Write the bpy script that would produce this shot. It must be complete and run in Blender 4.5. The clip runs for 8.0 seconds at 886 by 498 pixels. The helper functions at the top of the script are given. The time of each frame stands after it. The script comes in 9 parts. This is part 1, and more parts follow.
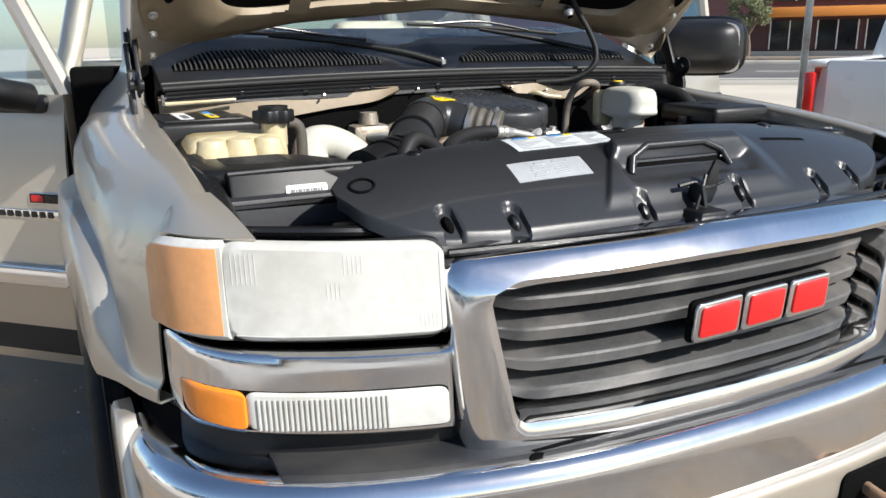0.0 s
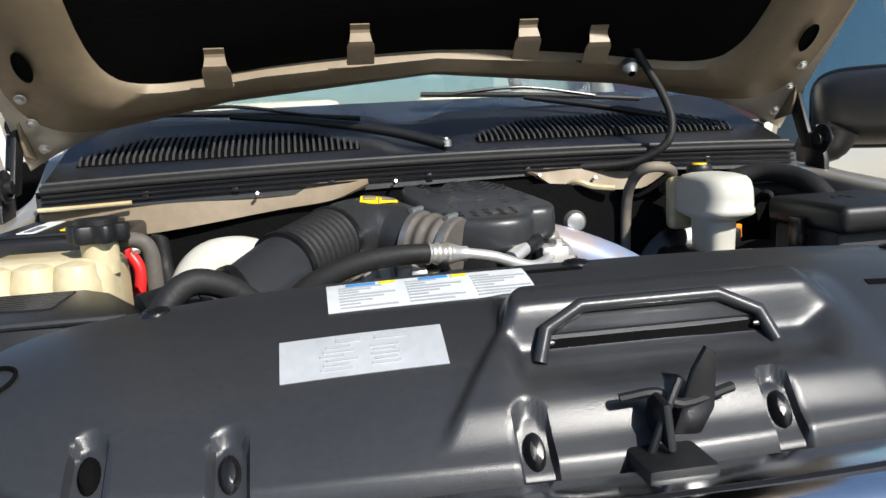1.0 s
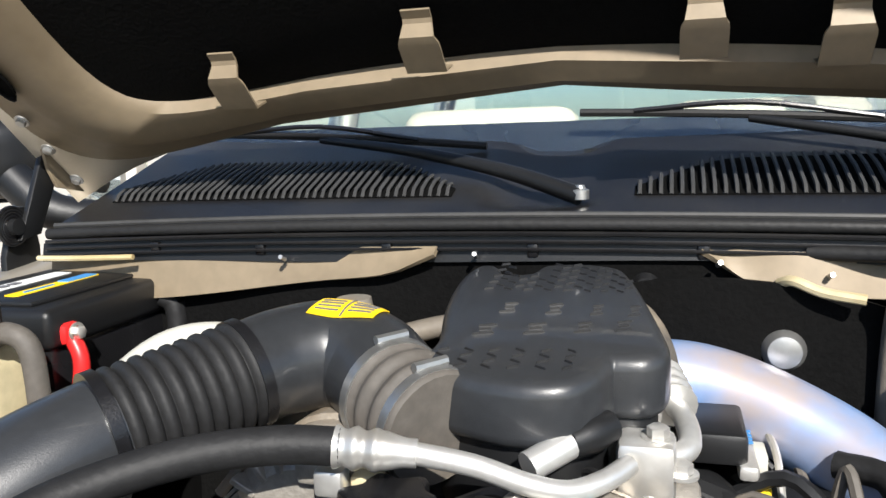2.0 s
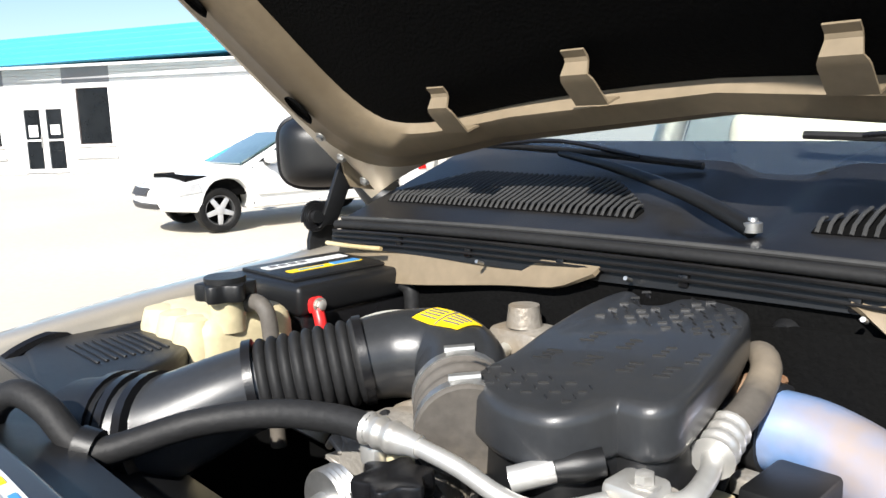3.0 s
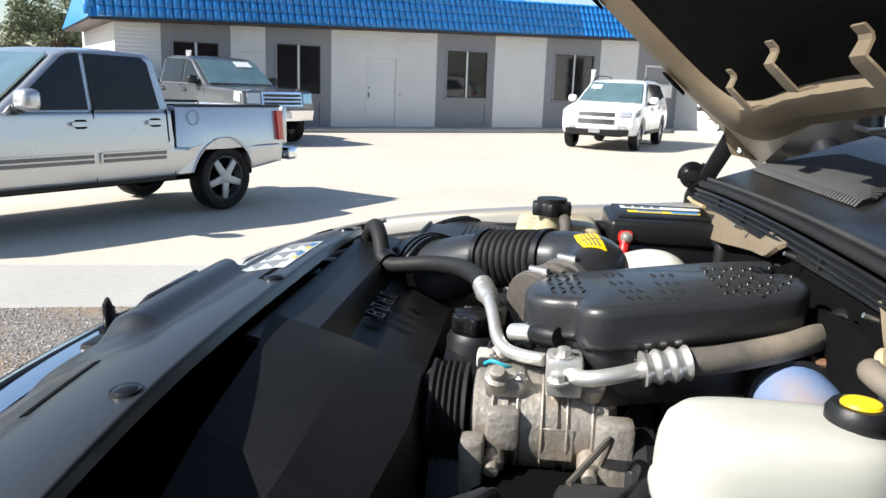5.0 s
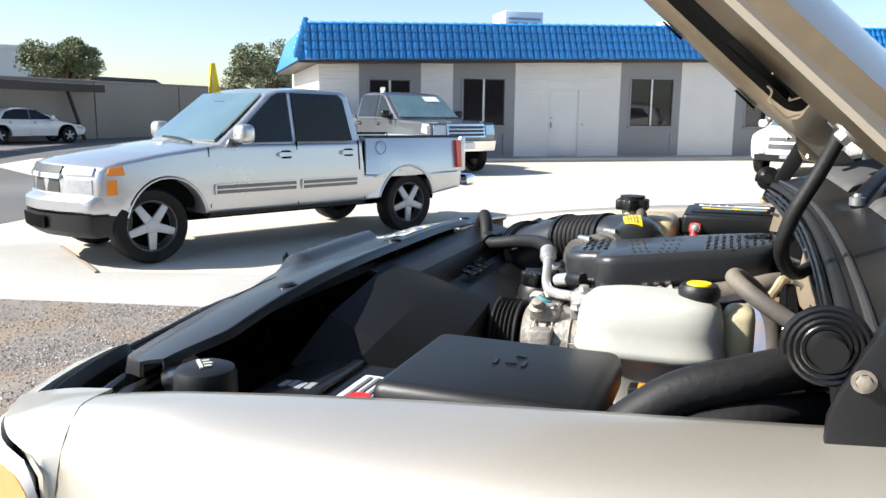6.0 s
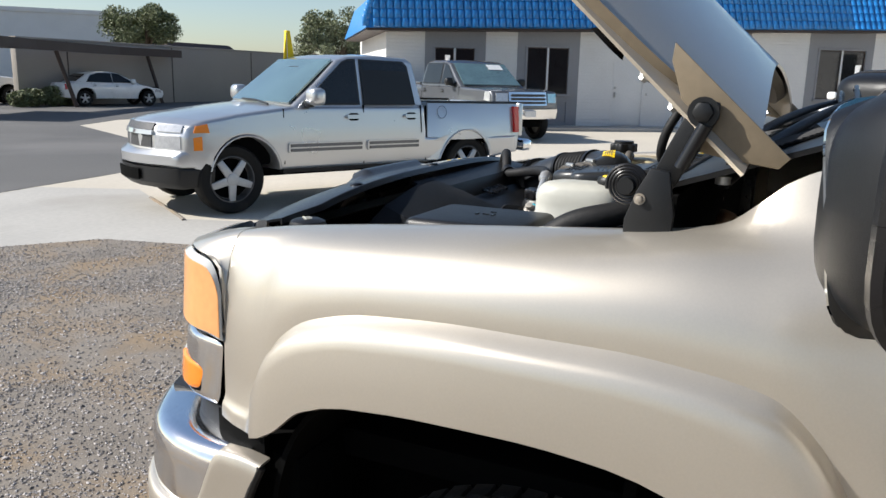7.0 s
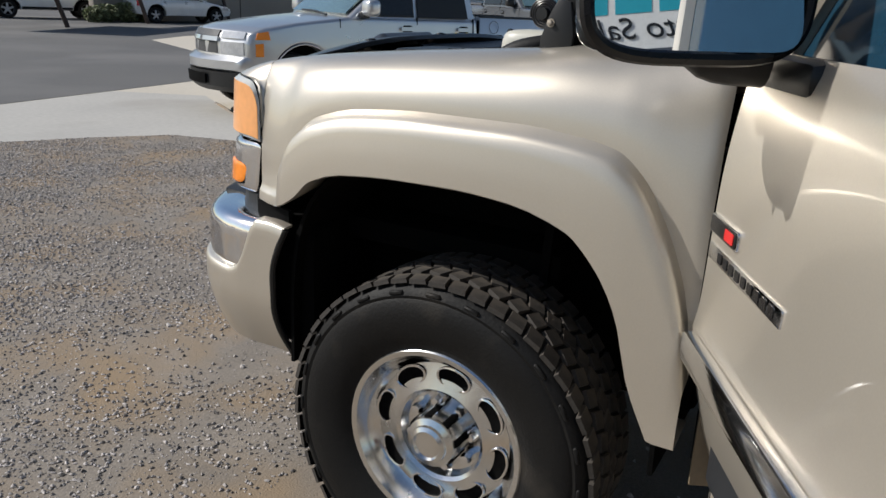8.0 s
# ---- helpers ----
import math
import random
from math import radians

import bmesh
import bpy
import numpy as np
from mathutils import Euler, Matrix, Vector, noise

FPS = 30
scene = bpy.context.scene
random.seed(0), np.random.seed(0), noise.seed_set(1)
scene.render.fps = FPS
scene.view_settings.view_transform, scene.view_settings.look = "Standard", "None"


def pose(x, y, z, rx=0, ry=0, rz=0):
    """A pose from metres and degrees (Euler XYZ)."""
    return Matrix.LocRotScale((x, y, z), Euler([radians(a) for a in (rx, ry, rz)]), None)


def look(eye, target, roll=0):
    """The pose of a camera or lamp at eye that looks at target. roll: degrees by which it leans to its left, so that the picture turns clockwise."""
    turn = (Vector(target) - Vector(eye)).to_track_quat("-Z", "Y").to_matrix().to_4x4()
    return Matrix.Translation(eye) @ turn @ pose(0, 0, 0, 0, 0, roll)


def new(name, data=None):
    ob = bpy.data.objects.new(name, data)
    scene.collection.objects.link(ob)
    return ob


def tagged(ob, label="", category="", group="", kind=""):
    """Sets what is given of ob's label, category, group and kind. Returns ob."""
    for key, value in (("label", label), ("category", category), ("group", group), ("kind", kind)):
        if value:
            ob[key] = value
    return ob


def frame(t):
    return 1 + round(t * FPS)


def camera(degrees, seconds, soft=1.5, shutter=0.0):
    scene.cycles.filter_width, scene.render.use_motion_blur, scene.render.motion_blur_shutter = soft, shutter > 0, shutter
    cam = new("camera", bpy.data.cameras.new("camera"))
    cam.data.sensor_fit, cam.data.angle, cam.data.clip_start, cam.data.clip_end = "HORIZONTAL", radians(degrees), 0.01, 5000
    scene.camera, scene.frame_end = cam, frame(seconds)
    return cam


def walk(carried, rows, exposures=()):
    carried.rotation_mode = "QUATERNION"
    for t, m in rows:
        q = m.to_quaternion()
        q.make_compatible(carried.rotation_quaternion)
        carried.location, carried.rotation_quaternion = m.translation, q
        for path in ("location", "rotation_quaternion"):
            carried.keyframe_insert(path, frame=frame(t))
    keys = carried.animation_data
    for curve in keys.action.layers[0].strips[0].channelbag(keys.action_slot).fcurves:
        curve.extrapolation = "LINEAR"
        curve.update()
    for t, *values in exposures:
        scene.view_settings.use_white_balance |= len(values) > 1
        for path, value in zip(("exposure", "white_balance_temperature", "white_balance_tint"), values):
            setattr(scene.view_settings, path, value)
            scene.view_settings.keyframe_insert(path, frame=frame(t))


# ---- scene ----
cam = camera(59.0, 8.0)
PATH = [
    (0, (-0.956, -0.478, 1.393), (-0.122, 1.266, 0.88), -0.8),
    (0.5, (-0.592, -0.299, 1.392), (0.009, 1.558, 0.954), -1.3),
    (1, (-0.255, -0.046, 1.38), (0.059, 1.903, 1.061), -3.0),
    (1.2, (-0.157, 0.043, 1.386), (0.089, 1.996, 1.035), -2.8),
    (2.3, (0.22, 0.621, 1.435), (-0.64, 2.406, 1.165), -1.9),
    (2.5, (0.282, 0.626, 1.441), (-0.735, 2.327, 1.176), -2.1),
    (3, (0.46, 0.612, 1.484), (-0.98, 1.96, 1.154), -1.9),
    (3.5, (0.628, 0.716, 1.488), (-1.103, 1.656, 1.144), -1.8),
    (4, (0.779, 0.811, 1.502), (-1.073, 1.395, 1.023), -2.7),
    (4.5, (0.898, 0.94, 1.514), (-1.027, 1.096, 0.996), -0.8),
    (4.7, (0.939, 1.01, 1.5), (-1.007, 1.001, 1.039), 0.9),
    (5.8, (1.315, 1.307, 1.478), (-0.551, 0.697, 1.098), 0.5),
    (6, (1.397, 1.368, 1.471), (-0.45, 0.685, 1.123), 0.6),
    (6.5, (1.649, 1.507, 1.467), (-0.153, 0.713, 1.12), 0.4),
    (7, (1.913, 1.672, 1.449), (0.141, 0.849, 1.023), 1.3),
    (7.5, (2.051, 1.842, 1.358), (0.322, 0.961, 0.874), 2.8),
    (8, (2.288, 2.07, 1.32), (0.624, 1.138, 0.719), 2.4),
]
EXPOSURES = [(0.0, 0.6), (1.2, 0.6), (2.5, 1.05), (3.5, 0.95), (4.5, 0.85), (6.0, 1.12), (6.5, 0.92), (7.0, 0.5), (8.0, 0.0)]
walk(cam, [(t, look(eye, target, roll)) for t, eye, target, roll in PATH], EXPOSURES)

# world and sun: afternoon sun from the truck's front, driver's side
SUN = Vector((0.60, -1.15, 1.0)).normalized()
world = bpy.data.worlds.new("world")
world.use_nodes = True
scene.world = world
sky = world.node_tree.nodes.new("ShaderNodeTexSky")
sky.sky_type, sky.sun_disc = "NISHITA", False
sky.sun_elevation = math.asin(SUN.z)
sky.sun_rotation = math.atan2(SUN.x, SUN.y)
sky.air_density, sky.dust_density, sky.ozone_density = 1.0, 0.7, 2.2
bg = world.node_tree.nodes["Background"]
bg.inputs["Strength"].default_value = 0.092
world.node_tree.links.new(sky.outputs[0], bg.inputs["Color"])
sun = new("sun", bpy.data.lights.new("sun", "SUN"))
sun.data.energy, sun.data.angle, sun.data.color = 5.0, radians(0.53), (1.0, 0.962, 0.905)
sun.matrix_world = look(SUN * 30, (0, 0, 0))

# ---- materials ----
def mat(name, color, rough=0.5, metal=0.0, vary=0.12, scale=6.0, fine=60.0, bump=0.0, bump_scale=None, dirt=None, dirt_at=0.6,
        coat=0.0, trans=0.0, ior=1.45, rough_vary=0.1, per_object=0.0, emit=0.0, flake=0.0):
    m = bpy.data.materials.new(name)
    m.use_nodes = True
    nt = m.node_tree
    b = nt.nodes["Principled BSDF"]
    L, N = nt.links.new, nt.nodes.new
    co = N("ShaderNodeTexCoord")
    n1, n2 = N("ShaderNodeTexNoise"), N("ShaderNodeTexNoise")
    n1.inputs["Scale"].default_value, n1.inputs["Detail"].default_value = scale, 5
    n2.inputs["Scale"].default_value, n2.inputs["Detail"].default_value = fine, 4
    L(co.outputs["Object"], n1.inputs["Vector"])
    L(co.outputs["Object"], n2.inputs["Vector"])
    add = N("ShaderNodeMath")
    add.operation = "ADD"
    L(n1.outputs[0], add.inputs[0])
    L(n2.outputs[0], add.inputs[1])
    mr = N("ShaderNodeMapRange")
    mr.inputs[1].default_value, mr.inputs[2].default_value = 0.6, 1.4
    mr.inputs[3].default_value, mr.inputs[4].default_value = 1 - vary, 1 + vary
    L(add.outputs[0], mr.inputs[0])
    val = mr.outputs[0]
    if per_object:
        oi = N("ShaderNodeObjectInfo")
        pr = N("ShaderNodeMapRange")
        pr.inputs[3].default_value, pr.inputs[4].default_value = 1 - per_object, 1 + per_object
        L(oi.outputs["Random"], pr.inputs[0])
        mu = N("ShaderNodeMath")
        mu.operation = "MULTIPLY"
        L(val, mu.inputs[0])
        L(pr.outputs[0], mu.inputs[1])
        val = mu.outputs[0]
    mul = N("ShaderNodeVectorMath")
    mul.operation = "SCALE"
    mul.inputs[0].default_value = color
    L(val, mul.inputs["Scale"])
    out = mul.outputs[0]
    if dirt:
        n3 = N("ShaderNodeTexNoise")
        n3.inputs["Scale"].default_value, n3.inputs["Detail"].default_value = scale * 0.7, 8
        L(co.outputs["Object"], n3.inputs["Vector"])
        rp = N("ShaderNodeMapRange")
        rp.inputs[1].default_value, rp.inputs[2].default_value = dirt_at - 0.1, dirt_at + 0.12
        L(n3.outputs[0], rp.inputs[0])
        mx = N("ShaderNodeMix")
        mx.data_type = "RGBA"
        L(rp.outputs[0], mx.inputs["Factor"])
        L(out, mx.inputs["A"])
        mx.inputs["B"].default_value = (*dirt, 1)
        out = mx.outputs["Result"]
    L(out, b.inputs["Base Color"])
    rr = N("ShaderNodeMapRange")
    rr.inputs[1].default_value, rr.inputs[2].default_value = 0.3, 0.7
    rr.inputs[3].default_value, rr.inputs[4].default_value = max(0.0, rough - rough_vary * rough), min(1.0, rough + rough_vary * rough)
    L(n1.outputs[0], rr.inputs[0])
    L(rr.outputs[0], b.inputs["Roughness"])
    b.inputs["Metallic"].default_value = metal
    b.inputs["Coat Weight"].default_value = coat
    b.inputs["Coat Roughness"].default_value = 0.04
    b.inputs["Transmission Weight"].default_value = trans
    b.inputs["IOR"].default_value = ior
    if emit:
        b.inputs["Emission Color"].default_value = (*color, 1)
        b.inputs["Emission Strength"].default_value = emit
    if bump:
        bp = N("ShaderNodeBump")
        bp.inputs["Strength"].default_value = bump
        bp.inputs["Distance"].default_value = 0.004
        src = n2
        if bump_scale:
            src = N("ShaderNodeTexNoise")
            src.inputs["Scale"].default_value, src.inputs["Detail"].default_value = bump_scale, 6
            L(co.outputs["Object"], src.inputs["Vector"])
        L(src.outputs[0], bp.inputs["Height"])
        L(bp.outputs[0], b.inputs["Normal"])
    return m


# ---- mesh tools ----
def finish(name, bm, material, parent=None, label="", sharp=38, smooth=True):
    bmesh.ops.recalc_face_normals(bm, faces=bm.faces)
    lim = radians(sharp)
    for f in bm.faces:
        f.smooth = smooth
    for e in bm.edges:
        if len(e.link_faces) == 2 and e.calc_face_angle(0) > lim:
            e.smooth = False
    me = bpy.data.meshes.new(name)
    bm.to_mesh(me)
    bm.free()
    me.materials.append(material)
    ob = new(name, me)
    if parent:
        ob.parent = parent
    if label:
        ob["label"] = label
    return ob


def part(name, bm, material, parent, label="", sharp=38):
    return finish(name, bm, material, parent, label, sharp)


def thing(name, label, category, group="", at=(0, 0, 0), turn=0.0):
    ob = new(name)
    ob.location = at
    ob.rotation_euler = (0, 0, turn)
    return tagged(ob, label, category, group)


def rbox(x0, x1, y0, y1, z0, z1, r=0.01, seg=2, bm=None, taper=1.0):
    """A box with rounded edges; taper narrows its top."""
    bm = bm or bmesh.new()
    tmp = bmesh.new()
    bmesh.ops.create_cube(tmp, size=1)
    cx, cy = (x0 + x1) / 2, (y0 + y1) / 2
    for v in tmp.verts:
        k = taper if v.co.z > 0 else 1.0
        v.co = Vector((cx + v.co.x * (x1 - x0) * k, cy + v.co.y * (y1 - y0) * k, (z0 + z1) / 2 + v.co.z * (z1 - z0)))
    if r > 0:
        r = min(r, 0.45 * min(x1 - x0, y1 - y0, z1 - z0))
        bmesh.ops.bevel(tmp, geom=tmp.edges[:], offset=r, segments=seg, profile=0.5, affect="EDGES")
    return join(bm, tmp)


def join(bm, other, m=None):
    vs = {v: bm.verts.new((m @ v.co) if m else v.co) for v in other.verts}
    for f in other.faces:
        try:
            bm.faces.new([vs[v] for v in f.verts])
        except ValueError:
            pass
    other.free()
    return bm


def moved(bm, m):
    bmesh.ops.transform(bm, matrix=m, verts=bm.verts)
    return bm


def smooth_path(pts, n=6):
    """Catmull-Rom through the points."""
    P = [Vector(p) for p in pts]
    P = [P[0] * 2 - P[1]] + P + [P[-1] * 2 - P[-2]]
    out = []
    for i in range(1, len(P) - 2):
        a, b, c, d = P[i - 1:i + 3]
        for k in range(n):
            t = k / n
            out.append(0.5 * (2 * b + (c - a) * t + (2 * a - 5 * b + 4 * c - d) * t * t + (3 * b - a - 3 * c + d) * t ** 3))
    out.append(P[-2])
    return out


def tube(pts, radius, seg=14, n=6, bm=None, caps=True, smooth=True):
    """A tube along a path; radius: a number or a function of 0..1."""
    bm = bm or bmesh.new()
    P = smooth_path(pts, n) if smooth else [Vector(p) for p in pts]
    rings = []
    side = None
    for i, p in enumerate(P):
        d = (P[min(i + 1, len(P) - 1)] - P[max(i - 1, 0)]).normalized()
        if side is None:
            side = d.orthogonal().normalized()
        side = (side - d * side.dot(d)).normalized()
        up = d.cross(side)
        r = radius(i / (len(P) - 1)) if callable(radius) else radius
        rings.append([bm.verts.new(p + r * (math.cos(2 * math.pi * k / seg) * side + math.sin(2 * math.pi * k / seg) * up)) for k in range(seg)])
    for a, b in zip(rings, rings[1:]):
        for k in range(seg):
            bm.faces.new((a[k], a[(k + 1) % seg], b[(k + 1) % seg], b[k]))
    if caps:
        bm.faces.new(rings[0][::-1])
        bm.faces.new(rings[-1])
    return bm


def lathe(profile, seg=32, bm=None, m=None):
    """Turns (radius, height) pairs about z; a radius of 0 closes it."""
    bm = bm or bmesh.new()
    m = m or Matrix()
    rings = []
    for r, z in profile:
        if r <= 1e-6:
            rings.append([bm.verts.new(m @ Vector((0, 0, z)))])
        else:
            rings.append([bm.verts.new(m @ Vector((r * math.cos(2 * math.pi * k / seg), r * math.sin(2 * math.pi * k / seg), z))) for k in range(seg)])
    for a, b in zip(rings, rings[1:]):
        for k in range(seg):
            q = [a[k % len(a)], a[(k + 1) % len(a)], b[(k + 1) % len(b)], b[k % len(b)]]
            q = list(dict.fromkeys(q))
            if len(q) > 2:
                bm.faces.new(q)
    return bm


def prism(poly, h0, h1, axis="z", r=0.0, seg=2, bm=None):
    """A flat outline carried along an axis from h0 to h1, its rims rounded by r."""
    put = {"z": lambda a, b, h: (a, b, h), "y": lambda a, b, h: (a, h, b), "x": lambda a, b, h: (h, a, b)}[axis]
    tmp = bmesh.new()
    lo = [tmp.verts.new(put(a, b, h0)) for a, b in poly]
    hi = [tmp.verts.new(put(a, b, h1)) for a, b in poly]
    n = len(poly)
    caps = [tmp.faces.new(lo[::-1]), tmp.faces.new(hi)]
    for i in range(n):
        tmp.faces.new((lo[i], lo[(i + 1) % n], hi[(i + 1) % n], hi[i]))
    bmesh.ops.recalc_face_normals(tmp, faces=tmp.faces)
    if r > 0:
        bmesh.ops.bevel(tmp, geom=list({e for f in caps for e in f.edges}), offset=r, segments=seg, profile=0.5, affect="EDGES")
    return join(bm, tmp) if bm else tmp


def rounded(x0, x1, y0, y1, r, seg=5):
    """The outline of a rectangle with round corners."""
    out = []
    for cx, cy, a in ((x1 - r, y1 - r, 0), (x0 + r, y1 - r, 90), (x0 + r, y0 + r, 180), (x1 - r, y0 + r, 270)):
        for k in range(seg + 1):
            t = radians(a + 90 * k / seg)
            out.append((cx + r * math.cos(t), cy + r * math.sin(t)))
    return out


def sheet(fn, nu, nv, thick=0.0, bm=None, closed=False):
    """A surface fn(u, v), u and v from 0 to 1, given a thickness against its normal."""
    tmp = bmesh.new()
    V = [[tmp.verts.new(fn(i / nu, j / nv)) for j in range(nv + 1)] for i in range(nu + 1)]
    for i in range(nu):
        for j in range(nv):
            q = list(dict.fromkeys((V[i][j], V[i + 1][j], V[i + 1][j + 1], V[i][j + 1])))
            if len(q) > 2:
                tmp.faces.new(q)
    if thick:
        bmesh.ops.recalc_face_normals(tmp, faces=tmp.faces)
        bmesh.ops.solidify(tmp, geom=tmp.faces[:], thickness=thick)
    return join(bm, tmp) if bm else tmp


def curve(pairs):
    """A smooth function through (x, y) pairs."""
    X, Y = [p[0] for p in pairs], [p[1] for p in pairs]

    def f(x):
        if x <= X[0]:
            return Y[0]
        if x >= X[-1]:
            return Y[-1]
        i = max(k for k in range(len(X) - 1) if X[k] <= x)
        h = X[i + 1] - X[i]
        t = (x - X[i]) / h
        s = [(Y[k + 1] - Y[k]) / (X[k + 1] - X[k]) for k in range(len(X) - 1)]

        def tan(k):
            if k == 0:
                return s[0]
            if k == len(X) - 1:
                return s[-1]
            return 0 if s[k - 1] * s[k] <= 0 else 2 * s[k - 1] * s[k] / (s[k - 1] + s[k])
        a, b = tan(i) * h, tan(i + 1) * h
        return (2 * t ** 3 - 3 * t * t + 1) * Y[i] + (t ** 3 - 2 * t * t + t) * a + (3 * t * t - 2 * t ** 3) * Y[i + 1] + (t ** 3 - t * t) * b
    return f


def lerp(a, b, t):
    return a + (b - a) * t


def mirror(bm):
    """The same form on the other side of the truck's middle plane."""
    for v in bm.verts:
        v.co.x = -v.co.x
    bmesh.ops.reverse_faces(bm, faces=bm.faces)
    return bm


def bars(parent, material, m, rows, name="print_line", thick=0.0006):
    """Lines of print: (x, y, width, height) on a surface whose frame is m."""
    bm = bmesh.new()
    for x, y, w, h in rows:
        tmp = bmesh.new()
        bmesh.ops.create_cube(tmp, size=1)
        join(bm, tmp, m @ Matrix.Translation((x + w / 2, y + h / 2, thick)) @ Matrix.Diagonal((w, h, thick * 1.5, 1)))
    ob = finish(name, bm, material, parent, smooth=False)
    ob["kind"] = "stuff"
    return ob


def frame_of(o, ex, ey):
    ex = Vector(ex).normalized()
    ez = ex.cross(Vector(ey)).normalized()
    ey = ez.cross(ex)
    return Matrix(((ex.x, ey.x, ez.x, o[0]), (ex.y, ey.y, ez.y, o[1]), (ex.z, ey.z, ez.z, o[2]), (0, 0, 0, 1)))


def plate(m, w, h, t=0.001, r=0.004):
    bm = bmesh.new()
    return join(bm, prism(rounded(0, w, 0, h, r, 3), 0, t, "z"), m)


def bolt(parent, p, d=(0, 0, 1), r=0.009, h=0.008, material=None, name="bolt"):
    d = Vector(d).normalized()
    m = Matrix.Translation(p) @ d.to_track_quat("Z", "Y").to_matrix().to_4x4()
    bm = lathe([(r * 1.5, 0), (r * 1.5, h * 0.25), (r, h * 0.25)], 16, m=m)
    lathe([(r, h * 0.2), (r, h * 0.9), (r * 0.8, h), (0, h)], 6, bm=bm, m=m)
    return part(name, bm, material or STEEL, parent)


def smoothstep(a, b, x):
    t = max(0.0, min(1.0, (x - a) / (b - a)))
    return t * t * (3 - 2 * t)



GOLD = mat("gold_metallic_paint", (0.56, 0.512, 0.436), 0.40, 0.68, 0.04, 2.0, 300, coat=0.7, rough_vary=0.08)
# the body gold with under-hood shade put into its colour, plus dirt patches
GOLD_SHADED = mat("gold_paint_shaded", (0.20, 0.158, 0.105), 0.5, 0.1, 0.14, 5, 60, dirt=(0.13, 0.10, 0.065), dirt_at=0.62)
CHROME = mat("chrome", (0.84, 0.845, 0.855), 0.11, 1.0, 0.05, 8, 90, rough_vary=0.6)
ALLOY = mat("polished_alloy", (0.72, 0.72, 0.71), 0.2, 1.0, 0.08, 12, 120, rough_vary=0.4)
BLACK = mat("black_plastic", (0.008, 0.0083, 0.009), 0.42, 0.0, 0.2, 7, 220, bump=0.12, bump_scale=900)
BLACK_SHINY = mat("glossy_black_plastic", (0.008, 0.008, 0.009), 0.28, 0.0, 0.2, 7, 120, bump=0.08, bump_scale=500)
GREY_PLASTIC = mat("grey_black_plastic", (0.022, 0.0235, 0.0265), 0.5, 0.0, 0.2, 5, 160, bump=0.15, bump_scale=700, dirt=(0.09, 0.085, 0.08), dirt_at=0.68)
COVER = mat("satin_black_cover", (0.023, 0.0245, 0.027), 0.33, 0.0, 0.18, 4, 160, coat=0.2, bump=0.08, bump_scale=900, dirt=(0.06, 0.058, 0.055), dirt_at=0.68)
RUBBER = mat("black_rubber", (0.013, 0.013, 0.0135), 0.6, 0.0, 0.25, 8, 120, bump=0.2, ior=1.35)
TREAD = mat("dusty_tread_rubber", (0.040, 0.035, 0.030), 0.8, 0.0, 0.3, 9, 150, bump=0.25, dirt=(0.075, 0.062, 0.048), dirt_at=0.55)
TYRE = mat("tyre_rubber", (0.007, 0.0068, 0.0066), 0.6, 0.0, 0.25, 9, 150, bump=0.25, dirt=(0.03, 0.026, 0.021), dirt_at=0.68, ior=1.3)
DUSTY_METAL = mat("dusty_cast_aluminium", (0.35, 0.325, 0.288), 0.5, 0.5, 0.25, 14, 120, bump=0.45, dirt=(0.30, 0.24, 0.17), dirt_at=0.57)
STEEL = mat("dull_steel", (0.45, 0.45, 0.44), 0.4, 0.9, 0.2, 10, 90, dirt=(0.22, 0.15, 0.09), dirt_at=0.66)
RUSTY = mat("rusty_steel", (0.30, 0.21, 0.14), 0.75, 0.2, 0.3, 14, 90, bump=0.4, dirt=(0.16, 0.08, 0.04), dirt_at=0.55)
ALU_TUBE = mat("aluminium_tube", (0.72, 0.71, 0.68), 0.38, 0.75, 0.12, 14, 90, dirt=(0.45, 0.41, 0.35), dirt_at=0.6)
# near-black colour that stands in for shade in gaps, wells, recesses and undersides
DARK = mat("near_black_for_shade", (0.003, 0.003, 0.003), 0.9, 0.0, 0.3, 5, 60, ior=1.15)
PAD = mat("black_felt_pad", (0.004, 0.004, 0.004), 0.95, 0.0, 0.4, 6, 180, bump=0.4, ior=1.15)
GLASS = mat("window_glass", (0.75, 0.86, 0.88), 0.02, 0.0, 0.02, 2, 30, trans=1.0, ior=2.0, rough_vary=0.1)
TINT = mat("dark_tinted_glass", (0.012, 0.014, 0.016), 0.06, 0.0, 0.3, 2, 30, rough_vary=0.3)
LENS = mat("hazed_headlight_lens", (0.55, 0.55, 0.52), 0.16, 0.0, 0.12, 9, 60, coat=0.6, dirt=(0.43, 0.42, 0.38), dirt_at=0.58)
AMBER = mat("faded_amber_lens", (0.85, 0.25, 0.02), 0.2, 0.0, 0.1, 10, 60, coat=0.6)
AMBER_PALE = mat("sun_bleached_amber_lens", (0.77, 0.36, 0.14), 0.3, 0.0, 0.1, 8, 60, coat=0.4)
RED = mat("red_lens", (0.55, 0.015, 0.012), 0.2, 0.0, 0.1, 10, 60, coat=0.5)
RED_PAINT = mat("red_enamel", (0.60, 0.02, 0.02), 0.35, 0.0, 0.08, 10, 60)
MILKY = mat("milky_white_plastic", (0.47, 0.465, 0.415), 0.45, 0.0, 0.06, 6, 60, dirt=(0.55, 0.52, 0.42), dirt_at=0.68)
YELLOWED = mat("yellowed_plastic_tank", (0.50, 0.43, 0.27), 0.38, 0.0, 0.22, 7, 60, dirt=(0.34, 0.24, 0.10), dirt_at=0.56)
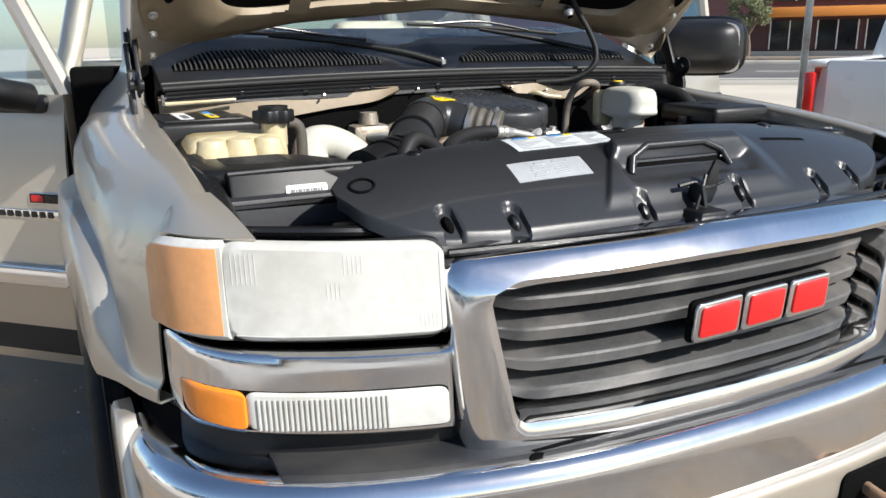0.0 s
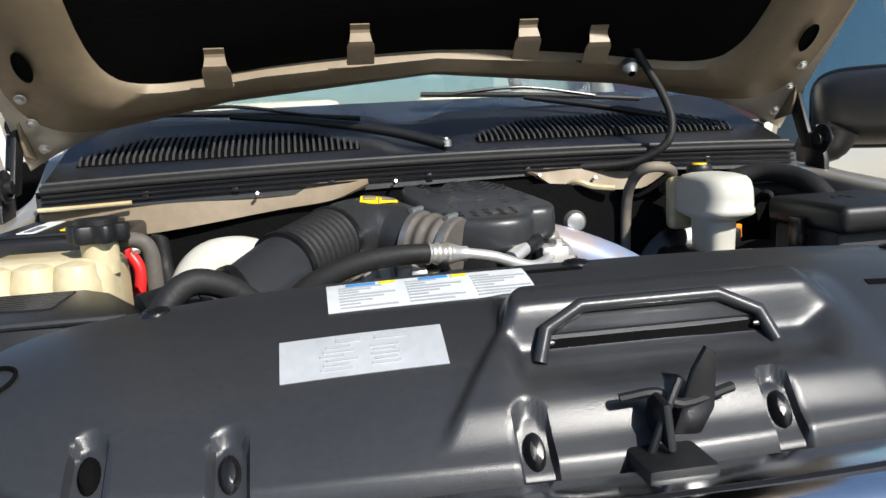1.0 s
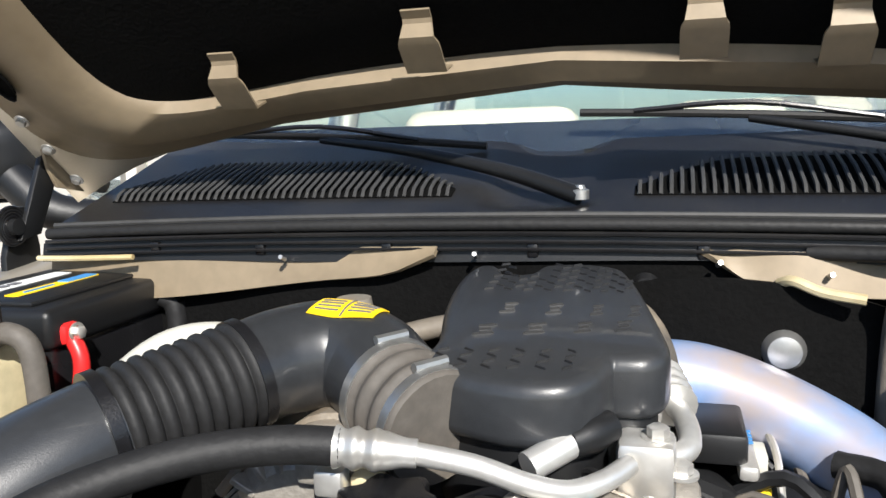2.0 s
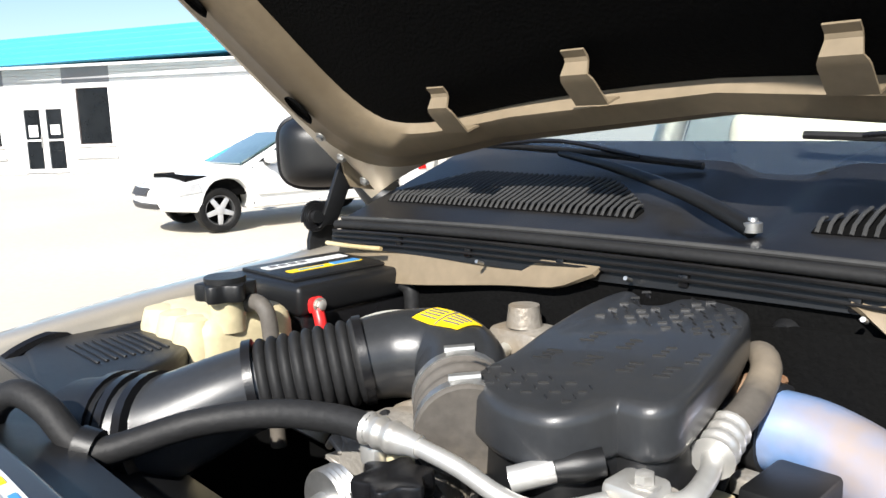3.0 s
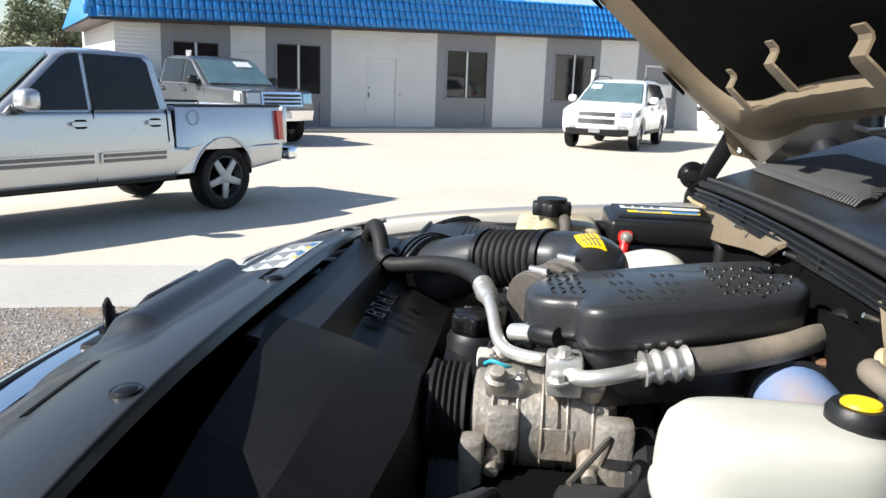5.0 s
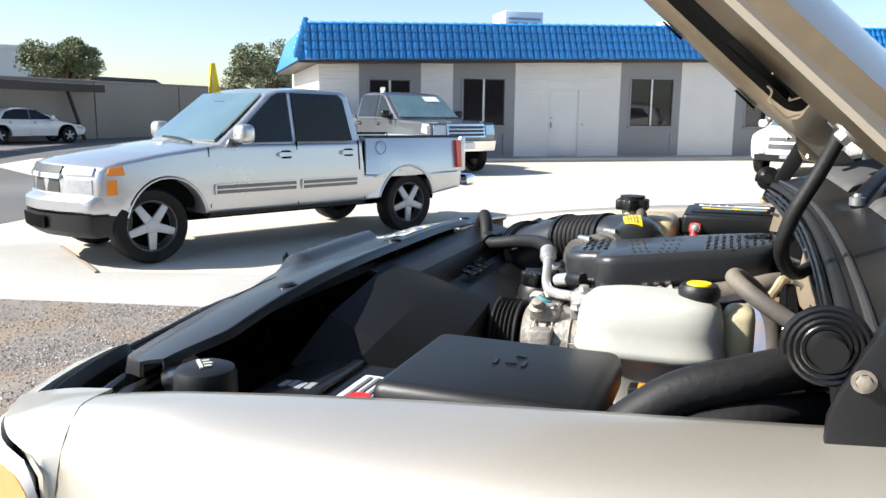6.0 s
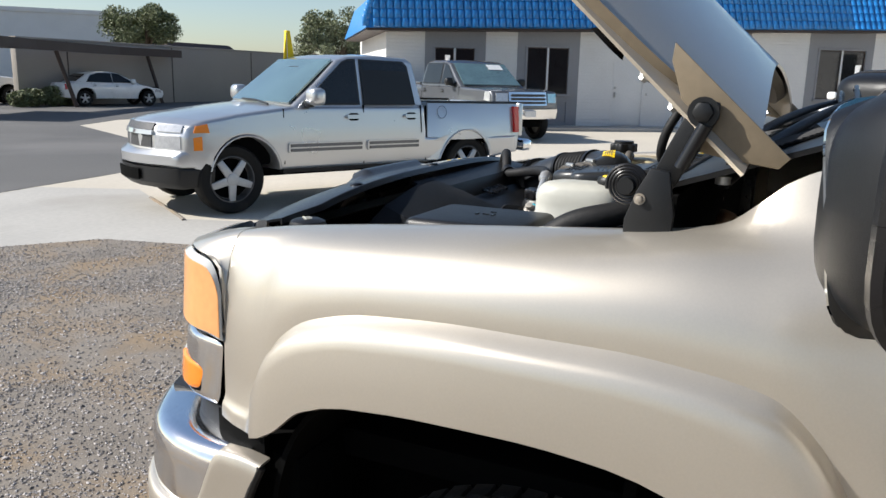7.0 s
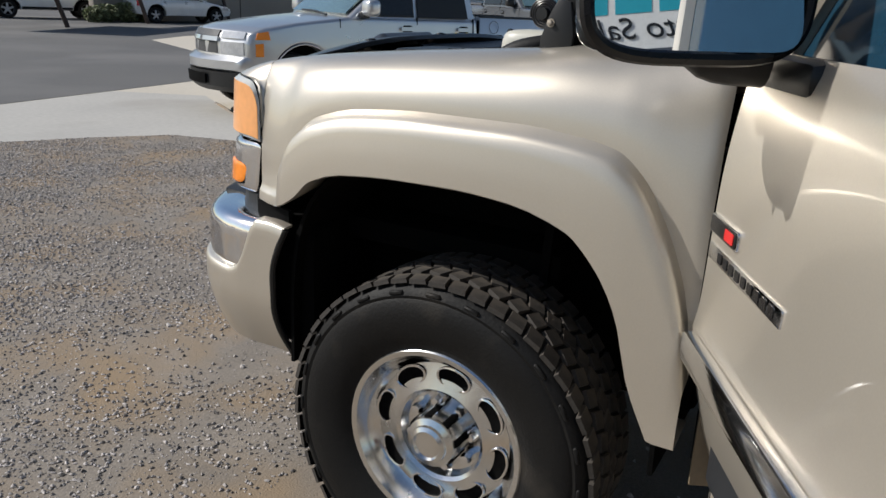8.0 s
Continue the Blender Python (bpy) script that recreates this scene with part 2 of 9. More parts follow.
YELLOW = mat("yellow_label", (0.85, 0.58, 0.01), 0.45, 0.0, 0.05, 8, 80)
PAPER = mat("white_label", (0.72, 0.73, 0.72), 0.4, 0.0, 0.06, 12, 90, dirt=(0.5, 0.5, 0.48), dirt_at=0.66)
SILVER_LABEL = mat("silver_foil_label", (0.60, 0.63, 0.66), 0.3, 0.5, 0.1, 14, 90)
PRINT = mat("label_print", (0.12, 0.12, 0.13), 0.5, 0.0, 0.1, 10, 60)
BLUE_PRINT = mat("blue_label_print", (0.05, 0.22, 0.50), 0.5, 0.0, 0.1, 10, 60)
# aluminium with the blue of the reflected sky put into its base colour
PIPE = mat("intercooler_pipe_sky_blue", (0.20, 0.33, 0.60), 0.36, 0.3, 0.1, 9, 60, dirt=(0.40, 0.32, 0.27), dirt_at=0.62)
RUBBER_GREY = mat("weathered_grey_rubber", (0.085, 0.076, 0.066), 0.65, 0.0, 0.25, 10, 90, bump=0.2, dirt=(0.24, 0.20, 0.15), dirt_at=0.6)
SILVER_PAINT = mat("silver_car_paint", (0.55, 0.555, 0.56), 0.30, 0.75, 0.04, 2, 200, coat=0.8)
WHITE_PAINT = mat("white_car_paint", (0.78, 0.78, 0.76), 0.28, 0.0, 0.03, 2, 100, coat=0.7)
GREY_PAINT = mat("dark_grey_car_paint", (0.10, 0.105, 0.115), 0.25, 0.3, 0.05, 2, 100, coat=0.8)
MIRROR = mat("mirror_glass", (0.85, 0.88, 0.90), 0.01, 1.0, 0.01, 2, 20, rough_vary=0.1)
CONCRETE = mat("pale_concrete", (0.51, 0.465, 0.39), 0.85, 0.0, 0.10, 0.35, 14, bump=0.25, dirt=(0.47, 0.425, 0.35), dirt_at=0.62)
SLAB = mat("grey_concrete_slab", (0.40, 0.385, 0.355), 0.85, 0.0, 0.12, 0.8, 18, bump=0.25, dirt=(0.30, 0.28, 0.25), dirt_at=0.64)
ASPHALT = mat("worn_asphalt", (0.105, 0.103, 0.10), 0.9, 0.0, 0.2, 0.4, 40, bump=0.4, dirt=(0.15, 0.145, 0.14), dirt_at=0.58)
GRAVEL_BED = mat("dusty_gravel_bed", (0.205, 0.180, 0.152), 0.95, 0.0, 0.35, 3, 90, bump=0.7, bump_scale=160, dirt=(0.25, 0.185, 0.118), dirt_at=0.54)
STONE = mat("grey_gravel_stone", (0.235, 0.217, 0.205), 0.9, 0.0, 0.3, 30, 200, bump=0.3)
BRICK_WHITE = mat("white_painted_brick", (0.72, 0.71, 0.69), 0.8, 0.0, 0.08, 1.2, 30, bump=0.3, per_object=0.05)
STUCCO_GREY = mat("grey_painted_stucco", (0.26, 0.26, 0.27), 0.85, 0.0, 0.1, 1.0, 30, bump=0.4)
STUCCO_WHITE = mat("white_painted_stucco", (0.70, 0.69, 0.67), 0.85, 0.0, 0.07, 1.0, 30, bump=0.4)
BLUE_TILE = mat("glazed_blue_roof_tile", (0.02, 0.20, 0.52), 0.35, 0.0, 0.2, 1.5, 20, coat=0.2, per_object=0.1)
# paler copy of the roof blue, with the glare of full sun in its colour
BLUE_SUNLIT = mat("blue_roof_sunlit", (0.06, 0.36, 0.55), 0.45, 0.0, 0.1, 1.0, 20)
WALL_TAUPE = mat("taupe_block_wall", (0.33, 0.295, 0.255), 0.9, 0.0, 0.1, 0.6, 20, bump=0.3)
BROWN = mat("dark_brown_paint", (0.05, 0.033, 0.027), 0.6, 0.0, 0.15, 1.0, 20)
BARK = mat("tree_bark", (0.14, 0.105, 0.075), 0.9, 0.0, 0.3, 6, 40, bump=0.6)
LEAF = mat("olive_green_leaves", (0.20, 0.22, 0.12), 0.6, 0.0, 0.4, 3, 30, per_object=0.1)
LEAF_DARK = mat("dark_green_leaves", (0.13, 0.15, 0.07), 0.6, 0.0, 0.4, 3, 30)
MAROON = mat("maroon_painted_stucco", (0.085, 0.040, 0.042), 0.8, 0.0, 0.1, 0.5, 10)
ORANGE = mat("orange_awning_paint", (0.75, 0.27, 0.05), 0.6, 0.0, 0.08, 1, 20)
TEAL = mat("teal_sign_paint", (0.02, 0.33, 0.42), 0.5, 0.0, 0.05, 2, 20)
YELLOW_CLOTH = mat("yellow_flag_cloth", (0.85, 0.62, 0.02), 0.7, 0.0, 0.08, 4, 40)
DOOR_TINT = mat("blue_tinted_door_glass", (0.010, 0.036, 0.062), 0.06, 0.0, 0.2, 2, 30, rough_vary=0.3)
SKY_GLASS = mat("windscreen_glass", (0.10, 0.17, 0.175), 0.05, 0.0, 0.3, 2, 30, ior=2.2, coat=1.0, rough_vary=0.3)
LAMP_GLASS = mat("clear_lamp_glass", (0.55, 0.56, 0.57), 0.12, 0.4, 0.2, 14, 60, coat=0.8)
ALLOY_GREY = mat("painted_alloy", (0.44, 0.44, 0.44), 0.35, 0.3, 0.08, 8, 60)
DARK_MESH = mat("dark_grille_mesh", (0.05, 0.05, 0.052), 0.5, 0.2, 0.5, 60, 200, bump=0.5, bump_scale=150)
SAND_PAINT = mat("sand_car_paint", (0.50, 0.46, 0.40), 0.32, 0.3, 0.04, 2, 100, coat=0.7)
SLAT = mat("dusty_vent_slat", (0.035, 0.035, 0.035), 0.6, 0.0, 0.2, 20, 90)
FADED_PRINT = mat("faded_label_print", (0.30, 0.31, 0.33), 0.5, 0.0, 0.1, 10, 60)
PAPER_GREY = mat("faded_white_label", (0.52, 0.55, 0.56), 0.4, 0.0, 0.1, 20, 90, dirt=(0.40, 0.42, 0.44), dirt_at=0.6)


def island_vary(m, lo, hi):
    """Each loose stone its own brightness."""
    nt = m.node_tree
    b = nt.nodes["Principled BSDF"]
    src = b.inputs["Base Color"].links[0].from_socket
    g = nt.nodes.new("ShaderNodeNewGeometry")
    mr = nt.nodes.new("ShaderNodeMapRange")
    mr.inputs[3].default_value, mr.inputs[4].default_value = lo, hi
    sc = nt.nodes.new("ShaderNodeVectorMath")
    sc.operation = "SCALE"
    nt.links.new(g.outputs["Random Per Island"], mr.inputs[0])
    nt.links.new(src, sc.inputs[0])
    nt.links.new(mr.outputs[0], sc.inputs["Scale"])
    nt.links.new(sc.outputs[0], b.inputs["Base Color"])


island_vary(STONE, 0.4, 2.1)
island_vary(LEAF, 0.6, 1.5)
island_vary(LEAF_DARK, 0.6, 1.5)
COWL = mat("dusty_cowl_plastic", (0.009, 0.009, 0.010), 0.33, 0.0, 0.25, 5, 140, bump=0.1, bump_scale=700, dirt=(0.022, 0.021, 0.020), dirt_at=0.60, ior=1.38)
TAN = mat("tan_interior_plastic", (0.42, 0.37, 0.29), 0.6, 0.0, 0.1, 5, 90)
DUSTY_BLACK = mat("dusty_black_plastic", (0.055, 0.055, 0.055), 0.45, 0.0, 0.25, 7, 120, bump=0.15, dirt=(0.16, 0.15, 0.14), dirt_at=0.60)

# ---- the place: lot, street, gravel ----
BUILD_A = Vector((-22.16, -5.11, 0.0))
BUILD_D = Vector((-0.593, 0.805, 0.0))
BUILD_N = Vector((0.805, 0.593, 0.0))


def flat(name, poly, z, material, label, category, thick=0.25):
    bm = prism(poly, z - thick, z, "z")
    ob = finish(name, bm, material, None, "", smooth=False)
    return tagged(ob, label, category, kind="structure")


bm = sheet(lambda u, v: (lerp(-600, 600, u), lerp(-600, 600, v), -0.008), 2, 2)
ground = tagged(finish("ground", bm, CONCRETE), "sun-bleached pale concrete lot reaching to the horizon", "ground", kind="structure")

GRAVEL_EDGE = [(-1.7, -4.63), (-2.35, -4.3), (-2.95, -3.88), (-3.32, -2.4), (-3.82, -0.70), (-4.35, 1.0), (-5.2, 4.0), (-5.6, 6.0)]
PALE_EDGE = [(-5.35, -5.95), (-5.1, -5.57), (-4.05, -4.05), (-4.43, -2.92), (-5.02, -0.70), (-5.45, 0.55), (-6.3, 3.6), (-6.9, 6.0)]
gravel_bed = flat("gravel_bed", GRAVEL_EDGE + [(12, 6), (12, -12), (3, -6.4), (0.5, -5.9)], 0.0, GRAVEL_BED, "dusty grey-brown gravel with bare dirt patches", "gravel")
apron = flat("pavement", PALE_EDGE + GRAVEL_EDGE[::-1] + [(0.5, -5.9), (3, -6.4), (12, -12), (13, -13), (3.2, -7.3), (-3.05, -6.8), (-4.8, -7.1)], -0.003, SLAB, "pale smooth concrete pavement strip beside the gravel", "pavement")
street = flat("road", [(-6.0, -7.35), (-4.8, -7.15), (-3.05, -6.85), (3.2, -7.4), (40, -38), (40, -70), (-60, -70), (-60, -19.2), (-40, -18.6), (-15.7, -17.5), (-13.2, -16.2), (-11.5, -13.0), (-9.4, -9.2), (-7.6, -7.7)], -0.004, ASPHALT,
              "worn grey asphalt street", "road")
flat("road_far", [(14.5, 20), (22, 14), (60, 22), (60, 30), (38, 38), (28, 62), (10, 62), (-10, 50)], -0.004, ASPHALT, "worn grey asphalt road with white lane marks", "road")
bm = bmesh.new()
for i in range(9):
    c = Vector((18.5, 30.0)) + Vector((0.77, -0.64)) * (i * 3.2 - 6)
    q = Vector((0.77, -0.64))
    n2 = Vector((0.64, 0.77)) * 0.07
    join(bm, prism([tuple(c - q * 0.9 - n2), tuple(c + q * 0.9 - n2), tuple(c + q * 0.9 + n2), tuple(c - q * 0.9 + n2)], -0.003, 0.002, "z"))
tagged(finish("lane_marks", bm, STUCCO_WHITE, smooth=False), "dashed white lane marks painted on the asphalt", "road mark", kind="structure")
bm = bmesh.new()
for o in (0.0, 1.6):
    c, q, n2 = Vector((13.0, 21.0)), Vector((0.77, -0.64)), Vector((0.64, 0.77))
    join(bm, prism([tuple(c + q * a + n2 * (o + b)) for a, b in ((-30, 0), (30, 0), (30, 0.35), (-30, 0.35))], -0.2, 0.12, "z", 0.02))
tagged(finish("kerb", bm, SLAB, smooth=False), "pale concrete kerb along the far road", "kerb", kind="structure")
# open joint in the slab by the parked silver pickup
bm = tube([(-4.9, -5.30, -0.004), (-4.5, -4.68, -0.004), (-4.16, -4.17, -0.004), (-4.0, -3.95, -0.004)], 0.022, 8)
tagged(finish("slab_joint", bm, GRAVEL_BED), "dirt-filled joint between two concrete slabs", "joint", kind="structure")

# gravel stones


def in_poly(P, poly):
    inside = np.zeros(len(P), bool)
    j = len(poly) - 1
    for i in range(len(poly)):
        (xi, yi), (xj, yj) = poly[i], poly[j]
        c = ((yi > P[:, 1]) != (yj > P[:, 1])) & (P[:, 0] < (xj - xi) * (P[:, 1] - yi) / (yj - yi + 1e-12) + xi)
        inside ^= c
        j = i
    return inside


def stones(count, x0, x1, y0, y1, smin, smax, seed):
    r = np.random.default_rng(seed)
    P = np.c_[r.uniform(x0, x1, count), r.uniform(y0, y1, count)]
    P = P[in_poly(P, GRAVEL_EDGE + [(12, 6), (12, -12), (3, -6.4), (0.5, -5.9)])]
    # stones thin out over the bare patches
    bare = np.sin(P[:, 0] * 2.1 + 0.7) * np.sin(P[:, 1] * 1.7 + 1.3) + 0.5 * np.sin(P[:, 0] * 5.3 + P[:, 1] * 4.1)
    P = P[r.uniform(-1.0, 1.7, len(P)) > bare]
    n = len(P)
    base = np.array([(1, 0, 0), (0, 1, 0), (-1, 0, 0), (0, -1, 0), (0, 0, 1), (0.65, 0.65, 0.35), (-0.6, -0.65, 0.3)])
    tri = [(4, 0, 5), (4, 5, 1), (4, 1, 2), (4, 2, 6), (4, 6, 3), (4, 3, 0), (0, 1, 5), (2, 3, 6)]
    s = (smin + (smax - smin) * r.random(n) ** 2.5)[:, None]
    V = base[None] * r.uniform(0.65, 1.25, (n, 7, 3)) * np.stack([s, s * r.uniform(0.6, 1, (n, 1)), s * r.uniform(0.45, 0.75, (n, 1))], 2)
    a = r.uniform(0, 6.28, n)
    c, sn = np.cos(a)[:, None], np.sin(a)[:, None]
    X = V[:, :, 0] * c - V[:, :, 1] * sn + P[:, :1]
    Y = V[:, :, 0] * sn + V[:, :, 1] * c + P[:, 1:]
    Z = V[:, :, 2] + s * 0.2
    F = (np.array(tri)[None] + (np.arange(n) * 7)[:, None, None]).reshape(-1, 3)
    return np.stack([X, Y, Z], 2).reshape(-1, 3), F


def stone_mesh(name, V, F, material):
    me = bpy.data.meshes.new(name)
    me.from_pydata(V.tolist(), [], F.tolist())
    me.materials.append(material)
    return me


V, F = stones(255000, -4.4, 1.3, -5.2, 0.75, 0.003, 0.0105, 11)
gs = new("gravel", stone_mesh("gravel", V, F, STONE))
tagged(gs, "loose crushed grey gravel stones strewn over dirt", "gravel", kind="stuff")
V, F = stones(9000, -5.5, 4.5, -6, 5.5, 0.005, 0.014, 12)
gs = new("gravel", stone_mesh("gravel", V, F, STONE))
tagged(gs, "sparse grey gravel stones round the truck", "gravel", kind="stuff")


# larger loose stones
pebbles = []
for k in range(4):
    r = random.Random(40 + k)
    bm = bmesh.new()
    bmesh.ops.create_icosphere(bm, subdivisions=1, radius=1.0)
    for v in bm.verts:
        v.co *= r.uniform(0.75, 1.15)
        v.co.z *= 0.6
    me = bpy.data.meshes.new("gravel_stone")
    bm.to_mesh(me)
    bm.free()
    me.materials.append(STONE)
    pebbles.append(me)
r = random.Random(77)
for k in range(280):
    x, y = r.uniform(-2.6, 0.9), r.uniform(-3.4, 0.25)
    q = r.uniform(0.006, 0.014)
    ob = new("gravel_stone", pebbles[k % 4])
    ob.parent = gravel_bed
    ob.matrix_local = pose(x, y, q * 0.3, r.uniform(-15, 15), r.uniform(-15, 15), r.uniform(0, 360)) @ Matrix.Scale(q, 4)

# ---- the gold truck with its hood up ----
truck = thing("pickup_truck", "gold heavy-duty pickup truck with its hood up and front doors open", "truck")

ARCH = [(0.900, 0.862), (0.937, 0.884), (0.994, 0.932), (1.078, 0.959), (1.221, 0.971), (1.352, 0.973), (1.475, 0.964),
        (1.591, 0.930), (1.650, 0.877), (1.702, 0.790), (1.738, 0.664), (1.785, 0.563)]
arch_z = curve(ARCH)
flare_z = curve([(0.855, 0.865), (0.875, 0.93), (0.915, 1.007), (0.987, 1.056), (1.10, 1.083), (1.28, 1.094), (1.46, 1.094), (1.574, 1.085),
                 (1.66, 1.068), (1.714, 1.026), (1.762, 0.95), (1.80, 0.863), (1.828, 0.753), (1.842, 0.60)])
crest_z = curve([(0.66, 1.128), (0.70, 1.150), (0.763, 1.172), (0.946, 1.198), (1.161, 1.219), (1.348, 1.234), (1.513, 1.249),
                 (1.575, 1.262), (1.621, 1.296), (1.653, 1.324), (1.70, 1.345), (1.84, 1.36)])
body_x = curve([(0.66, 0.775), (0.70, 0.820), (0.745, 0.858), (0.82, 0.895), (0.95, 0.925), (1.15, 0.942), (1.4, 0.948), (1.84, 0.945)])


lamp_y = curve([(0.0, 0.432), (0.20, 0.440), (0.48, 0.492), (0.60, 0.522), (0.70, 0.560), (0.78, 0.606), (0.83, 0.665), (0.858, 0.748)])


def smooth_rise(y):
    return max(0.0, min(1.0, (y - 1.62) / 0.2)) ** 2


def fender_row(y, z, front):
    """Across the fender at y: from the wheel-arch lip up the side and over the crest to the gutter."""
    lo = lerp(0.838, 0.862, smoothstep(0.84, 0.9, y)) if y < 0.9 else (0.56 if y > 1.785 else arch_z(y))
    full, bx = crest_z(y), body_x(y)
    top = min(full, 1.252 + 0.05 * smooth_rise(y))
    fl = max(flare_z(y), lo + 0.014)
    f = min(1.0, max(0.0, (fl - lo - 0.014) / 0.05))
    out = 0.045 * f
    rows = [(bx - 0.008 - 0.045 * f, lo + 0.012 * f + 0.002), (bx + out - 0.005, lo), (bx + out, lo + 0.003)]
    for k in (0.25, 0.5, 0.75, 0.92):
        rows.append((bx + out * (1 - 0.22 * k * k), lerp(lo + 0.004, fl, k)))
    rows += [(bx + out * 0.62, fl + 0.001), (bx + out * 0.25, fl + 0.008), (bx, fl + 0.016)]
    for k in (0.12, 0.3, 0.5, 0.68, 0.82, 0.92, 0.98):
        a = k * math.pi / 2
        zz = lerp(fl + 0.016, top, math.sin(a) ** 1.1)
        xx = bx - (bx - 0.80) * (1 - math.cos(a)) ** 1.35
        rows.append((xx, zz + (full - top) * max(0.0, min(1.0, (0.835 - xx) / 0.05)) ** 1.5))
    rows += [(0.788, full + 0.001), (0.772, full - 0.002), (0.765, full - 0.012), (0.762, full - 0.045)]
    return rows


def fender(side):
    ys = [0.7535, 0.761, 0.77, 0.80, 0.835, 0.86, 0.88, 0.9] + [0.9 + 0.0125 * k for k in range(1, 9)] + [1.0 + 0.04 * k for k in range(1, 15)]
    ys += [1.56 + 0.0125 * k for k in range(1, 23)]
    ys = sorted(set(round(y, 4) for y in ys if y <= 1.832)) + [1.836]
    R = [[(x, y, z) for x, z in fender_row(y, 0, 0)] for y in ys]
    n = len(R[0])
    bm = bmesh.new()
    V = [[bm.verts.new(p) for p in r] for r in R]
    for a, b in zip(V, V[1:]):
        for j in range(n - 1):
            bm.faces.new((a[j], a[j + 1], b[j + 1], b[j]))
    bmesh.ops.recalc_face_normals(bm, faces=bm.faces)
    bmesh.ops.solidify(bm, geom=bm.faces[:], thickness=0.004)
    # the nose of the fender over the lamp
    edge = sorted((x, z) for x, z in fender_row(0.755, 0, 0)[9:-3])
    back_z = curve([p for k, p in enumerate(edge) if k == 0 or p[0] - edge[k - 1][0] > 1e-4])
    lens_top = curve([(0.73, 1.128), (0.80, 1.1285), (0.836, 1.1265), (0.848, 1.1215), (0.8555, 1.107), (0.8605, 1.062)])

    def nose(u, v):
        x = lerp(0.735, 0.8605, u ** 0.7)
        front = Vector((x, lamp_y(x) + 0.1 * (lens_top(x) - 0.98) - 0.004, lens_top(x) + 0.003))
        xb = min(max(x, 0.765), 0.8625)
        back = Vector((xb, 0.7555, back_z(xb) + 0.001))
        return lerp(front, back, v) + Vector((0, 0, 0.004 * math.sin(math.pi * v)))
    join(bm, sheet(nose, 16, 8, 0.004))
    if side < 0:
        mirror(bm)
    return part("fender", bm, GOLD, truck, sharp=50)


fender(1)
fender(-1)

# hood: hinged at the cowl, open about 42 degrees
HOOD_A = radians(43.0)
HS, HN = Vector((0, -math.cos(HOOD_A), math.sin(HOOD_A))), Vector((0, math.sin(HOOD_A), math.cos(HOOD_A)))
HOOD_0 = Vector((0, 1.615, 1.318))


def hood_at(x, s, w):
    return HOOD_0 + Vector((x, 0, 0)) + HS * s + HN * w


def frame_of_hood(x, s, w):
    o = hood_at(x, s, w)
    ex, ey, ez = Vector((1, 0, 0)), HS, -HN
    return Matrix(((ex.x, ey.x, ez.x, o.x), (ex.y, ey.y, ez.y, o.y), (ex.z, ey.z, ez.z, o.z), (0, 0, 0, 1)))


def smooth01(t):
    t = max(0.0, min(1.0, t))
    return t * t * (3 - 2 * t)


def hood_half(s):
    return lerp(0.795, 0.775, max(0, min(1, s / 1.2)))


def hood_crown(x, s):
    k = min(1.0, abs(x) / hood_half(s))
    return 0.085 * (1 - k ** 2.2) + 0.02


def hood_rear(x):
    return 0.055 + 0.115 * (1 - min(1.0, abs(x) / 0.76) ** 2)


hood = part("hood", sheet(lambda u, v: hood_at(lerp(-1, 1, u) * (hood_half(v * 1.25)), lerp(hood_rear(lerp(-1, 1, u) * 0.76) - 0.03, 1.25, v),
                                               hood_crown(lerp(-1, 1, u) * hood_half(v), v) + 0.006 - 0.03 * (abs(2 * u - 1) ** 12)), 28, 20, 0.006), GOLD, truck, "raised gold hood panel")


def hood_frame():
    """The stamped inner frame: a ring with a raised rim, open where the pad lies."""
    bm = bmesh.new()

    def ring(k, w):
        pts = []
        n = 64
        for i in range(n):
            a = 2 * math.pi * i / n
            c, s_ = math.cos(a), math.sin(a)
            p = 2 / 7.0
            ex, ey = math.copysign(abs(c) ** p, c), math.copysign(abs(s_) ** p, s_)
            hx = lerp(0.785, 0.625, k)
            s0 = lerp(hood_rear(ex * hx) - 0.02, hood_rear(ex * hx * 0.9) + 0.055, k)
            s1 = lerp(1.24, 1.12, k)
            s = lerp(s0, s1, (ey + 1) / 2)
            x = ex * hx
            pts.append(bm.verts.new(hood_at(x, s, hood_crown(x, s) + w)))
        return pts
    rings = [ring(0.0, -0.004), ring(0.03, -0.03), ring(0.35, -0.045), ring(0.45, -0.055), ring(0.9, -0.055), ring(1.0, -0.035), ring(1.02, -0.01)]
    for a, b in zip(rings, rings[1:]):
        for i in range(len(a)):
            bm.faces.new((a[i], a[(i + 1) % len(a)], b[(i + 1) % len(a)], b[i]))
    return bm


part("inner_frame", hood_frame(), GOLD_SHADED, hood, "stamped inner hood frame in gold darkened for shade", sharp=50)


def pad_point(u, v):
    x = lerp(-0.640, 0.640, u)
    s = lerp(hood_rear(x * 0.9) + 0.042, 1.13, v)
    return hood_at(x, s, hood_crown(x, s) - 0.028 - 0.016 * math.sin(math.pi * u) ** 0.3 * math.sin(math.pi * v) ** 0.3)


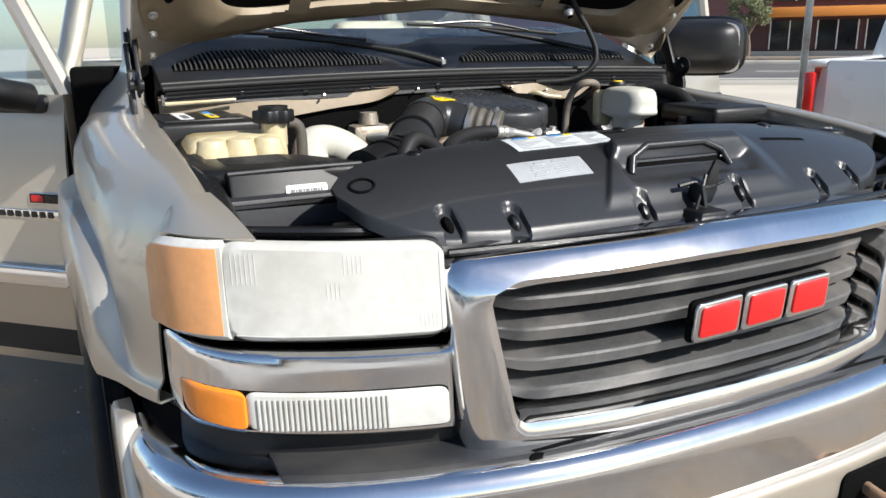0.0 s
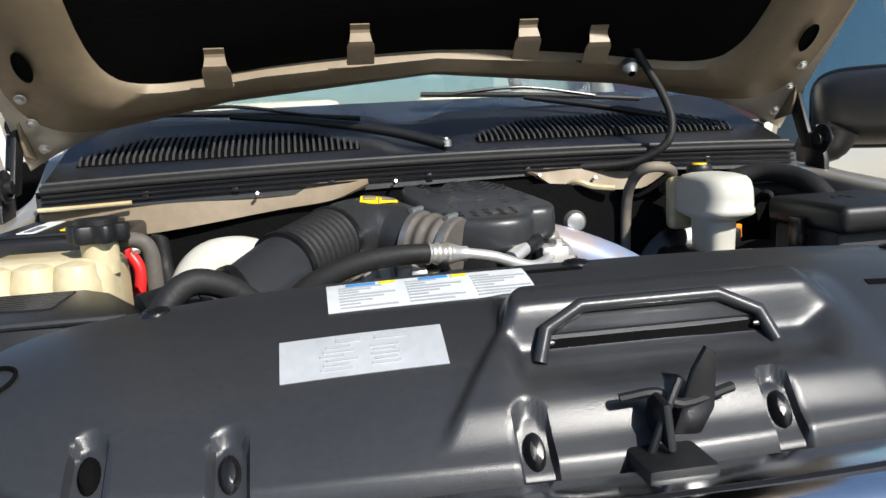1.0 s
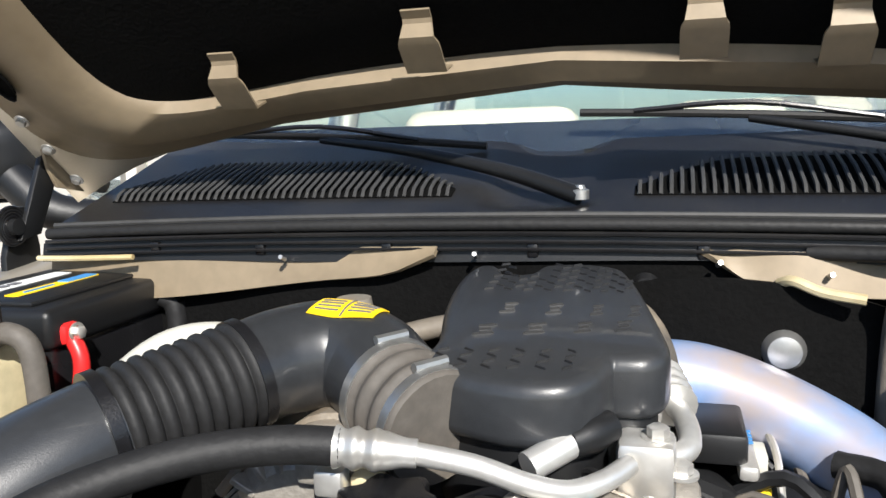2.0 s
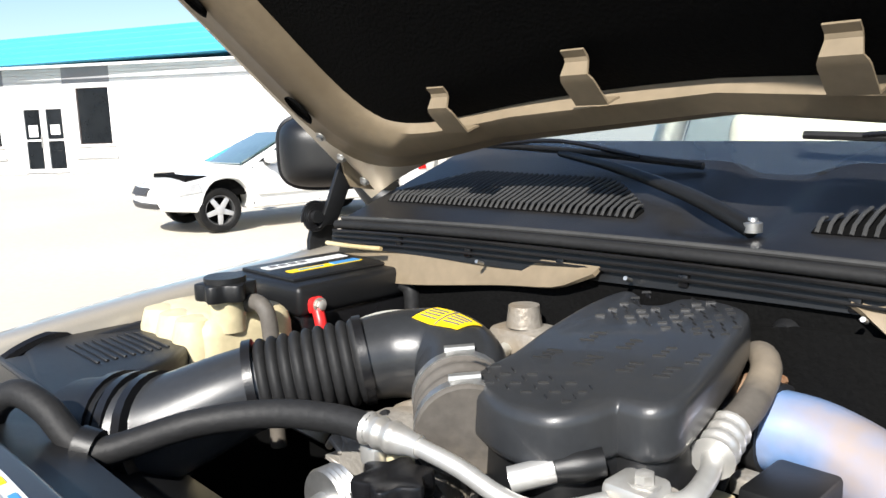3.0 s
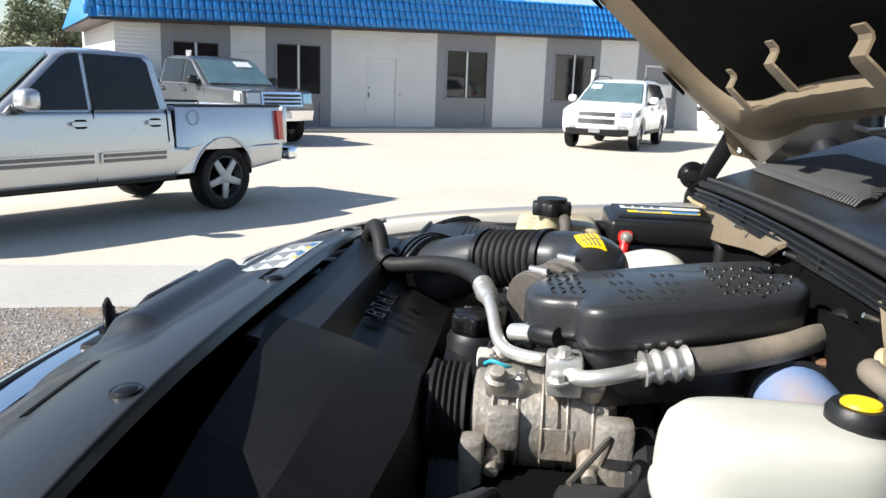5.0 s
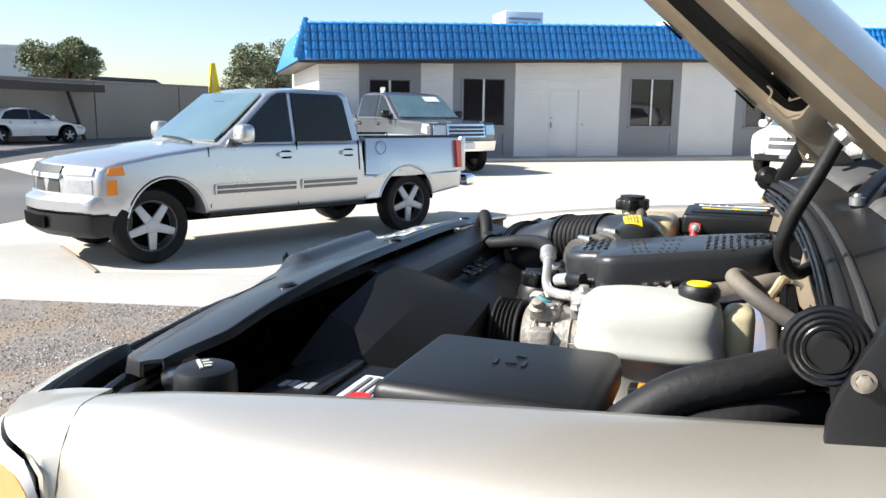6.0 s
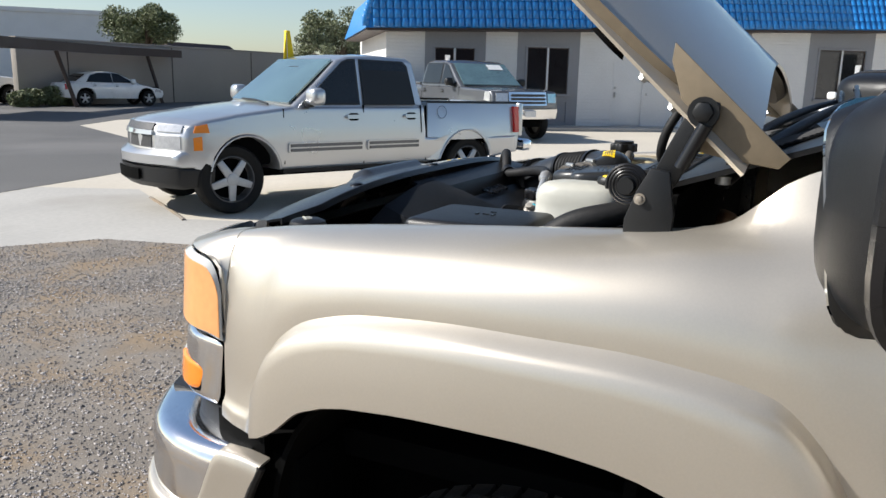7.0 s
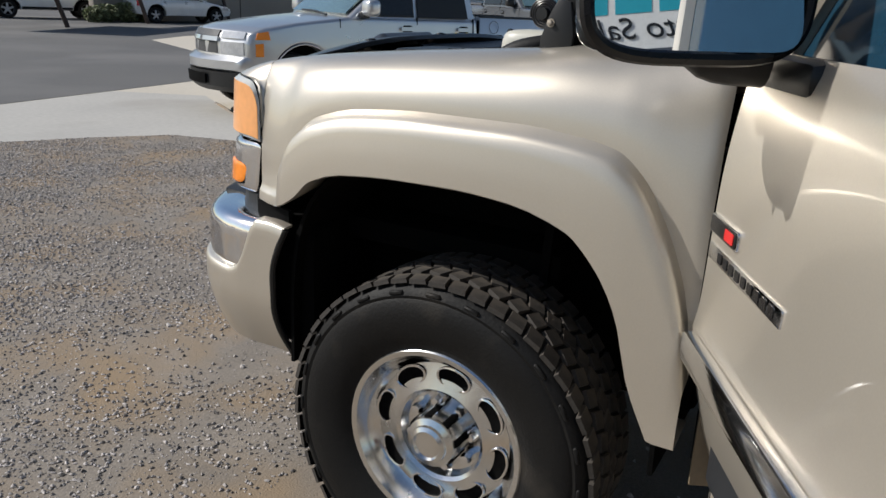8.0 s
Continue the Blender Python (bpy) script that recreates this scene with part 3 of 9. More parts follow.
part("insulation_pad", sheet(pad_point, 24, 16, 0.008), PAD, hood, "black felt insulation pad")
for x in (-0.41, -0.15, 0.165, 0.305):
    def clip_point(u, v):
        s = hood_rear(x) + lerp(0.062, 0.150, u)
        return hood_at(x + lerp(-0.025, 0.025, v) * (1 - 0.3 * smooth01((u - 0.6) / 0.2)), s, hood_crown(x, s) - (0.060 + 0.022 * smooth01(u / 0.15) - 0.020 * smooth01((u - 0.7) / 0.12)))
    part("pad_clip", sheet(clip_point, 14, 2, 0.003), GOLD_SHADED, hood, "bent tan metal clip", sharp=20)
for sx_ in (1, -1):
    for s_, w_ in ((0.55, 0.022), (0.80, 0.022), (0.30, 0.02)):
        x_ = 0.715 * sx_
        # shallow near-black dish, shade coloured in where the slot would be
        bm = lathe([(0, 0.0), (0.016, 0.0), (0.018, 0.006)], 16, m=frame_of_hood(x_, s_, hood_crown(x_, s_) - 0.056) @ Matrix.Diagonal((0.8, 1.9, 1, 1)))
        part("frame_slot", bm, DARK, hood, "oval slot in the frame")

# doors: open on both sides, hung at the back of the fenders
DOOR_OPEN = {1: 62.0, -1: 47.0}


def door_matrix(side):
    return Matrix.Translation((0.955 * side, 1.858, 0)) @ Matrix.Rotation(radians(-DOOR_OPEN[side] * side), 4, "Z")


def door(side):
    """Built closed along +y from its hinge edge, x outward, then swung open."""
    L = 0.98
    m = door_matrix(side)
    sx = Matrix.Diagonal((side, 1, 1, 1))
    out_x = curve([(0.46, -0.080), (0.62, -0.020), (0.72, 0.004), (0.80, 0.018), (0.84, 0.012), (1.05, 0.006), (1.20, -0.01), (1.27, -0.03), (1.30, -0.055)])

    def skin(u, v):
        z = lerp(0.46, 1.266, v)
        y = lerp(0.0, L, u)
        return m @ sx @ Vector((out_x(z), y, z))
    body = part("front_door", sheet(skin, 10, 26, 0.008), GOLD, truck, "open gold front door", sharp=50)
    inner = rbox(-0.10, -0.02, 0.02, L - 0.02, 0.50, 1.235, 0.03)
    if side < 0:
        mirror(inner)
    part("door_liner", moved(inner, m), GREY_PLASTIC, body, "grey plastic door liner")
    # moulding and badge strips
    for z0, z1, y0, y1, mm, nm in ((0.745, 0.80, 0.01, L - 0.01, CHROME, "moulding"),):
        bm = bmesh.new()
        tmp = prism(rounded(y0, y1, z0, z1, 0.018), 0.0, 0.022, "x", 0.006)
        join(bm, tmp, m @ sx @ Matrix.Translation((0.026, 0, 0)))
        part(nm, bm, mm, body, "bright side moulding")
    # window frame and glass
    frame_pts = [(0.02, 1.255), (0.42, 1.84), (0.60, 1.87), (L - 0.04, 1.87), (L, 1.255)]
    bm = tube([m @ sx @ Vector((-0.06 - 0.16 * (z - 1.29), y, z)) for y, z in frame_pts], 0.028, 8, 1, smooth=False)
    part("window_frame", bm, GOLD, body)
    g = bmesh.new()
    lo = [g.verts.new(m @ sx @ Vector((-0.067 - 0.16 * (z - 1.29), y, z))) for y, z in frame_pts]
    hi = [g.verts.new(m @ sx @ Vector((-0.062 - 0.16 * (z - 1.29), y, z))) for y, z in frame_pts]
    g.faces.new(lo[::-1])
    g.faces.new(hi)
    for i in range(len(lo)):
        g.faces.new((lo[i], lo[(i + 1) % len(lo)], hi[(i + 1) % len(lo)], hi[i]))
    part("window_pane", g, DOOR_TINT if side > 0 else GLASS, body)
    return body, m, sx


doors = {s: door(s) for s in (1, -1)}

part("firewall", sheet(lambda u, v: Vector((lerp(-0.755, 0.755, u), 1.475 + 0.03 * v, lerp(0.7, 1.290, v))), 12, 4, 0.02), PAD, truck, "dark insulated firewall")
for edge in ([(-0.75, 1.195), (-0.58, 1.203), (-0.31, 1.232), (-0.22, 1.242), (-0.15, 1.268)], [(0.165, 1.274), (0.235, 1.236), (0.30, 1.228), (0.40, 1.225), (0.47, 1.262)]):
    low = curve(edge)
    part("firewall_panel", sheet(lambda u, v: Vector((lerp(edge[0][0], edge[-1][0], u), 1.466 + 0.014 * v + 0.006 * math.cos(9 * u), lerp(low(lerp(edge[0][0], edge[-1][0], u)), 1.276, v))), 24, 4, 0.006), GOLD_SHADED, truck, "tan painted firewall panel")

# ---- lamps, grille, bumper ----


def nose_y(x, z, lean=0.10):
    return lamp_y(abs(x)) + lean * (z - 0.98)


def sided(bm, side):
    return bm if side > 0 else mirror(bm)


def nose_panel(outline, proud, thick, bulge=0.0, lean=0.10, round_=0.006, seam=0):
    """A rounded panel (outline in x, z) laid on the curved nose: filled as a fine grid so that it follows the curve."""
    xs, zs = [p[0] for p in outline], [p[1] for p in outline]
    x0, x1 = min(xs), max(xs)

    def span(x):
        hits = []
        n = len(outline)
        for i in range(n):
            (xa, za), (xb, zb) = outline[i], outline[(i + 1) % n]
            if (xa <= x < xb) or (xb <= x < xa):
                hits.append(za + (zb - za) * (x - xa) / (xb - xa))
        return (min(hits), max(hits)) if len(hits) > 1 else (sum(zs) / len(zs),) * 2
    nu, nv = 36, 12

    def f(u, v):
        x = lerp(x0 + 1e-5, x1 - 1e-5, 0.5 - 0.5 * math.cos(math.pi * u))
        lo, hi = span(x)
        z = lerp(lo, hi, 0.5 - 0.5 * math.cos(math.pi * v))
        edge = min(1.0, min(1.0 if seam < 0 else x - x0, 1.0 if seam > 0 else x1 - x, z - lo + 1e-6, hi - z + 1e-6) / max(round_, 1e-4))
        e = max(0.0, edge)
        return Vector((x, nose_y(x, z, lean) - proud - (bulge + round_) * math.sqrt(max(0, 1 - (1 - e) ** 2)) + round_, z))
    return sheet(f, nu, nv, thick)


def quad_round(pts, r=0.02, seg=5):
    """An outline with its corners rounded."""
    out = []
    n = len(pts)
    for i in range(n):
        p, a, b = Vector(pts[i]), Vector(pts[i - 1]), Vector(pts[(i + 1) % n])
        da, db = (a - p), (b - p)
        k = min(r, da.length * 0.45, db.length * 0.45)
        pa, pb = p + da.normalized() * k, p + db.normalized() * k
        for j in range(seg + 1):
            t = j / seg
            q = (1 - t) ** 2 * pa + 2 * t * (1 - t) * p + t * t * pb
            out.append((q.x, q.y))
    return out


def marker_lens(u0=0.0, u1=1.0, v0=0.0, v1=1.0, lift=0.0, thick=0.012):
    """The lens that wraps from the nose to the fender, its upper rear corner rounded off, or a smaller field of it."""
    plan = smooth_path([(x, lamp_y(x), 0) for x in (0.773, 0.795, 0.82, 0.836, 0.848)] + [(0.8555, 0.737, 0), (0.8605, 0.755, 0)], 6)
    top = curve([(0.0, 1.129), (0.45, 1.127), (0.65, 1.122), (0.82, 1.108), (0.93, 1.086), (1.0, 1.060)])

    def f(uu, vv):
        u, v = lerp(u0, u1, uu), lerp(v0, v1, vv)
        k = u * (len(plan) - 1)
        i = min(int(k), len(plan) - 2)
        p, d = plan[i].lerp(plan[i + 1], k - i), (plan[min(i + 2, len(plan) - 1)] - plan[max(i - 1, 0)]).normalized()
        z = lerp(lerp(0.984, 0.978, u), top(u), v)
        edge = min(1.0, min(v, 1 - v) / 0.08, (1 - u) / 0.06 + 0.05)
        out = 0.004 + lift + 0.012 * math.sqrt(max(0.0, 1 - (1 - edge) ** 2)) * (1 - 0.5 * smoothstep(0.5, 1.0, u))
        return Vector((p.x + d.y * out, p.y - d.x * out + 0.1 * (z - 0.98) * (1 - u), z))
    return sheet(f, 40, 16, thick)


for side in (1, -1):
    surround = part("lamp_surround", sided(nose_panel(quad_round([(0.480, 0.968), (0.835, 0.978), (0.835, 1.120), (0.478, 1.122)], 0.03), -0.012, 0.02), side), BLACK, truck)
    h = part("headlight", sided(nose_panel(quad_round([(0.486, 0.980), (0.780, 0.984), (0.780, 1.129), (0.486, 1.117)], 0.026), 0.004, 0.03, 0.012, round_=0.010, seam=1), side), LENS, truck, "large hazy headlight lens")
    for xa, za, zb, count in ((0.742, 1.068, 1.112, 6), (0.606, 1.080, 1.106, 5), (0.636, 1.045, 1.068, 4), (0.506, 0.998, 1.016, 5)):
        for i in range(count):
            x = xa + 0.0058 * i
            part("flute", sided(tube([(x, nose_y(x, z) - 0.0155, z) for z in (za, lerp(za, zb, 0.5), zb)], 0.0011, 5, 1, smooth=False), side), LENS, h)
    rim = [(0.500, 0.992), (0.56, 0.992), (0.62, 0.993), (0.68, 0.993), (0.74, 0.994), (0.772, 0.995)]
    part("lens_rim", sided(tube([(x, nose_y(x, z) - 0.0158, z) for x, z in rim], 0.0012, 5, 1, smooth=False), side), LENS, h)
    part("lens_rim", sided(tube([(0.4985, nose_y(0.4985, z) - 0.0158, z) for z in (0.992, 1.02, 1.05, 1.08, 1.106)], 0.0012, 5, 1, smooth=False), side), LENS, h)
    mk = part("side_marker", sided(marker_lens(), side), LENS, h, "clear rim of the marker lens")
    part("amber_field", sided(marker_lens(0.04, 0.975, 0.075, 0.93, 0.0012, 0.003), side), AMBER_PALE, mk, "sun-bleached amber marker lens")
    bz = part("lamp_bezel", sided(nose_panel(quad_round([(0.482, 0.832), (0.855, 0.845), (0.856, 0.972), (0.482, 0.962)], 0.012), 0.006, 0.03, 0.006, round_=0.012), side), CHROME, truck, "chrome lamp bezel")
    # near-black panel puts the recess shade into colour
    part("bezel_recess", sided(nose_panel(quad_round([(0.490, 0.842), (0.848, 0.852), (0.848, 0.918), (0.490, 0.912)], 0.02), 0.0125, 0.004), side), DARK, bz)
    tl = part("turn_lamp", sided(nose_panel(quad_round([(0.494, 0.847), (0.770, 0.853), (0.770, 0.912), (0.494, 0.906)], 0.016), 0.014, 0.01, 0.006), side), LENS, bz, "ribbed clear lower lamp")
    for i in range(26):
        x = 0.585 + 0.0068 * i
        part("rib", sided(tube([(x, nose_y(x, z) - 0.0215, z) for z in (0.857, 0.88, 0.903)], 0.0022, 5, 1, smooth=False), side), LENS, tl)
    part("turn_lamp", sided(nose_panel(quad_round([(0.768, 0.852), (0.842, 0.858), (0.846, 0.914), (0.768, 0.912)], 0.016), 0.015, 0.012, 0.007), side), AMBER, bz, "amber turn lamp")
    part("filler_panel", sided(nose_panel([(0.0, 0.770), (0.857, 0.785), (0.857, 0.842), (0.0, 0.842)], -0.028, 0.03), side), BLACK, truck, "black filler panel above the bumper")

# bumper: a chrome bar that wraps round the corners, and a gold cover that rises behind each end of the bar
bump_y = curve([(0.0, 0.345), (0.30, 0.355), (0.55, 0.400), (0.72, 0.462), (0.83, 0.535), (0.89, 0.60), (0.915, 0.66), (0.925, 0.76)])
BUMP = smooth_path([(0.0, 0.345, 0), (0.15, 0.347, 0), (0.30, 0.355, 0), (0.45, 0.377, 0), (0.60, 0.414, 0), (0.72, 0.462, 0), (0.82, 0.525, 0), (0.878, 0.588, 0), (0.908, 0.65, 0),
                    (0.920, 0.70, 0), (0.925, 0.73, 0), (0.927, 0.76, 0), (0.928, 0.79, 0), (0.928, 0.83, 0)], 4)
cover_top = curve([(0.30, 0.664), (0.69, 0.664), (0.712, 0.669), (0.732, 0.684), (0.748, 0.712), (0.766, 0.755), (0.782, 0.790), (0.800, 0.806), (0.83, 0.806), (0.90, 0.797)])
cover_end = curve([(0.44, 0.866), (0.465, 0.862), (0.574, 0.843), (0.70, 0.846), (0.76, 0.868), (0.81, 0.892)])


def bump_at(u):
    k = u * (len(BUMP) - 1)
    i = min(int(k), len(BUMP) - 2)
    d = (BUMP[i + 1] - BUMP[i]).normalized()
    if i == 0:
        d = Vector((1, 0, 0))
    return BUMP[i].lerp(BUMP[i + 1], k - i), Vector((d.y, -d.x, 0))


bar_in = curve([(0.0, 0.024), (0.08, 0.008), (0.16, 0.0), (0.50, 0.0), (0.60, 0.004), (0.68, 0.014), (0.76, 0.030), (0.90, 0.070), (1.0, 0.092)])
bar_z = curve([(0.0, 0.650), (0.08, 0.656), (0.16, 0.672), (0.50, 0.752), (0.60, 0.776), (0.68, 0.790), (0.76, 0.797), (0.90, 0.800), (1.0, 0.797)])


def bumper_bar(u, v):
    p, n = bump_at(u)
    return p - n * bar_in(v) * (1 - 0.35 * smoothstep(0.75, 1.0, u) * smoothstep(0.6, 1.0, v)) + Vector((0, 0, bar_z(v)))


def bumper_cover(u, v):
    """Runs along the nose and round the corner; its top lip folds in under the bar, its foot curves inwards."""
    k = min(1.0, u / 0.80)
    p, n = bump_at(k * 0.93)
    w = max(0.0, (u - 0.80) / 0.20)
    low = lerp(0.445, 0.462, k)
    y = p.y
    if w > 0:
        y = lerp(p.y, 0.885, w)
    top = cover_top(y)
    z = lerp(low, top, min(1.0, v / 0.86))
    if w > 0:
        p = Vector((p.x + 0.002 * w, lerp(p.y, cover_end(z), w), 0))
    fold = max(0.0, (v - 0.80) / 0.20)
    foot = max(0.0, (0.62 - z) / 0.18)
    out = 0.014 - 0.058 * foot ** 1.8 - 0.034 * fold ** 1.8
    return p + n * out + Vector((0, 0, z + 0.004 * fold))


for side in (1, -1):
    part("bumper_bar", sided(sheet(bumper_bar, 60, 22, 0.006), side), CHROME, truck, "chrome front bumper bar", sharp=60)
    part("bumper_top_pad", sided(sheet(lambda u, v: Vector((lerp(0.0, 0.74, u), bump_y(lerp(0, 0.74, u)) + lerp(0.035, 0.13, v), 0.806 - 0.006 * v)), 24, 3, 0.01), side), GREY_PLASTIC, truck, "grey bumper step pad")
    bc = part("bumper_cover", sided(sheet(bumper_cover, 90, 26, 0.006), side), GOLD, truck, "gold lower bumper cover", sharp=60)
    part("edge_trim", sided(tube([bumper_cover(1.0, v) + Vector((-0.006, 0.003, 0)) for v in (0.0, 0.15, 0.3, 0.45, 0.6, 0.75, 0.85)], 0.008, 8, 4), side), BLACK, bc, "black rubber edge trim")
    part("filler_return", sided(sheet(lambda u, v: Vector((lerp(0.848, 0.893, u ** 0.9), lerp(0.722, 0.862, u), lerp(lerp(0.776, 0.772, u), lerp(0.838, 0.829, u), v))), 12, 6, 0.01), side), DARK, truck, "black filler panel beside the bumper")
for x in (-0.30, 0.30):
    hook = tube([(x - 0.02, 0.35, 0.60), (x - 0.03, 0.29, 0.60), (x + 0.01, 0.275, 0.60), (x + 0.03, 0.30, 0.60)], 0.012, 10, 5)
    part("tow_hook", hook, RUSTY, truck, "rusty tow hook")
    # surface piece coloured as the shaded inside of an opening, like air_slot below
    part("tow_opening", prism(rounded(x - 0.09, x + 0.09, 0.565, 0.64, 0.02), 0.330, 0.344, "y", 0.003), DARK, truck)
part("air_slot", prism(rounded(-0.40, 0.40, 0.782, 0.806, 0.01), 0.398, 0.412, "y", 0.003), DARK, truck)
part("valance", sheet(lambda u, v: Vector((lerp(-0.46, 0.46, u), lamp_y(abs(lerp(-0.46, 0.46, u))) - 0.03 - 0.03 * v, lerp(0.775, 0.80, v))), 30, 3, 0.01), GREY_PLASTIC, truck, "dusty grey valance strip")


# grille: one chrome ring with rounded inner corners, four dark bars
def grille_ring():
    outer = quad_round([(-0.470, 0.752), (0.470, 0.752), (0.496, 1.090), (-0.496, 1.090)], 0.03, 6)
    inner = quad_round([(-0.392, 0.842), (0.392, 0.842), (0.430, 1.040), (-0.430, 1.040)], 0.02, 6)
    bm = bmesh.new()
    n = 168

    def resample(pts):
        P = [Vector(p) for p in pts]
        L = [0.0]
        for a, b in zip(P, P[1:] + P[:1]):
            L.append(L[-1] + (b - a).length)
        out = []
        for i in range(n):
            t = L[-1] * i / n
            k = max(j for j in range(len(P)) if L[j] <= t)
            w = (t - L[k]) / max(1e-9, L[k + 1] - L[k])
            out.append(P[k].lerp(P[(k + 1) % len(P)], w))
        return out
    O, I = resample(outer), resample(inner)
    rings = []
    for k, d in ((0.0, -0.04), (0.0, 0.005), (0.06, 0.022), (0.25, 0.032), (0.75, 0.034), (0.93, 0.028), (1.0, 0.012), (1.0, -0.035)):
        r = []
        for o, i in zip(O, I):
            p = o.lerp(i, k)
            crown = 0.014 * max(0.0, 1 - (p.x / 0.5) ** 2) if p.y > 1.03 else 0.0
            r.append(bm.verts.new((p.x, lamp_y(abs(p.x)) - d + 0.06 * (p.y - 0.98) + 0.018 * smoothstep(1.035, 1.095, p.y), p.y + crown)))
        rings.append(r)
    for a, b in zip(rings, rings[1:]):
        for i in range(n):
            bm.faces.new((a[i], a[(i + 1) % n], b[(i + 1) % n], b[i]))
    return bm


ring = part("grille_surround", grille_ring(), CHROME, truck, "chrome grille surround")


def grille_bar(zc, half, depth):
    """A wedge-shaped bar: slanted dusty top, upright face, open end cuts."""
    bm = bmesh.new()
    sec = [(0.05, 0.016), (0.0, 0.004), (-0.008, 0.0), (-0.010, -0.004), (-0.004, -0.022), (0.03, -0.024)]
    rows = []
    for i in range(41):
        x = lerp(-half, half, i / 40)
        e = smoothstep01((half - abs(x)) / 0.06)
        y0 = lamp_y(abs(x)) + 0.012 + 0.028 * (1 - e)
        rows.append([bm.verts.new((x, y0 + dy, zc + dz * (0.75 + 0.25 * e))) for dy, dz in sec])
    for a, b in zip(rows, rows[1:]):
        for j in range(len(sec)):
            k = (j + 1) % len(sec)
            bm.faces.new((a[j], a[k], b[k], b[j]))
    bm.faces.new(rows[0])
    bm.faces.new(rows[-1][::-1])
    return bm


def smoothstep01(t):
    t = max(0.0, min(1.0, t))
    return t * t * (3 - 2 * t)


for zc, half in ((1.022, 0.425), (0.972, 0.42), (0.922, 0.41), (0.873, 0.40)):
    part("grille_bar", grille_bar(zc, half, 0.05), DUSTY_BLACK, ring, "dusty dark grille bar", sharp=20)
# near-black sheet colours in the shade behind the bars
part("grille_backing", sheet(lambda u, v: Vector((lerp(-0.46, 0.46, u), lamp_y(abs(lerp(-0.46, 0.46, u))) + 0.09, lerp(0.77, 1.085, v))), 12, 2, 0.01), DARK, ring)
for x in (-0.30, -0.10, 0.12, 0.32):
    part("grille_strut", rbox(x - 0.006, x + 0.006, 0.50, 0.53, 0.84, 1.04, 0.002), GREY_PLASTIC, ring)

# badge: three red blocks with chrome rims on a chrome backing
badge = part("badge", prism(quad_round([(-0.112, 0.924), (0.192, 0.938), (0.196, 1.006), (-0.106, 0.994)], 0.012), 0.399, 0.409, "y", 0.003), DARK, truck, "red and chrome badge")
for poly in ([(-0.108, 0.928), (-0.012, 0.931), (-0.006, 0.996), (-0.102, 0.991)], [(-0.006, 0.931), (0.086, 0.936), (0.094, 1.000), (0.0, 0.996)], [(0.094, 0.936), (0.188, 0.940), (0.194, 1.004), (0.102, 1.000)]):
    cx, cz = sum(p[0] for p in poly) / 4, sum(p[1] for p in poly) / 4
    rim = part("badge_rim", prism(quad_round(poly, 0.010), 0.390, 0.400, "y", 0.003), CHROME, badge)
    part("badge_block", prism(quad_round([(lerp(cx, x, 0.82), lerp(cz, z, 0.78)) for x, z in poly], 0.008), 0.386, 0.391, "y", 0.002), RED_PAINT, rim, "red enamel block")

# ---- wheels ----
HUB_Y, HUB_Z = 1.315, 0.388


def wheel_at(x, y, z, side):
    return Matrix.Translation((x * side, y, z)) @ Matrix.Rotation(radians(90 * side), 4, "Y")


def tread_block(w, l, h):
    bm = bmesh.new()
    vs = []
    for k, zz in ((1.0, 0.0), (0.93, h)):
        vs.append([bm.verts.new((zz, k * x, k * y)) for x, y in ((-w, -l), (w, -l * 0.8), (w, l), (-w, l * 0.8))])
    bm.faces.new(vs[1])
    for i in range(4):
        bm.faces.new((vs[0][i], vs[0][(i + 1) % 4], vs[1][(i + 1) % 4], vs[1][i]))
    me = bpy.data.meshes.new("tread_block")
    bm.to_mesh(me)
    bm.free()
    me.materials.append(TREAD)
    return me


SHOULDER, INNER = tread_block(0.0225, 0.0215, 0.010), tread_block(0.020, 0.021, 0.009)


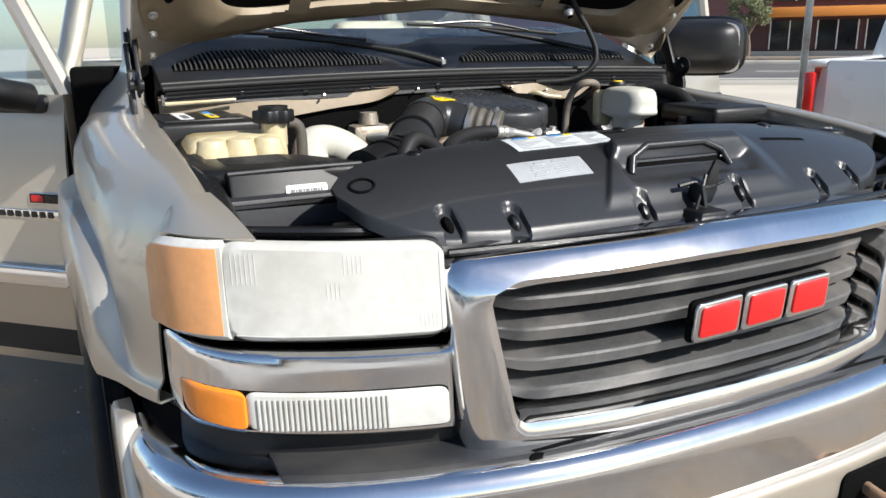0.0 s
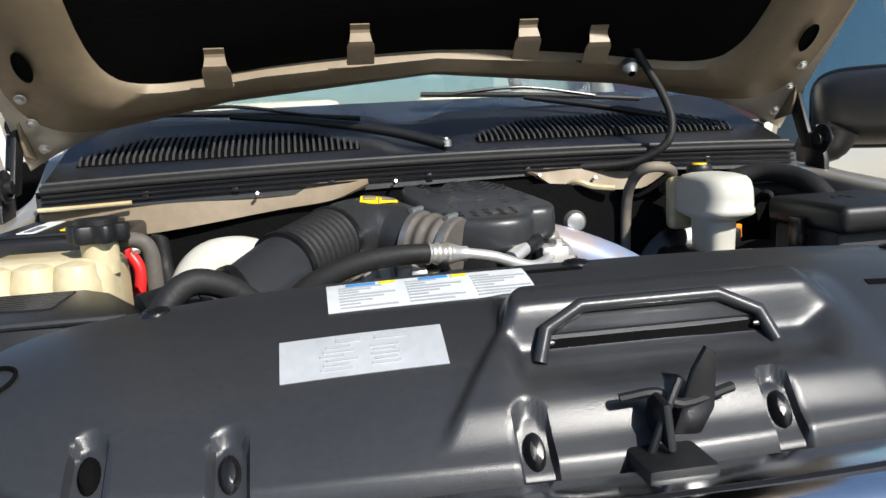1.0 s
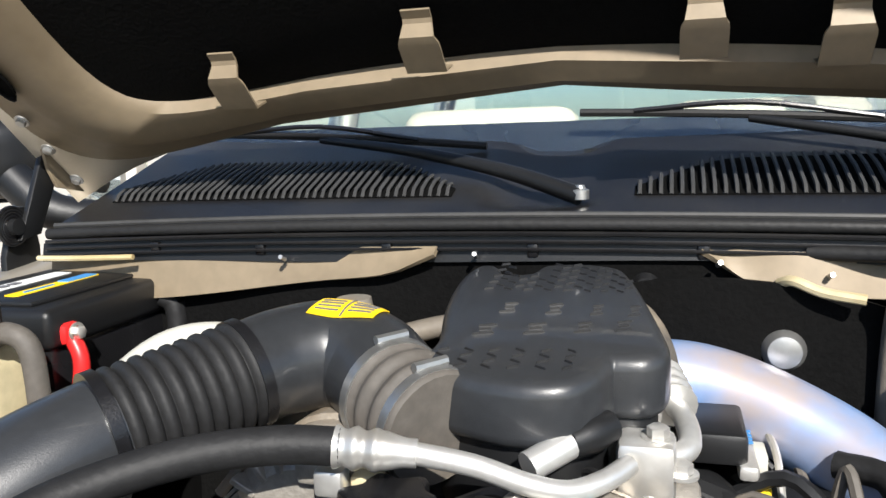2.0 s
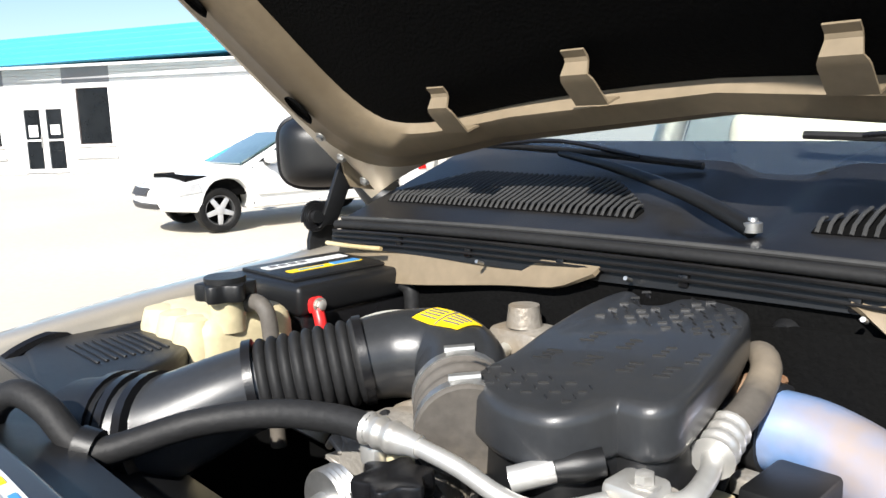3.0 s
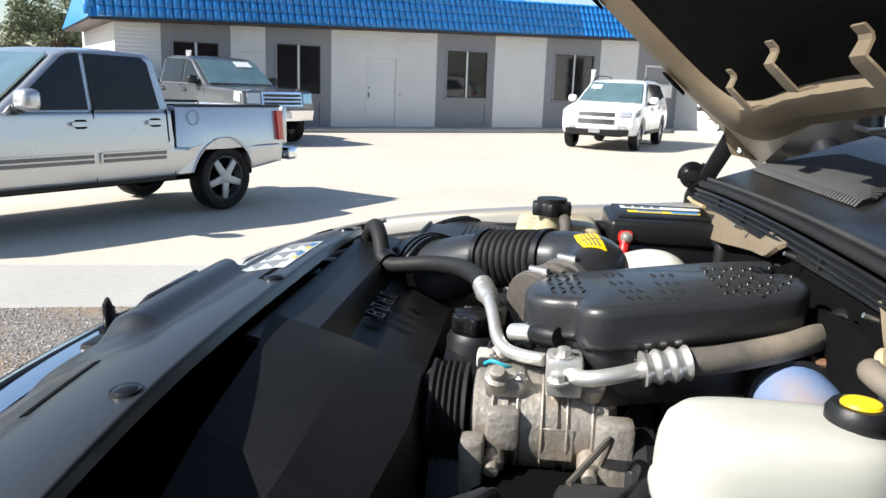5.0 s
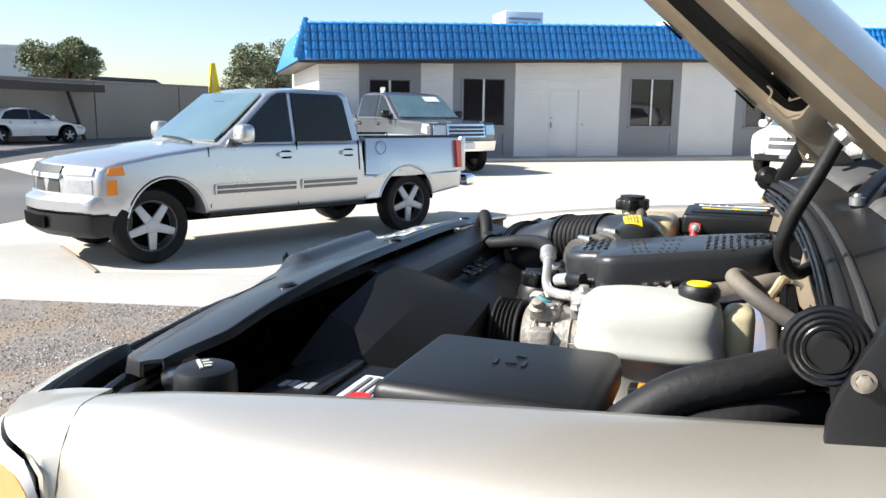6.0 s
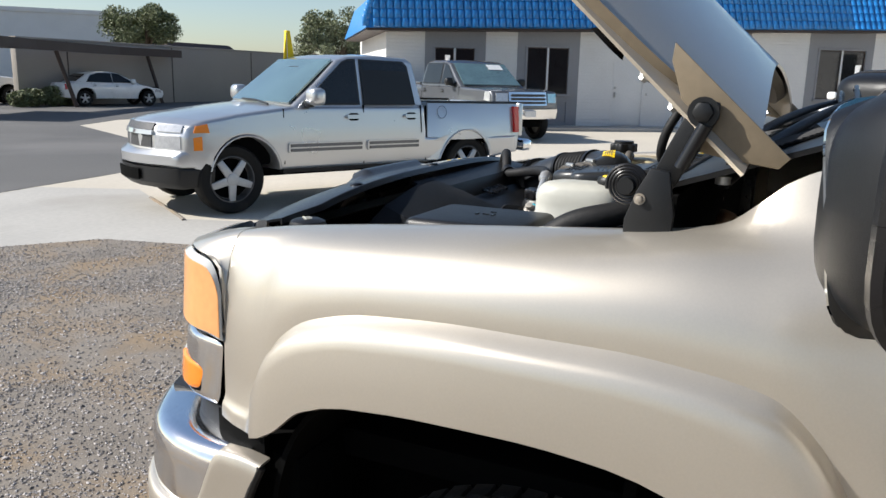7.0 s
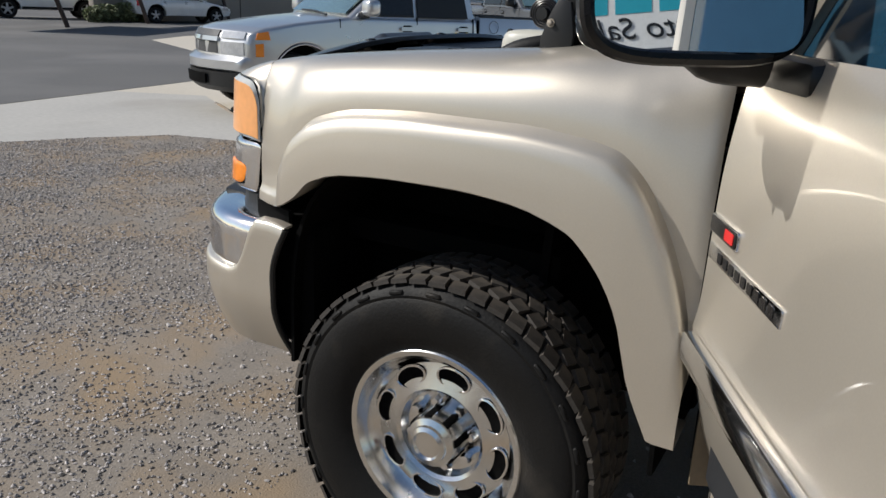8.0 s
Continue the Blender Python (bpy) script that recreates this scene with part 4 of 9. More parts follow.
def big_wheel(parent, x, y, z, side, detail):
    m = wheel_at(x, y, z, side)
    rim = part("wheel", lathe([(0.13, -0.06), (0.17, -0.05), (0.192, 0.02), (0.196, 0.075), (0.205, 0.092), (0.218, 0.100), (0.220, 0.106), (0.215, 0.111), (0.203, 0.108), (0.192, 0.088), (0.183, 0.068),
                              (0.170, 0.060), (0.145, 0.066), (0.112, 0.076), (0.104, 0.070), (0.098, 0.045), (0.06, 0.04), (0, 0.04)], 64, m=m), ALLOY, parent, "polished eight-hole alloy wheel")
    part("tyre", lathe([(0.205, -0.10), (0.26, -0.125), (0.32, -0.132), (0.355, -0.124), (0.372, -0.105), (0.376, -0.05), (0.377, 0.0), (0.376, 0.05), (0.372, 0.100), (0.358, 0.120), (0.345, 0.126), (0.338, 0.124),
                        (0.330, 0.129), (0.30, 0.132), (0.265, 0.128), (0.235, 0.118), (0.214, 0.104)], 72, m=m), TYRE, rim, "knobbly all-terrain tyre")
    hub = part("hub", lathe([(0.062, 0.04), (0.062, 0.10), (0.058, 0.112), (0.045, 0.118), (0.043, 0.125), (0.034, 0.130), (0.030, 0.124), (0, 0.125)], 40, m=m), ALLOY, rim, "bright hub cover")
    for k in range(8):
        a = 2 * math.pi * k / 8
        lug = m @ Matrix.Rotation(a + 0.2, 4, "Z") @ Matrix.Translation((0.078, 0, 0.042))
        part("lug_nut", lathe([(0.013, 0), (0.013, 0.022), (0.010, 0.03), (0, 0.032)], 6, m=lug), CHROME, rim)
        slot = m @ Matrix.Rotation(a + 0.2 + math.pi / 8, 4, "Z") @ Matrix.Translation((0.146, 0, 0.066))
        # near-black oval insert coloured as a shaded hole
        part("hand_hole", lathe([(0, 0.001), (0.019, 0.001), (0.021, 0.003), (0.024, -0.004)], 22, m=slot @ Matrix.Rotation(radians(6), 4, "Y") @ Matrix.Diagonal((1.10, 1.85, 1, 1))), DARK, rim)
        part("hole_rim", tube([slot @ Vector((0.0245 * math.cos(t), 0.041 * math.sin(t), 0.0025)) for t in [2 * math.pi * i / 20 for i in range(21)]], 0.0032, 6, 1, smooth=False), CHROME, rim)
        seam = m @ Matrix.Rotation(a + 0.2, 4, "Z")
        part("hub_flute", rbox(0.050, 0.064, -0.010, 0.010, 0.05, 0.108, 0.004), DARK, hub).matrix_local = seam
    if detail:
        n = 50
        for k in range(n):
            a = 2 * math.pi * k / n
            for row, (ax, mesh, off, tw) in enumerate(((0.098, SHOULDER, 0.0, 8), (0.050, INNER, 0.5, -22), (0.006, INNER, 0.0, 22), (-0.038, INNER, 0.5, -22), (-0.090, SHOULDER, 0.0, -8))):
                ob = new("tread_block", mesh)
                ob.parent = rim
                ob.matrix_local = m @ Matrix.Rotation(a + 2 * math.pi * off / n, 4, "Z") @ Matrix.Translation((0.374 if row not in (0, 4) else 0.370, 0, ax)) @ Matrix.Rotation(radians(tw), 4, "X") @ Matrix.Rotation(radians(0), 4, "Y") @ Matrix.Rotation(radians(90), 4, "X")
        for k in range(24):
            a = 2 * math.pi * k / 24
            part("sidewall_lug", moved(rbox(0.346, 0.356, -0.018, 0.018, 0.118, 0.128, 0.003, 1), m @ Matrix.Rotation(a, 4, "Z")), TYRE, rim)
    else:
        for row, z0 in enumerate((-0.08, 0.0, 0.08)):
            part("tread_band", lathe([(0.374, z0 - 0.02), (0.386, z0 - 0.018), (0.386, z0 + 0.018), (0.374, z0 + 0.02)], 60, m=m), TYRE, rim)
    return rim


big_wheel(truck, 0.85, HUB_Y, HUB_Z, 1, True)
big_wheel(truck, 0.85, HUB_Y, HUB_Z, -1, False)
for s in (1, -1):
    big_wheel(truck, 0.85, 4.95, HUB_Z, s, False)

# ---- cowl, windshield, wipers, hinges, doors' mirrors, cab and bed ----
cowl_front = lambda x: 1.492 - 0.024 * (abs(x) / 0.74) ** 2
glass_base = lambda x: 1.735 + 0.06 * (abs(x) / 0.74) ** 2


def cowl_point(u, v):
    x = lerp(-0.74, 0.74, u)
    y = lerp(cowl_front(x), glass_base(x) + 0.03, v)
    z = 1.311 + 0.34 * (y - cowl_front(x)) - 0.012 * (abs(x) / 0.74) ** 2
    dip = 0.016 * math.exp(-((x + 0.03) / 0.07) ** 4) * smoothstep(0.08, 0.3, v)
    return Vector((x, y, z - dip))


cowl = part("cowl_panel", sheet(cowl_point, 90, 24, 0.008), COWL, truck, "dusty black plastic cowl panel with vents")
for x0, x1 in ((-0.70, -0.155), (0.088, 0.66)):
    n = 44

    def vent_back(x):
        return lerp(0.30, 0.66, smoothstep(0.0, 0.16, min(abs(x - x0), abs(x - x1)) + 0.02) ** 0.7)
    for i in range(n):
        x = lerp(x0, x1, (i + 0.5) / n)
        u = (x + 0.74) / 1.48
        pa = cowl_point(u, 0.25) + Vector((0, 0, 0.0015))
        pb = cowl_point(u, 0.28) + Vector((0, 0, 0.009))
        pc = cowl_point(u, vent_back(x)) + Vector((0, 0, 0.006))
        part("vent_slat", tube([pa, pb, lerp(pb, pc, 0.5) + Vector((0, 0, 0.003)), pc], 0.0028, 6, 1, smooth=False), SLAT, cowl)
    part("vent_well", sheet(lambda u, v: cowl_point((lerp(x0, x1, u) + 0.74) / 1.48, lerp(0.25, vent_back(lerp(x0, x1, u)), v)) + Vector((0, 0, 0.002)), 40, 4, 0.002), DARK, cowl)
part("weather_strip", tube([(x, cowl_front(x) - 0.004, 1.306 - 0.012 * (abs(x) / 0.74) ** 2) for x in [lerp(-0.74, 0.74, i / 14) for i in range(15)]], 0.008, 10, 3), RUBBER, truck, "black hood seal")
part("seal_channel", tube([(x, cowl_front(x) + 0.010, 1.3165 - 0.012 * (abs(x) / 0.74) ** 2) for x in [lerp(-0.74, 0.74, i / 14) for i in range(15)]], 0.004, 8, 3), SLAT, truck)
for dy_, dz_, r_ in ((-0.016, 1.296, 0.003), (-0.018, 1.286, 0.0022), (-0.020, 1.277, 0.0022)):
    part("cowl_ridge", tube([(x, cowl_front(x) + dy_, dz_ - 0.012 * (abs(x) / 0.74) ** 2) for x in [lerp(-0.735, 0.735, i / 14) for i in range(15)]], r_, 6, 2), COWL, truck)
part("cowl_face", sheet(lambda u, v: Vector((lerp(-0.745, 0.745, u), cowl_front(lerp(-0.745, 0.745, u)) - 0.004 - 0.006 * v, lerp(1.292, 1.262 + 0.004 * math.cos(9 * u), v) - 0.012 * (abs(lerp(-0.745, 0.745, u)) / 0.74) ** 2)), 40, 4, 0.006), BLACK, truck, "black cowl face with clips")
for x in (-0.56, -0.40, -0.22, -0.03, 0.17, 0.36, 0.55):
    part("seal_clip", rbox(x - 0.007, x + 0.007, cowl_front(x) - 0.018, cowl_front(x) - 0.006, 1.266, 1.284, 0.003), BLACK_SHINY, cowl)
part("hood_release_rod", tube([(-0.74, 1.44, 1.262), (-0.66, 1.435, 1.264), (-0.58, 1.44, 1.266)], 0.004, 8, 2), YELLOWED, truck)

# windshield and wipers


def glass_point(u, v):
    x = lerp(-0.74, 0.74, u) * lerp(1.0, 0.86, v)
    y0 = glass_base(x)
    return Vector((x, y0 + 0.74 * v - 0.03 * math.sin(math.pi * v), 1.372 + 0.50 * v + 0.05 * math.sin(math.pi * v)))


ws = part("windshield", sheet(glass_point, 24, 12, 0.005), GLASS, truck, "raked windshield")
ws.visible_shadow = False
part("frit_band", sheet(lambda u, v: glass_point(u, lerp(-0.02, 0.10, v)) - Vector((0, -0.004, 0.008)), 24, 3, 0.002), BLACK_SHINY, ws)
part("dashboard", rbox(-0.72, 0.72, 1.82, 2.20, 1.12, 1.405, 0.05, 3), TAN, truck, "tan dashboard")
part("dash_paper", join(bmesh.new(), prism(rounded(-0.15, 0.15, -0.11, 0.11, 0.004), 0, 0.002, "z"), pose(0.16, 1.99, 1.412, -2, 0, 12)), PAPER, truck, "white paper on the dashboard")


def wiper(px, py, pz, tx, ty, tz, side):
    arm = part("wiper_arm", tube([(px, py, pz), lerp(Vector((px, py, pz)), Vector((tx, ty, tz)), 0.25) + Vector((0, 0, 0.012)), lerp(Vector((px, py, pz)), Vector((tx, ty, tz)), 0.62) + Vector((0, 0, 0.012)), (tx, ty, tz)], lambda t: lerp(0.013, 0.006, t), 10, 6), BLACK, truck, "black wiper arm")
    part("pivot_cap", lathe([(0.012, -0.004), (0.012, 0.008), (0.007, 0.010), (0.006, 0.014), (0, 0.015)], 16, m=Matrix.Translation((px, py, pz))), STEEL, arm)
    d = Vector((tx - px, ty - py, tz - pz)).normalized()
    d2 = Vector((math.copysign(1, tx - px), 0.02, 0.06)).normalized()
    c = Vector((tx, ty, tz))
    blade = [c + d2 * s + Vector((0, 0, 0.005 - 0.06 * s * s)) for s in (-0.28, -0.14, 0, 0.12, 0.24)]
    part("wiper_blade", tube(blade, 0.006, 8, 3), RUBBER, arm)
    part("blade_bridge", tube([c + d2 * -0.17 + Vector((0, -0.004, 0.006)), c + Vector((0, -0.004, 0.022)), c + d2 * 0.16 + Vector((0, -0.004, 0.006))], 0.004, 8, 4), BLACK_SHINY, arm)


wiper(0.02, 1.553, 1.335, -0.42, 1.73, 1.415, -1)
wiper(0.70, 1.56, 1.31, 0.24, 1.74, 1.428, 1)
part("washer_hose", tube([(0.28, 1.475, 1.276), (0.38, 1.445, 1.282), (0.44, 1.425, 1.315), (0.456, 1.432, 1.36), (0.45, 1.456, 1.41), (0.43, 1.478, 1.46), (0.405, 1.485, 1.505), (0.385, 1.475, 1.545)], 0.0085, 10, 6), RUBBER, truck, "thin black washer hose to the hood")
part("hose_grommet", lathe([(0, 0), (0.016, 0), (0.018, 0.016), (0.008, 0.03)], 14, m=frame_of_hood(0.39, 0.20, hood_crown(0.39, 0.2) - 0.055)), STEEL, truck)

# hood hinges with spiral springs
for side in (1, -1):
    X = 0.806 * side
    hinge = part("hood_hinge", prism([(1.440, 1.20), (1.505, 1.20), (1.510, 1.27), (1.500, 1.330), (1.474, 1.334), (1.456, 1.300), (1.442, 1.26)], X - 0.006, X + 0.006, "x", 0.002), BLACK, truck, "black hood hinge with spiral spring")
    spiral = []
    for i in range(110):
        a = 2 * math.pi * i / 24
        r = 0.010 + 0.0044 * a / (2 * math.pi)
        spiral.append((X - 0.014 * side, 1.446 - 0.006 * side + r * math.cos(a), 1.306 + r * math.sin(a)))
    part("spring", tube(spiral, 0.0030, 8, 1, smooth=False), BLACK_SHINY, hinge, "coiled steel spring")
    part("spring_drum", lathe([(0, 0), (0.012, 0), (0.012, 0.03), (0, 0.03)], 16, m=Matrix.Translation((X - 0.026 * side, 1.446 - 0.006 * side, 1.306)) @ Matrix.Rotation(radians(90 * side), 4, "Y")), BLACK, hinge)
    part("hinge_arm", prism([(1.455, 1.285), (1.495, 1.29), (1.555, 1.405), (1.555, 1.425), (1.535, 1.430), (1.515, 1.415)], X - 0.02 * side - 0.005, X - 0.02 * side + 0.005, "x", 0.002), BLACK, hinge)
    part("gas_link", tube([(X - 0.006 * side, 1.512, 1.335), (X - 0.006 * side, 1.540, 1.395)], 0.010, 10, 1), BLACK_SHINY, hinge)
    bracket = [hood_at(0, s_, w_) for s_, w_ in ((0.0, 0.03), (0.05, -0.005), (0.09, -0.03), (0.12, -0.02), (0.15, 0.0), (0.205, 0.03), (0.22, 0.05), (0.0, 0.05))]
    part("hinge_bracket", prism([(p.y, p.z) for p in bracket], X - 0.03 * side - 0.003, X - 0.03 * side + 0.003, "x", 0.001), GOLD_SHADED, hinge, "tan hinge bracket on the hood")
    p = hood_at(X - 0.03 * side, 0.20, -0.03)
    bolt(hinge, (X - 0.012 * side, 1.535, 1.412), (side, 0, 0), 0.014, 0.012, BLACK)
    bolt(hinge, (X + 0.006 * side, 1.462, 1.290), (side, 0, 0), 0.0055, 0.007, DUSTY_METAL)
    for s_ in (0.09, 0.16, 0.22):
        bolt(hinge, hood_at(X - 0.06 * side, s_, hood_crown(0.71, s_) - 0.052), -HN, 0.007, 0.008, STEEL)

# door mirrors
for side, (cx, cy, cz), ang in ((1, (1.215, 1.822, 1.362), 46.0), (-1, (-1.30, 1.875, 1.405), 52.0)):
    a = radians(ang)
    out, nrm = Vector((math.cos(a) * side, -math.sin(a), 0)), Vector((math.sin(a) * side, math.cos(a), 0))
    C = Vector((cx, cy, cz))
    hw, hh = (0.157, 0.099) if side > 0 else (0.155, 0.098)

    def shell(u, v):
        t, w = 2 * math.pi * u, v
        p = 0.5
        ex, ez = math.copysign(abs(math.cos(t)) ** p, math.cos(t)), math.copysign(abs(math.sin(t)) ** p, math.sin(t))
        k = math.cos(w * math.pi / 2) ** 0.55
        return C + out * (hw * ex * k) + Vector((0, 0, hh * ez * k)) - nrm * (0.125 * math.sin(w * math.pi / 2) - 0.02)
    mh = part("door_mirror", sheet(shell, 40, 14), BLACK, truck, "large black door mirror", sharp=60)
    rimpts = [C + out * (hw * math.copysign(abs(math.cos(t)) ** 0.5, math.cos(t))) + Vector((0, 0, hh * math.copysign(abs(math.sin(t)) ** 0.5, math.sin(t)))) + nrm * 0.02 for t in [2 * math.pi * i / 48 for i in range(49)]]
    part("mirror_rim", tube(rimpts, 0.010, 8, 1, smooth=False), BLACK_SHINY, mh)
    gl = bmesh.new()
    gl.faces.new([gl.verts.new(C + out * x * (hw / 0.145) + Vector((0, 0, z * hh / 0.090)) - nrm * (0.016 if side > 0 else -0.008)) for x, z in quad_round([(-0.135, -0.082), (0.140, -0.082), (0.135, 0.082), (-0.130, 0.082)], 0.035)])
    aim = nrm.rotation_difference(Vector((0.840, 0.485, 0.242))).to_matrix().to_4x4() if side > 0 else Matrix.Rotation(radians(-8.0), 4, "Z")
    moved(gl, Matrix.Translation(C) @ aim @ Matrix.Translation(-C))
    bmesh.ops.solidify(gl, geom=gl.faces[:], thickness=0.003)
    part("mirror_glass", gl, MIRROR, mh, "mirror glass")
    dm = door_matrix(side)
    foot = dm @ Vector((0.0, 0.16, 1.28))
    part("mirror_arm", tube([C - out * 0.06 - nrm * 0.09 - Vector((0, 0, 0.05)), lerp(C, foot, 0.55) - nrm * 0.08 - Vector((0, 0, 0.05)), foot - nrm * 0.05 - Vector((0, 0, 0.02))], 0.04, 14, 5), BLACK, mh)
    part("mirror_sail", moved(sided(rbox(-0.055, 0.004, 0.05, 0.24, 1.215, 1.268, 0.02), side), dm), BLACK, mh)

# door badges and handle
for side in (1, -1):
    body, dm, sx = doors[side]
    bd = part("door_badge", join(bmesh.new(), prism(rounded(0.006, 0.130, 0.978, 1.004, 0.005), 0.018, 0.023, "x", 0.001), dm @ sx), BLACK_SHINY, body, "small black and red door badge")
    part("badge_edge", join(bmesh.new(), prism(rounded(0.003, 0.133, 0.975, 1.007, 0.006), 0.006, 0.021, "x", 0.001), dm @ sx), CHROME, bd)
    part("badge_mark", join(bmesh.new(), prism(rounded(0.082, 0.122, 0.982, 1.000, 0.003), 0.022, 0.0245, "x"), dm @ sx), RED_PAINT, bd)
    bd = part("door_badge", join(bmesh.new(), prism(rounded(0.006, 0.325, 0.931, 0.958, 0.004), 0.006, 0.020, "x", 0.001), dm @ sx), CHROME, body, "chrome model badge strip")
    for i in range(9):
        part("badge_mark", join(bmesh.new(), prism(rounded(0.058 + 0.028 * i, 0.077 + 0.028 * i, 0.936, 0.953, 0.003), 0.019, 0.0215, "x"), dm @ sx), BLACK_SHINY, bd)
    part("door_handle", moved(sided(rbox(0.0, 0.035, 0.78, 0.93, 1.10, 1.15, 0.012, 3), side), dm), BLACK, body, "black door handle")
    part("door_edge", join(bmesh.new(), sheet(lambda u, v: (lerp(-0.10, -0.01, v), -0.006, lerp(0.48, 1.27, u)), 6, 2, 0.006), dm @ sx), GOLD_SHADED, body)
    # pillar coloured near-black so the door gap reads as shaded
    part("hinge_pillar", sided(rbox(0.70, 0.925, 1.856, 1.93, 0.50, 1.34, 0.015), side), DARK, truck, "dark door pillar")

# cab shell and bed (plain where the walk never looks)
for s in (1, -1):
    part("roof_pillar", sided(tube([(0.765, 1.80, 1.33), (0.72, 2.10, 1.62), (0.655, 2.44, 1.885)], 0.035, 10, 4), s), GOLD, truck, "gold windshield pillar")
    part("rear_side", sided(sheet(lambda u, v: Vector((0.955 - 0.04 * max(0, v - 0.6) - 0.02 * (1 - v) ** 2, lerp(2.85, 4.02, u), lerp(0.46, 1.29, v))), 6, 10, 0.01), s), GOLD, truck, "gold rear cab side")
    part("rear_window", sided(sheet(lambda u, v: Vector((lerp(0.90, 0.74, v), lerp(2.95, 3.95, u), lerp(1.30, 1.82, v))), 4, 4, 0.005), s), GLASS, truck, "rear side window").visible_shadow = False
    part("cab_pillar", sided(tube([(0.925, 2.88, 1.28), (0.76, 2.90, 1.84)], 0.045, 10, 1), s), GOLD, truck)
    part("cab_pillar", sided(tube([(0.915, 3.98, 1.28), (0.75, 3.96, 1.84)], 0.05, 10, 1), s), GOLD, truck)
    part("rocker_panel", sided(rbox(0.86, 0.94, 1.90, 4.02, 0.42, 0.56, 0.02), s), GOLD, truck)
    part("bed_side", sided(rbox(0.86, 0.965, 4.07, 6.02, 0.56, 1.33, 0.03), s), GOLD, truck, "gold bed side")
part("roof_panel", sheet(lambda u, v: Vector((lerp(-0.70, 0.70, u), lerp(2.42, 4.02, v), 1.88 + 0.05 * (1 - (2 * u - 1) ** 2) + 0.02 * math.sin(math.pi * v))), 12, 8, 0.02), GOLD, truck, "gold cab roof")
part("cab_back", rbox(-0.86, 0.86, 3.98, 4.04, 0.5, 1.32, 0.02), GOLD, truck)
part("back_window", sheet(lambda u, v: Vector((lerp(-0.70, 0.70, u), 4.0 - 0.05 * v, lerp(1.32, 1.86, v))), 4, 2, 0.005), GLASS, truck, "rear cab window").visible_shadow = False
part("cab_floor", rbox(-0.86, 0.86, 1.86, 4.0, 0.5, 0.56, 0.01), DARK, truck)
for x in (-0.38, 0.38):
    part("seat", rbox(x - 0.26, x + 0.26, 2.75, 2.95, 0.75, 1.48, 0.06, 3), TAN, truck, "tan front seat")
part("bed_floor", rbox(-0.86, 0.86, 4.07, 6.0, 0.74, 0.80, 0.01), DARK, truck)
part("tailgate", rbox(-0.85, 0.85, 5.98, 6.04, 0.62, 1.31, 0.02), GOLD, truck, "gold tailgate")
part("rear_bumper", rbox(-0.9, 0.9, 6.04, 6.18, 0.55, 0.72, 0.03), CHROME, truck)
# liners coloured near-black for the shade inside the wheel arches
for s in (1, -1):
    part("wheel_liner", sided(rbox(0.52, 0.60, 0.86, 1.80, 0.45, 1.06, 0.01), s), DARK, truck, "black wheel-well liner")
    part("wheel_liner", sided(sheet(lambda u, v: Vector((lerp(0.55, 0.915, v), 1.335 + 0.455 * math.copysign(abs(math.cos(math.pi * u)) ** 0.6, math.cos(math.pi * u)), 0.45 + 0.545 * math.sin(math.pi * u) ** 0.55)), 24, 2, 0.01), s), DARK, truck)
# added blocks that darken the open gap behind each bumper end
for s in (1, -1):
    part("bumper_filler", sided(rbox(0.70, 0.885, 0.79, 0.93, 0.48, 0.80, 0.02), s), DARK, truck, "near-black block added to darken the gap behind the bumper end")
# near-black floor, radiator and chassis blocks hold the deep shade under the engine
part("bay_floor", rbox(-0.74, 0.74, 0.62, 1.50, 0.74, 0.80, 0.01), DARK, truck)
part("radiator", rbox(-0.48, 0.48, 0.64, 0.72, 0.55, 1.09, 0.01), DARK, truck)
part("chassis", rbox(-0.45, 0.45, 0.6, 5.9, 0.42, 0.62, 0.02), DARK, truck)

# ---- under the hood ----
# radiator cover
cover_front = curve([(-0.592, 0.668), (-0.56, 0.605), (-0.48, 0.548), (-0.3, 0.520), (0.0, 0.512), (0.3, 0.522), (0.48, 0.552), (0.6, 0.62), (0.66, 0.70)])
cover_back = curve([(-0.592, 0.690), (-0.55, 0.742), (-0.5, 0.766), (-0.3, 0.776), (0.0, 0.778), (0.4, 0.776), (0.56, 0.775), (0.66, 0.73)])


CUPS = ((-0.446, 0.580), (-0.337, 0.562), (-0.094, 0.545), (0.128, 0.552), (0.335, 0.562), (0.446, 0.58))


def cup_dent(x, y, cx, cy):
    """A round-backed hollow, open towards the grille."""
    d = math.hypot(x - cx, max(0.0, y - cy) * 0.9)
    return 0.013 * (1 - smoothstep(0.0125, 0.0160, d))


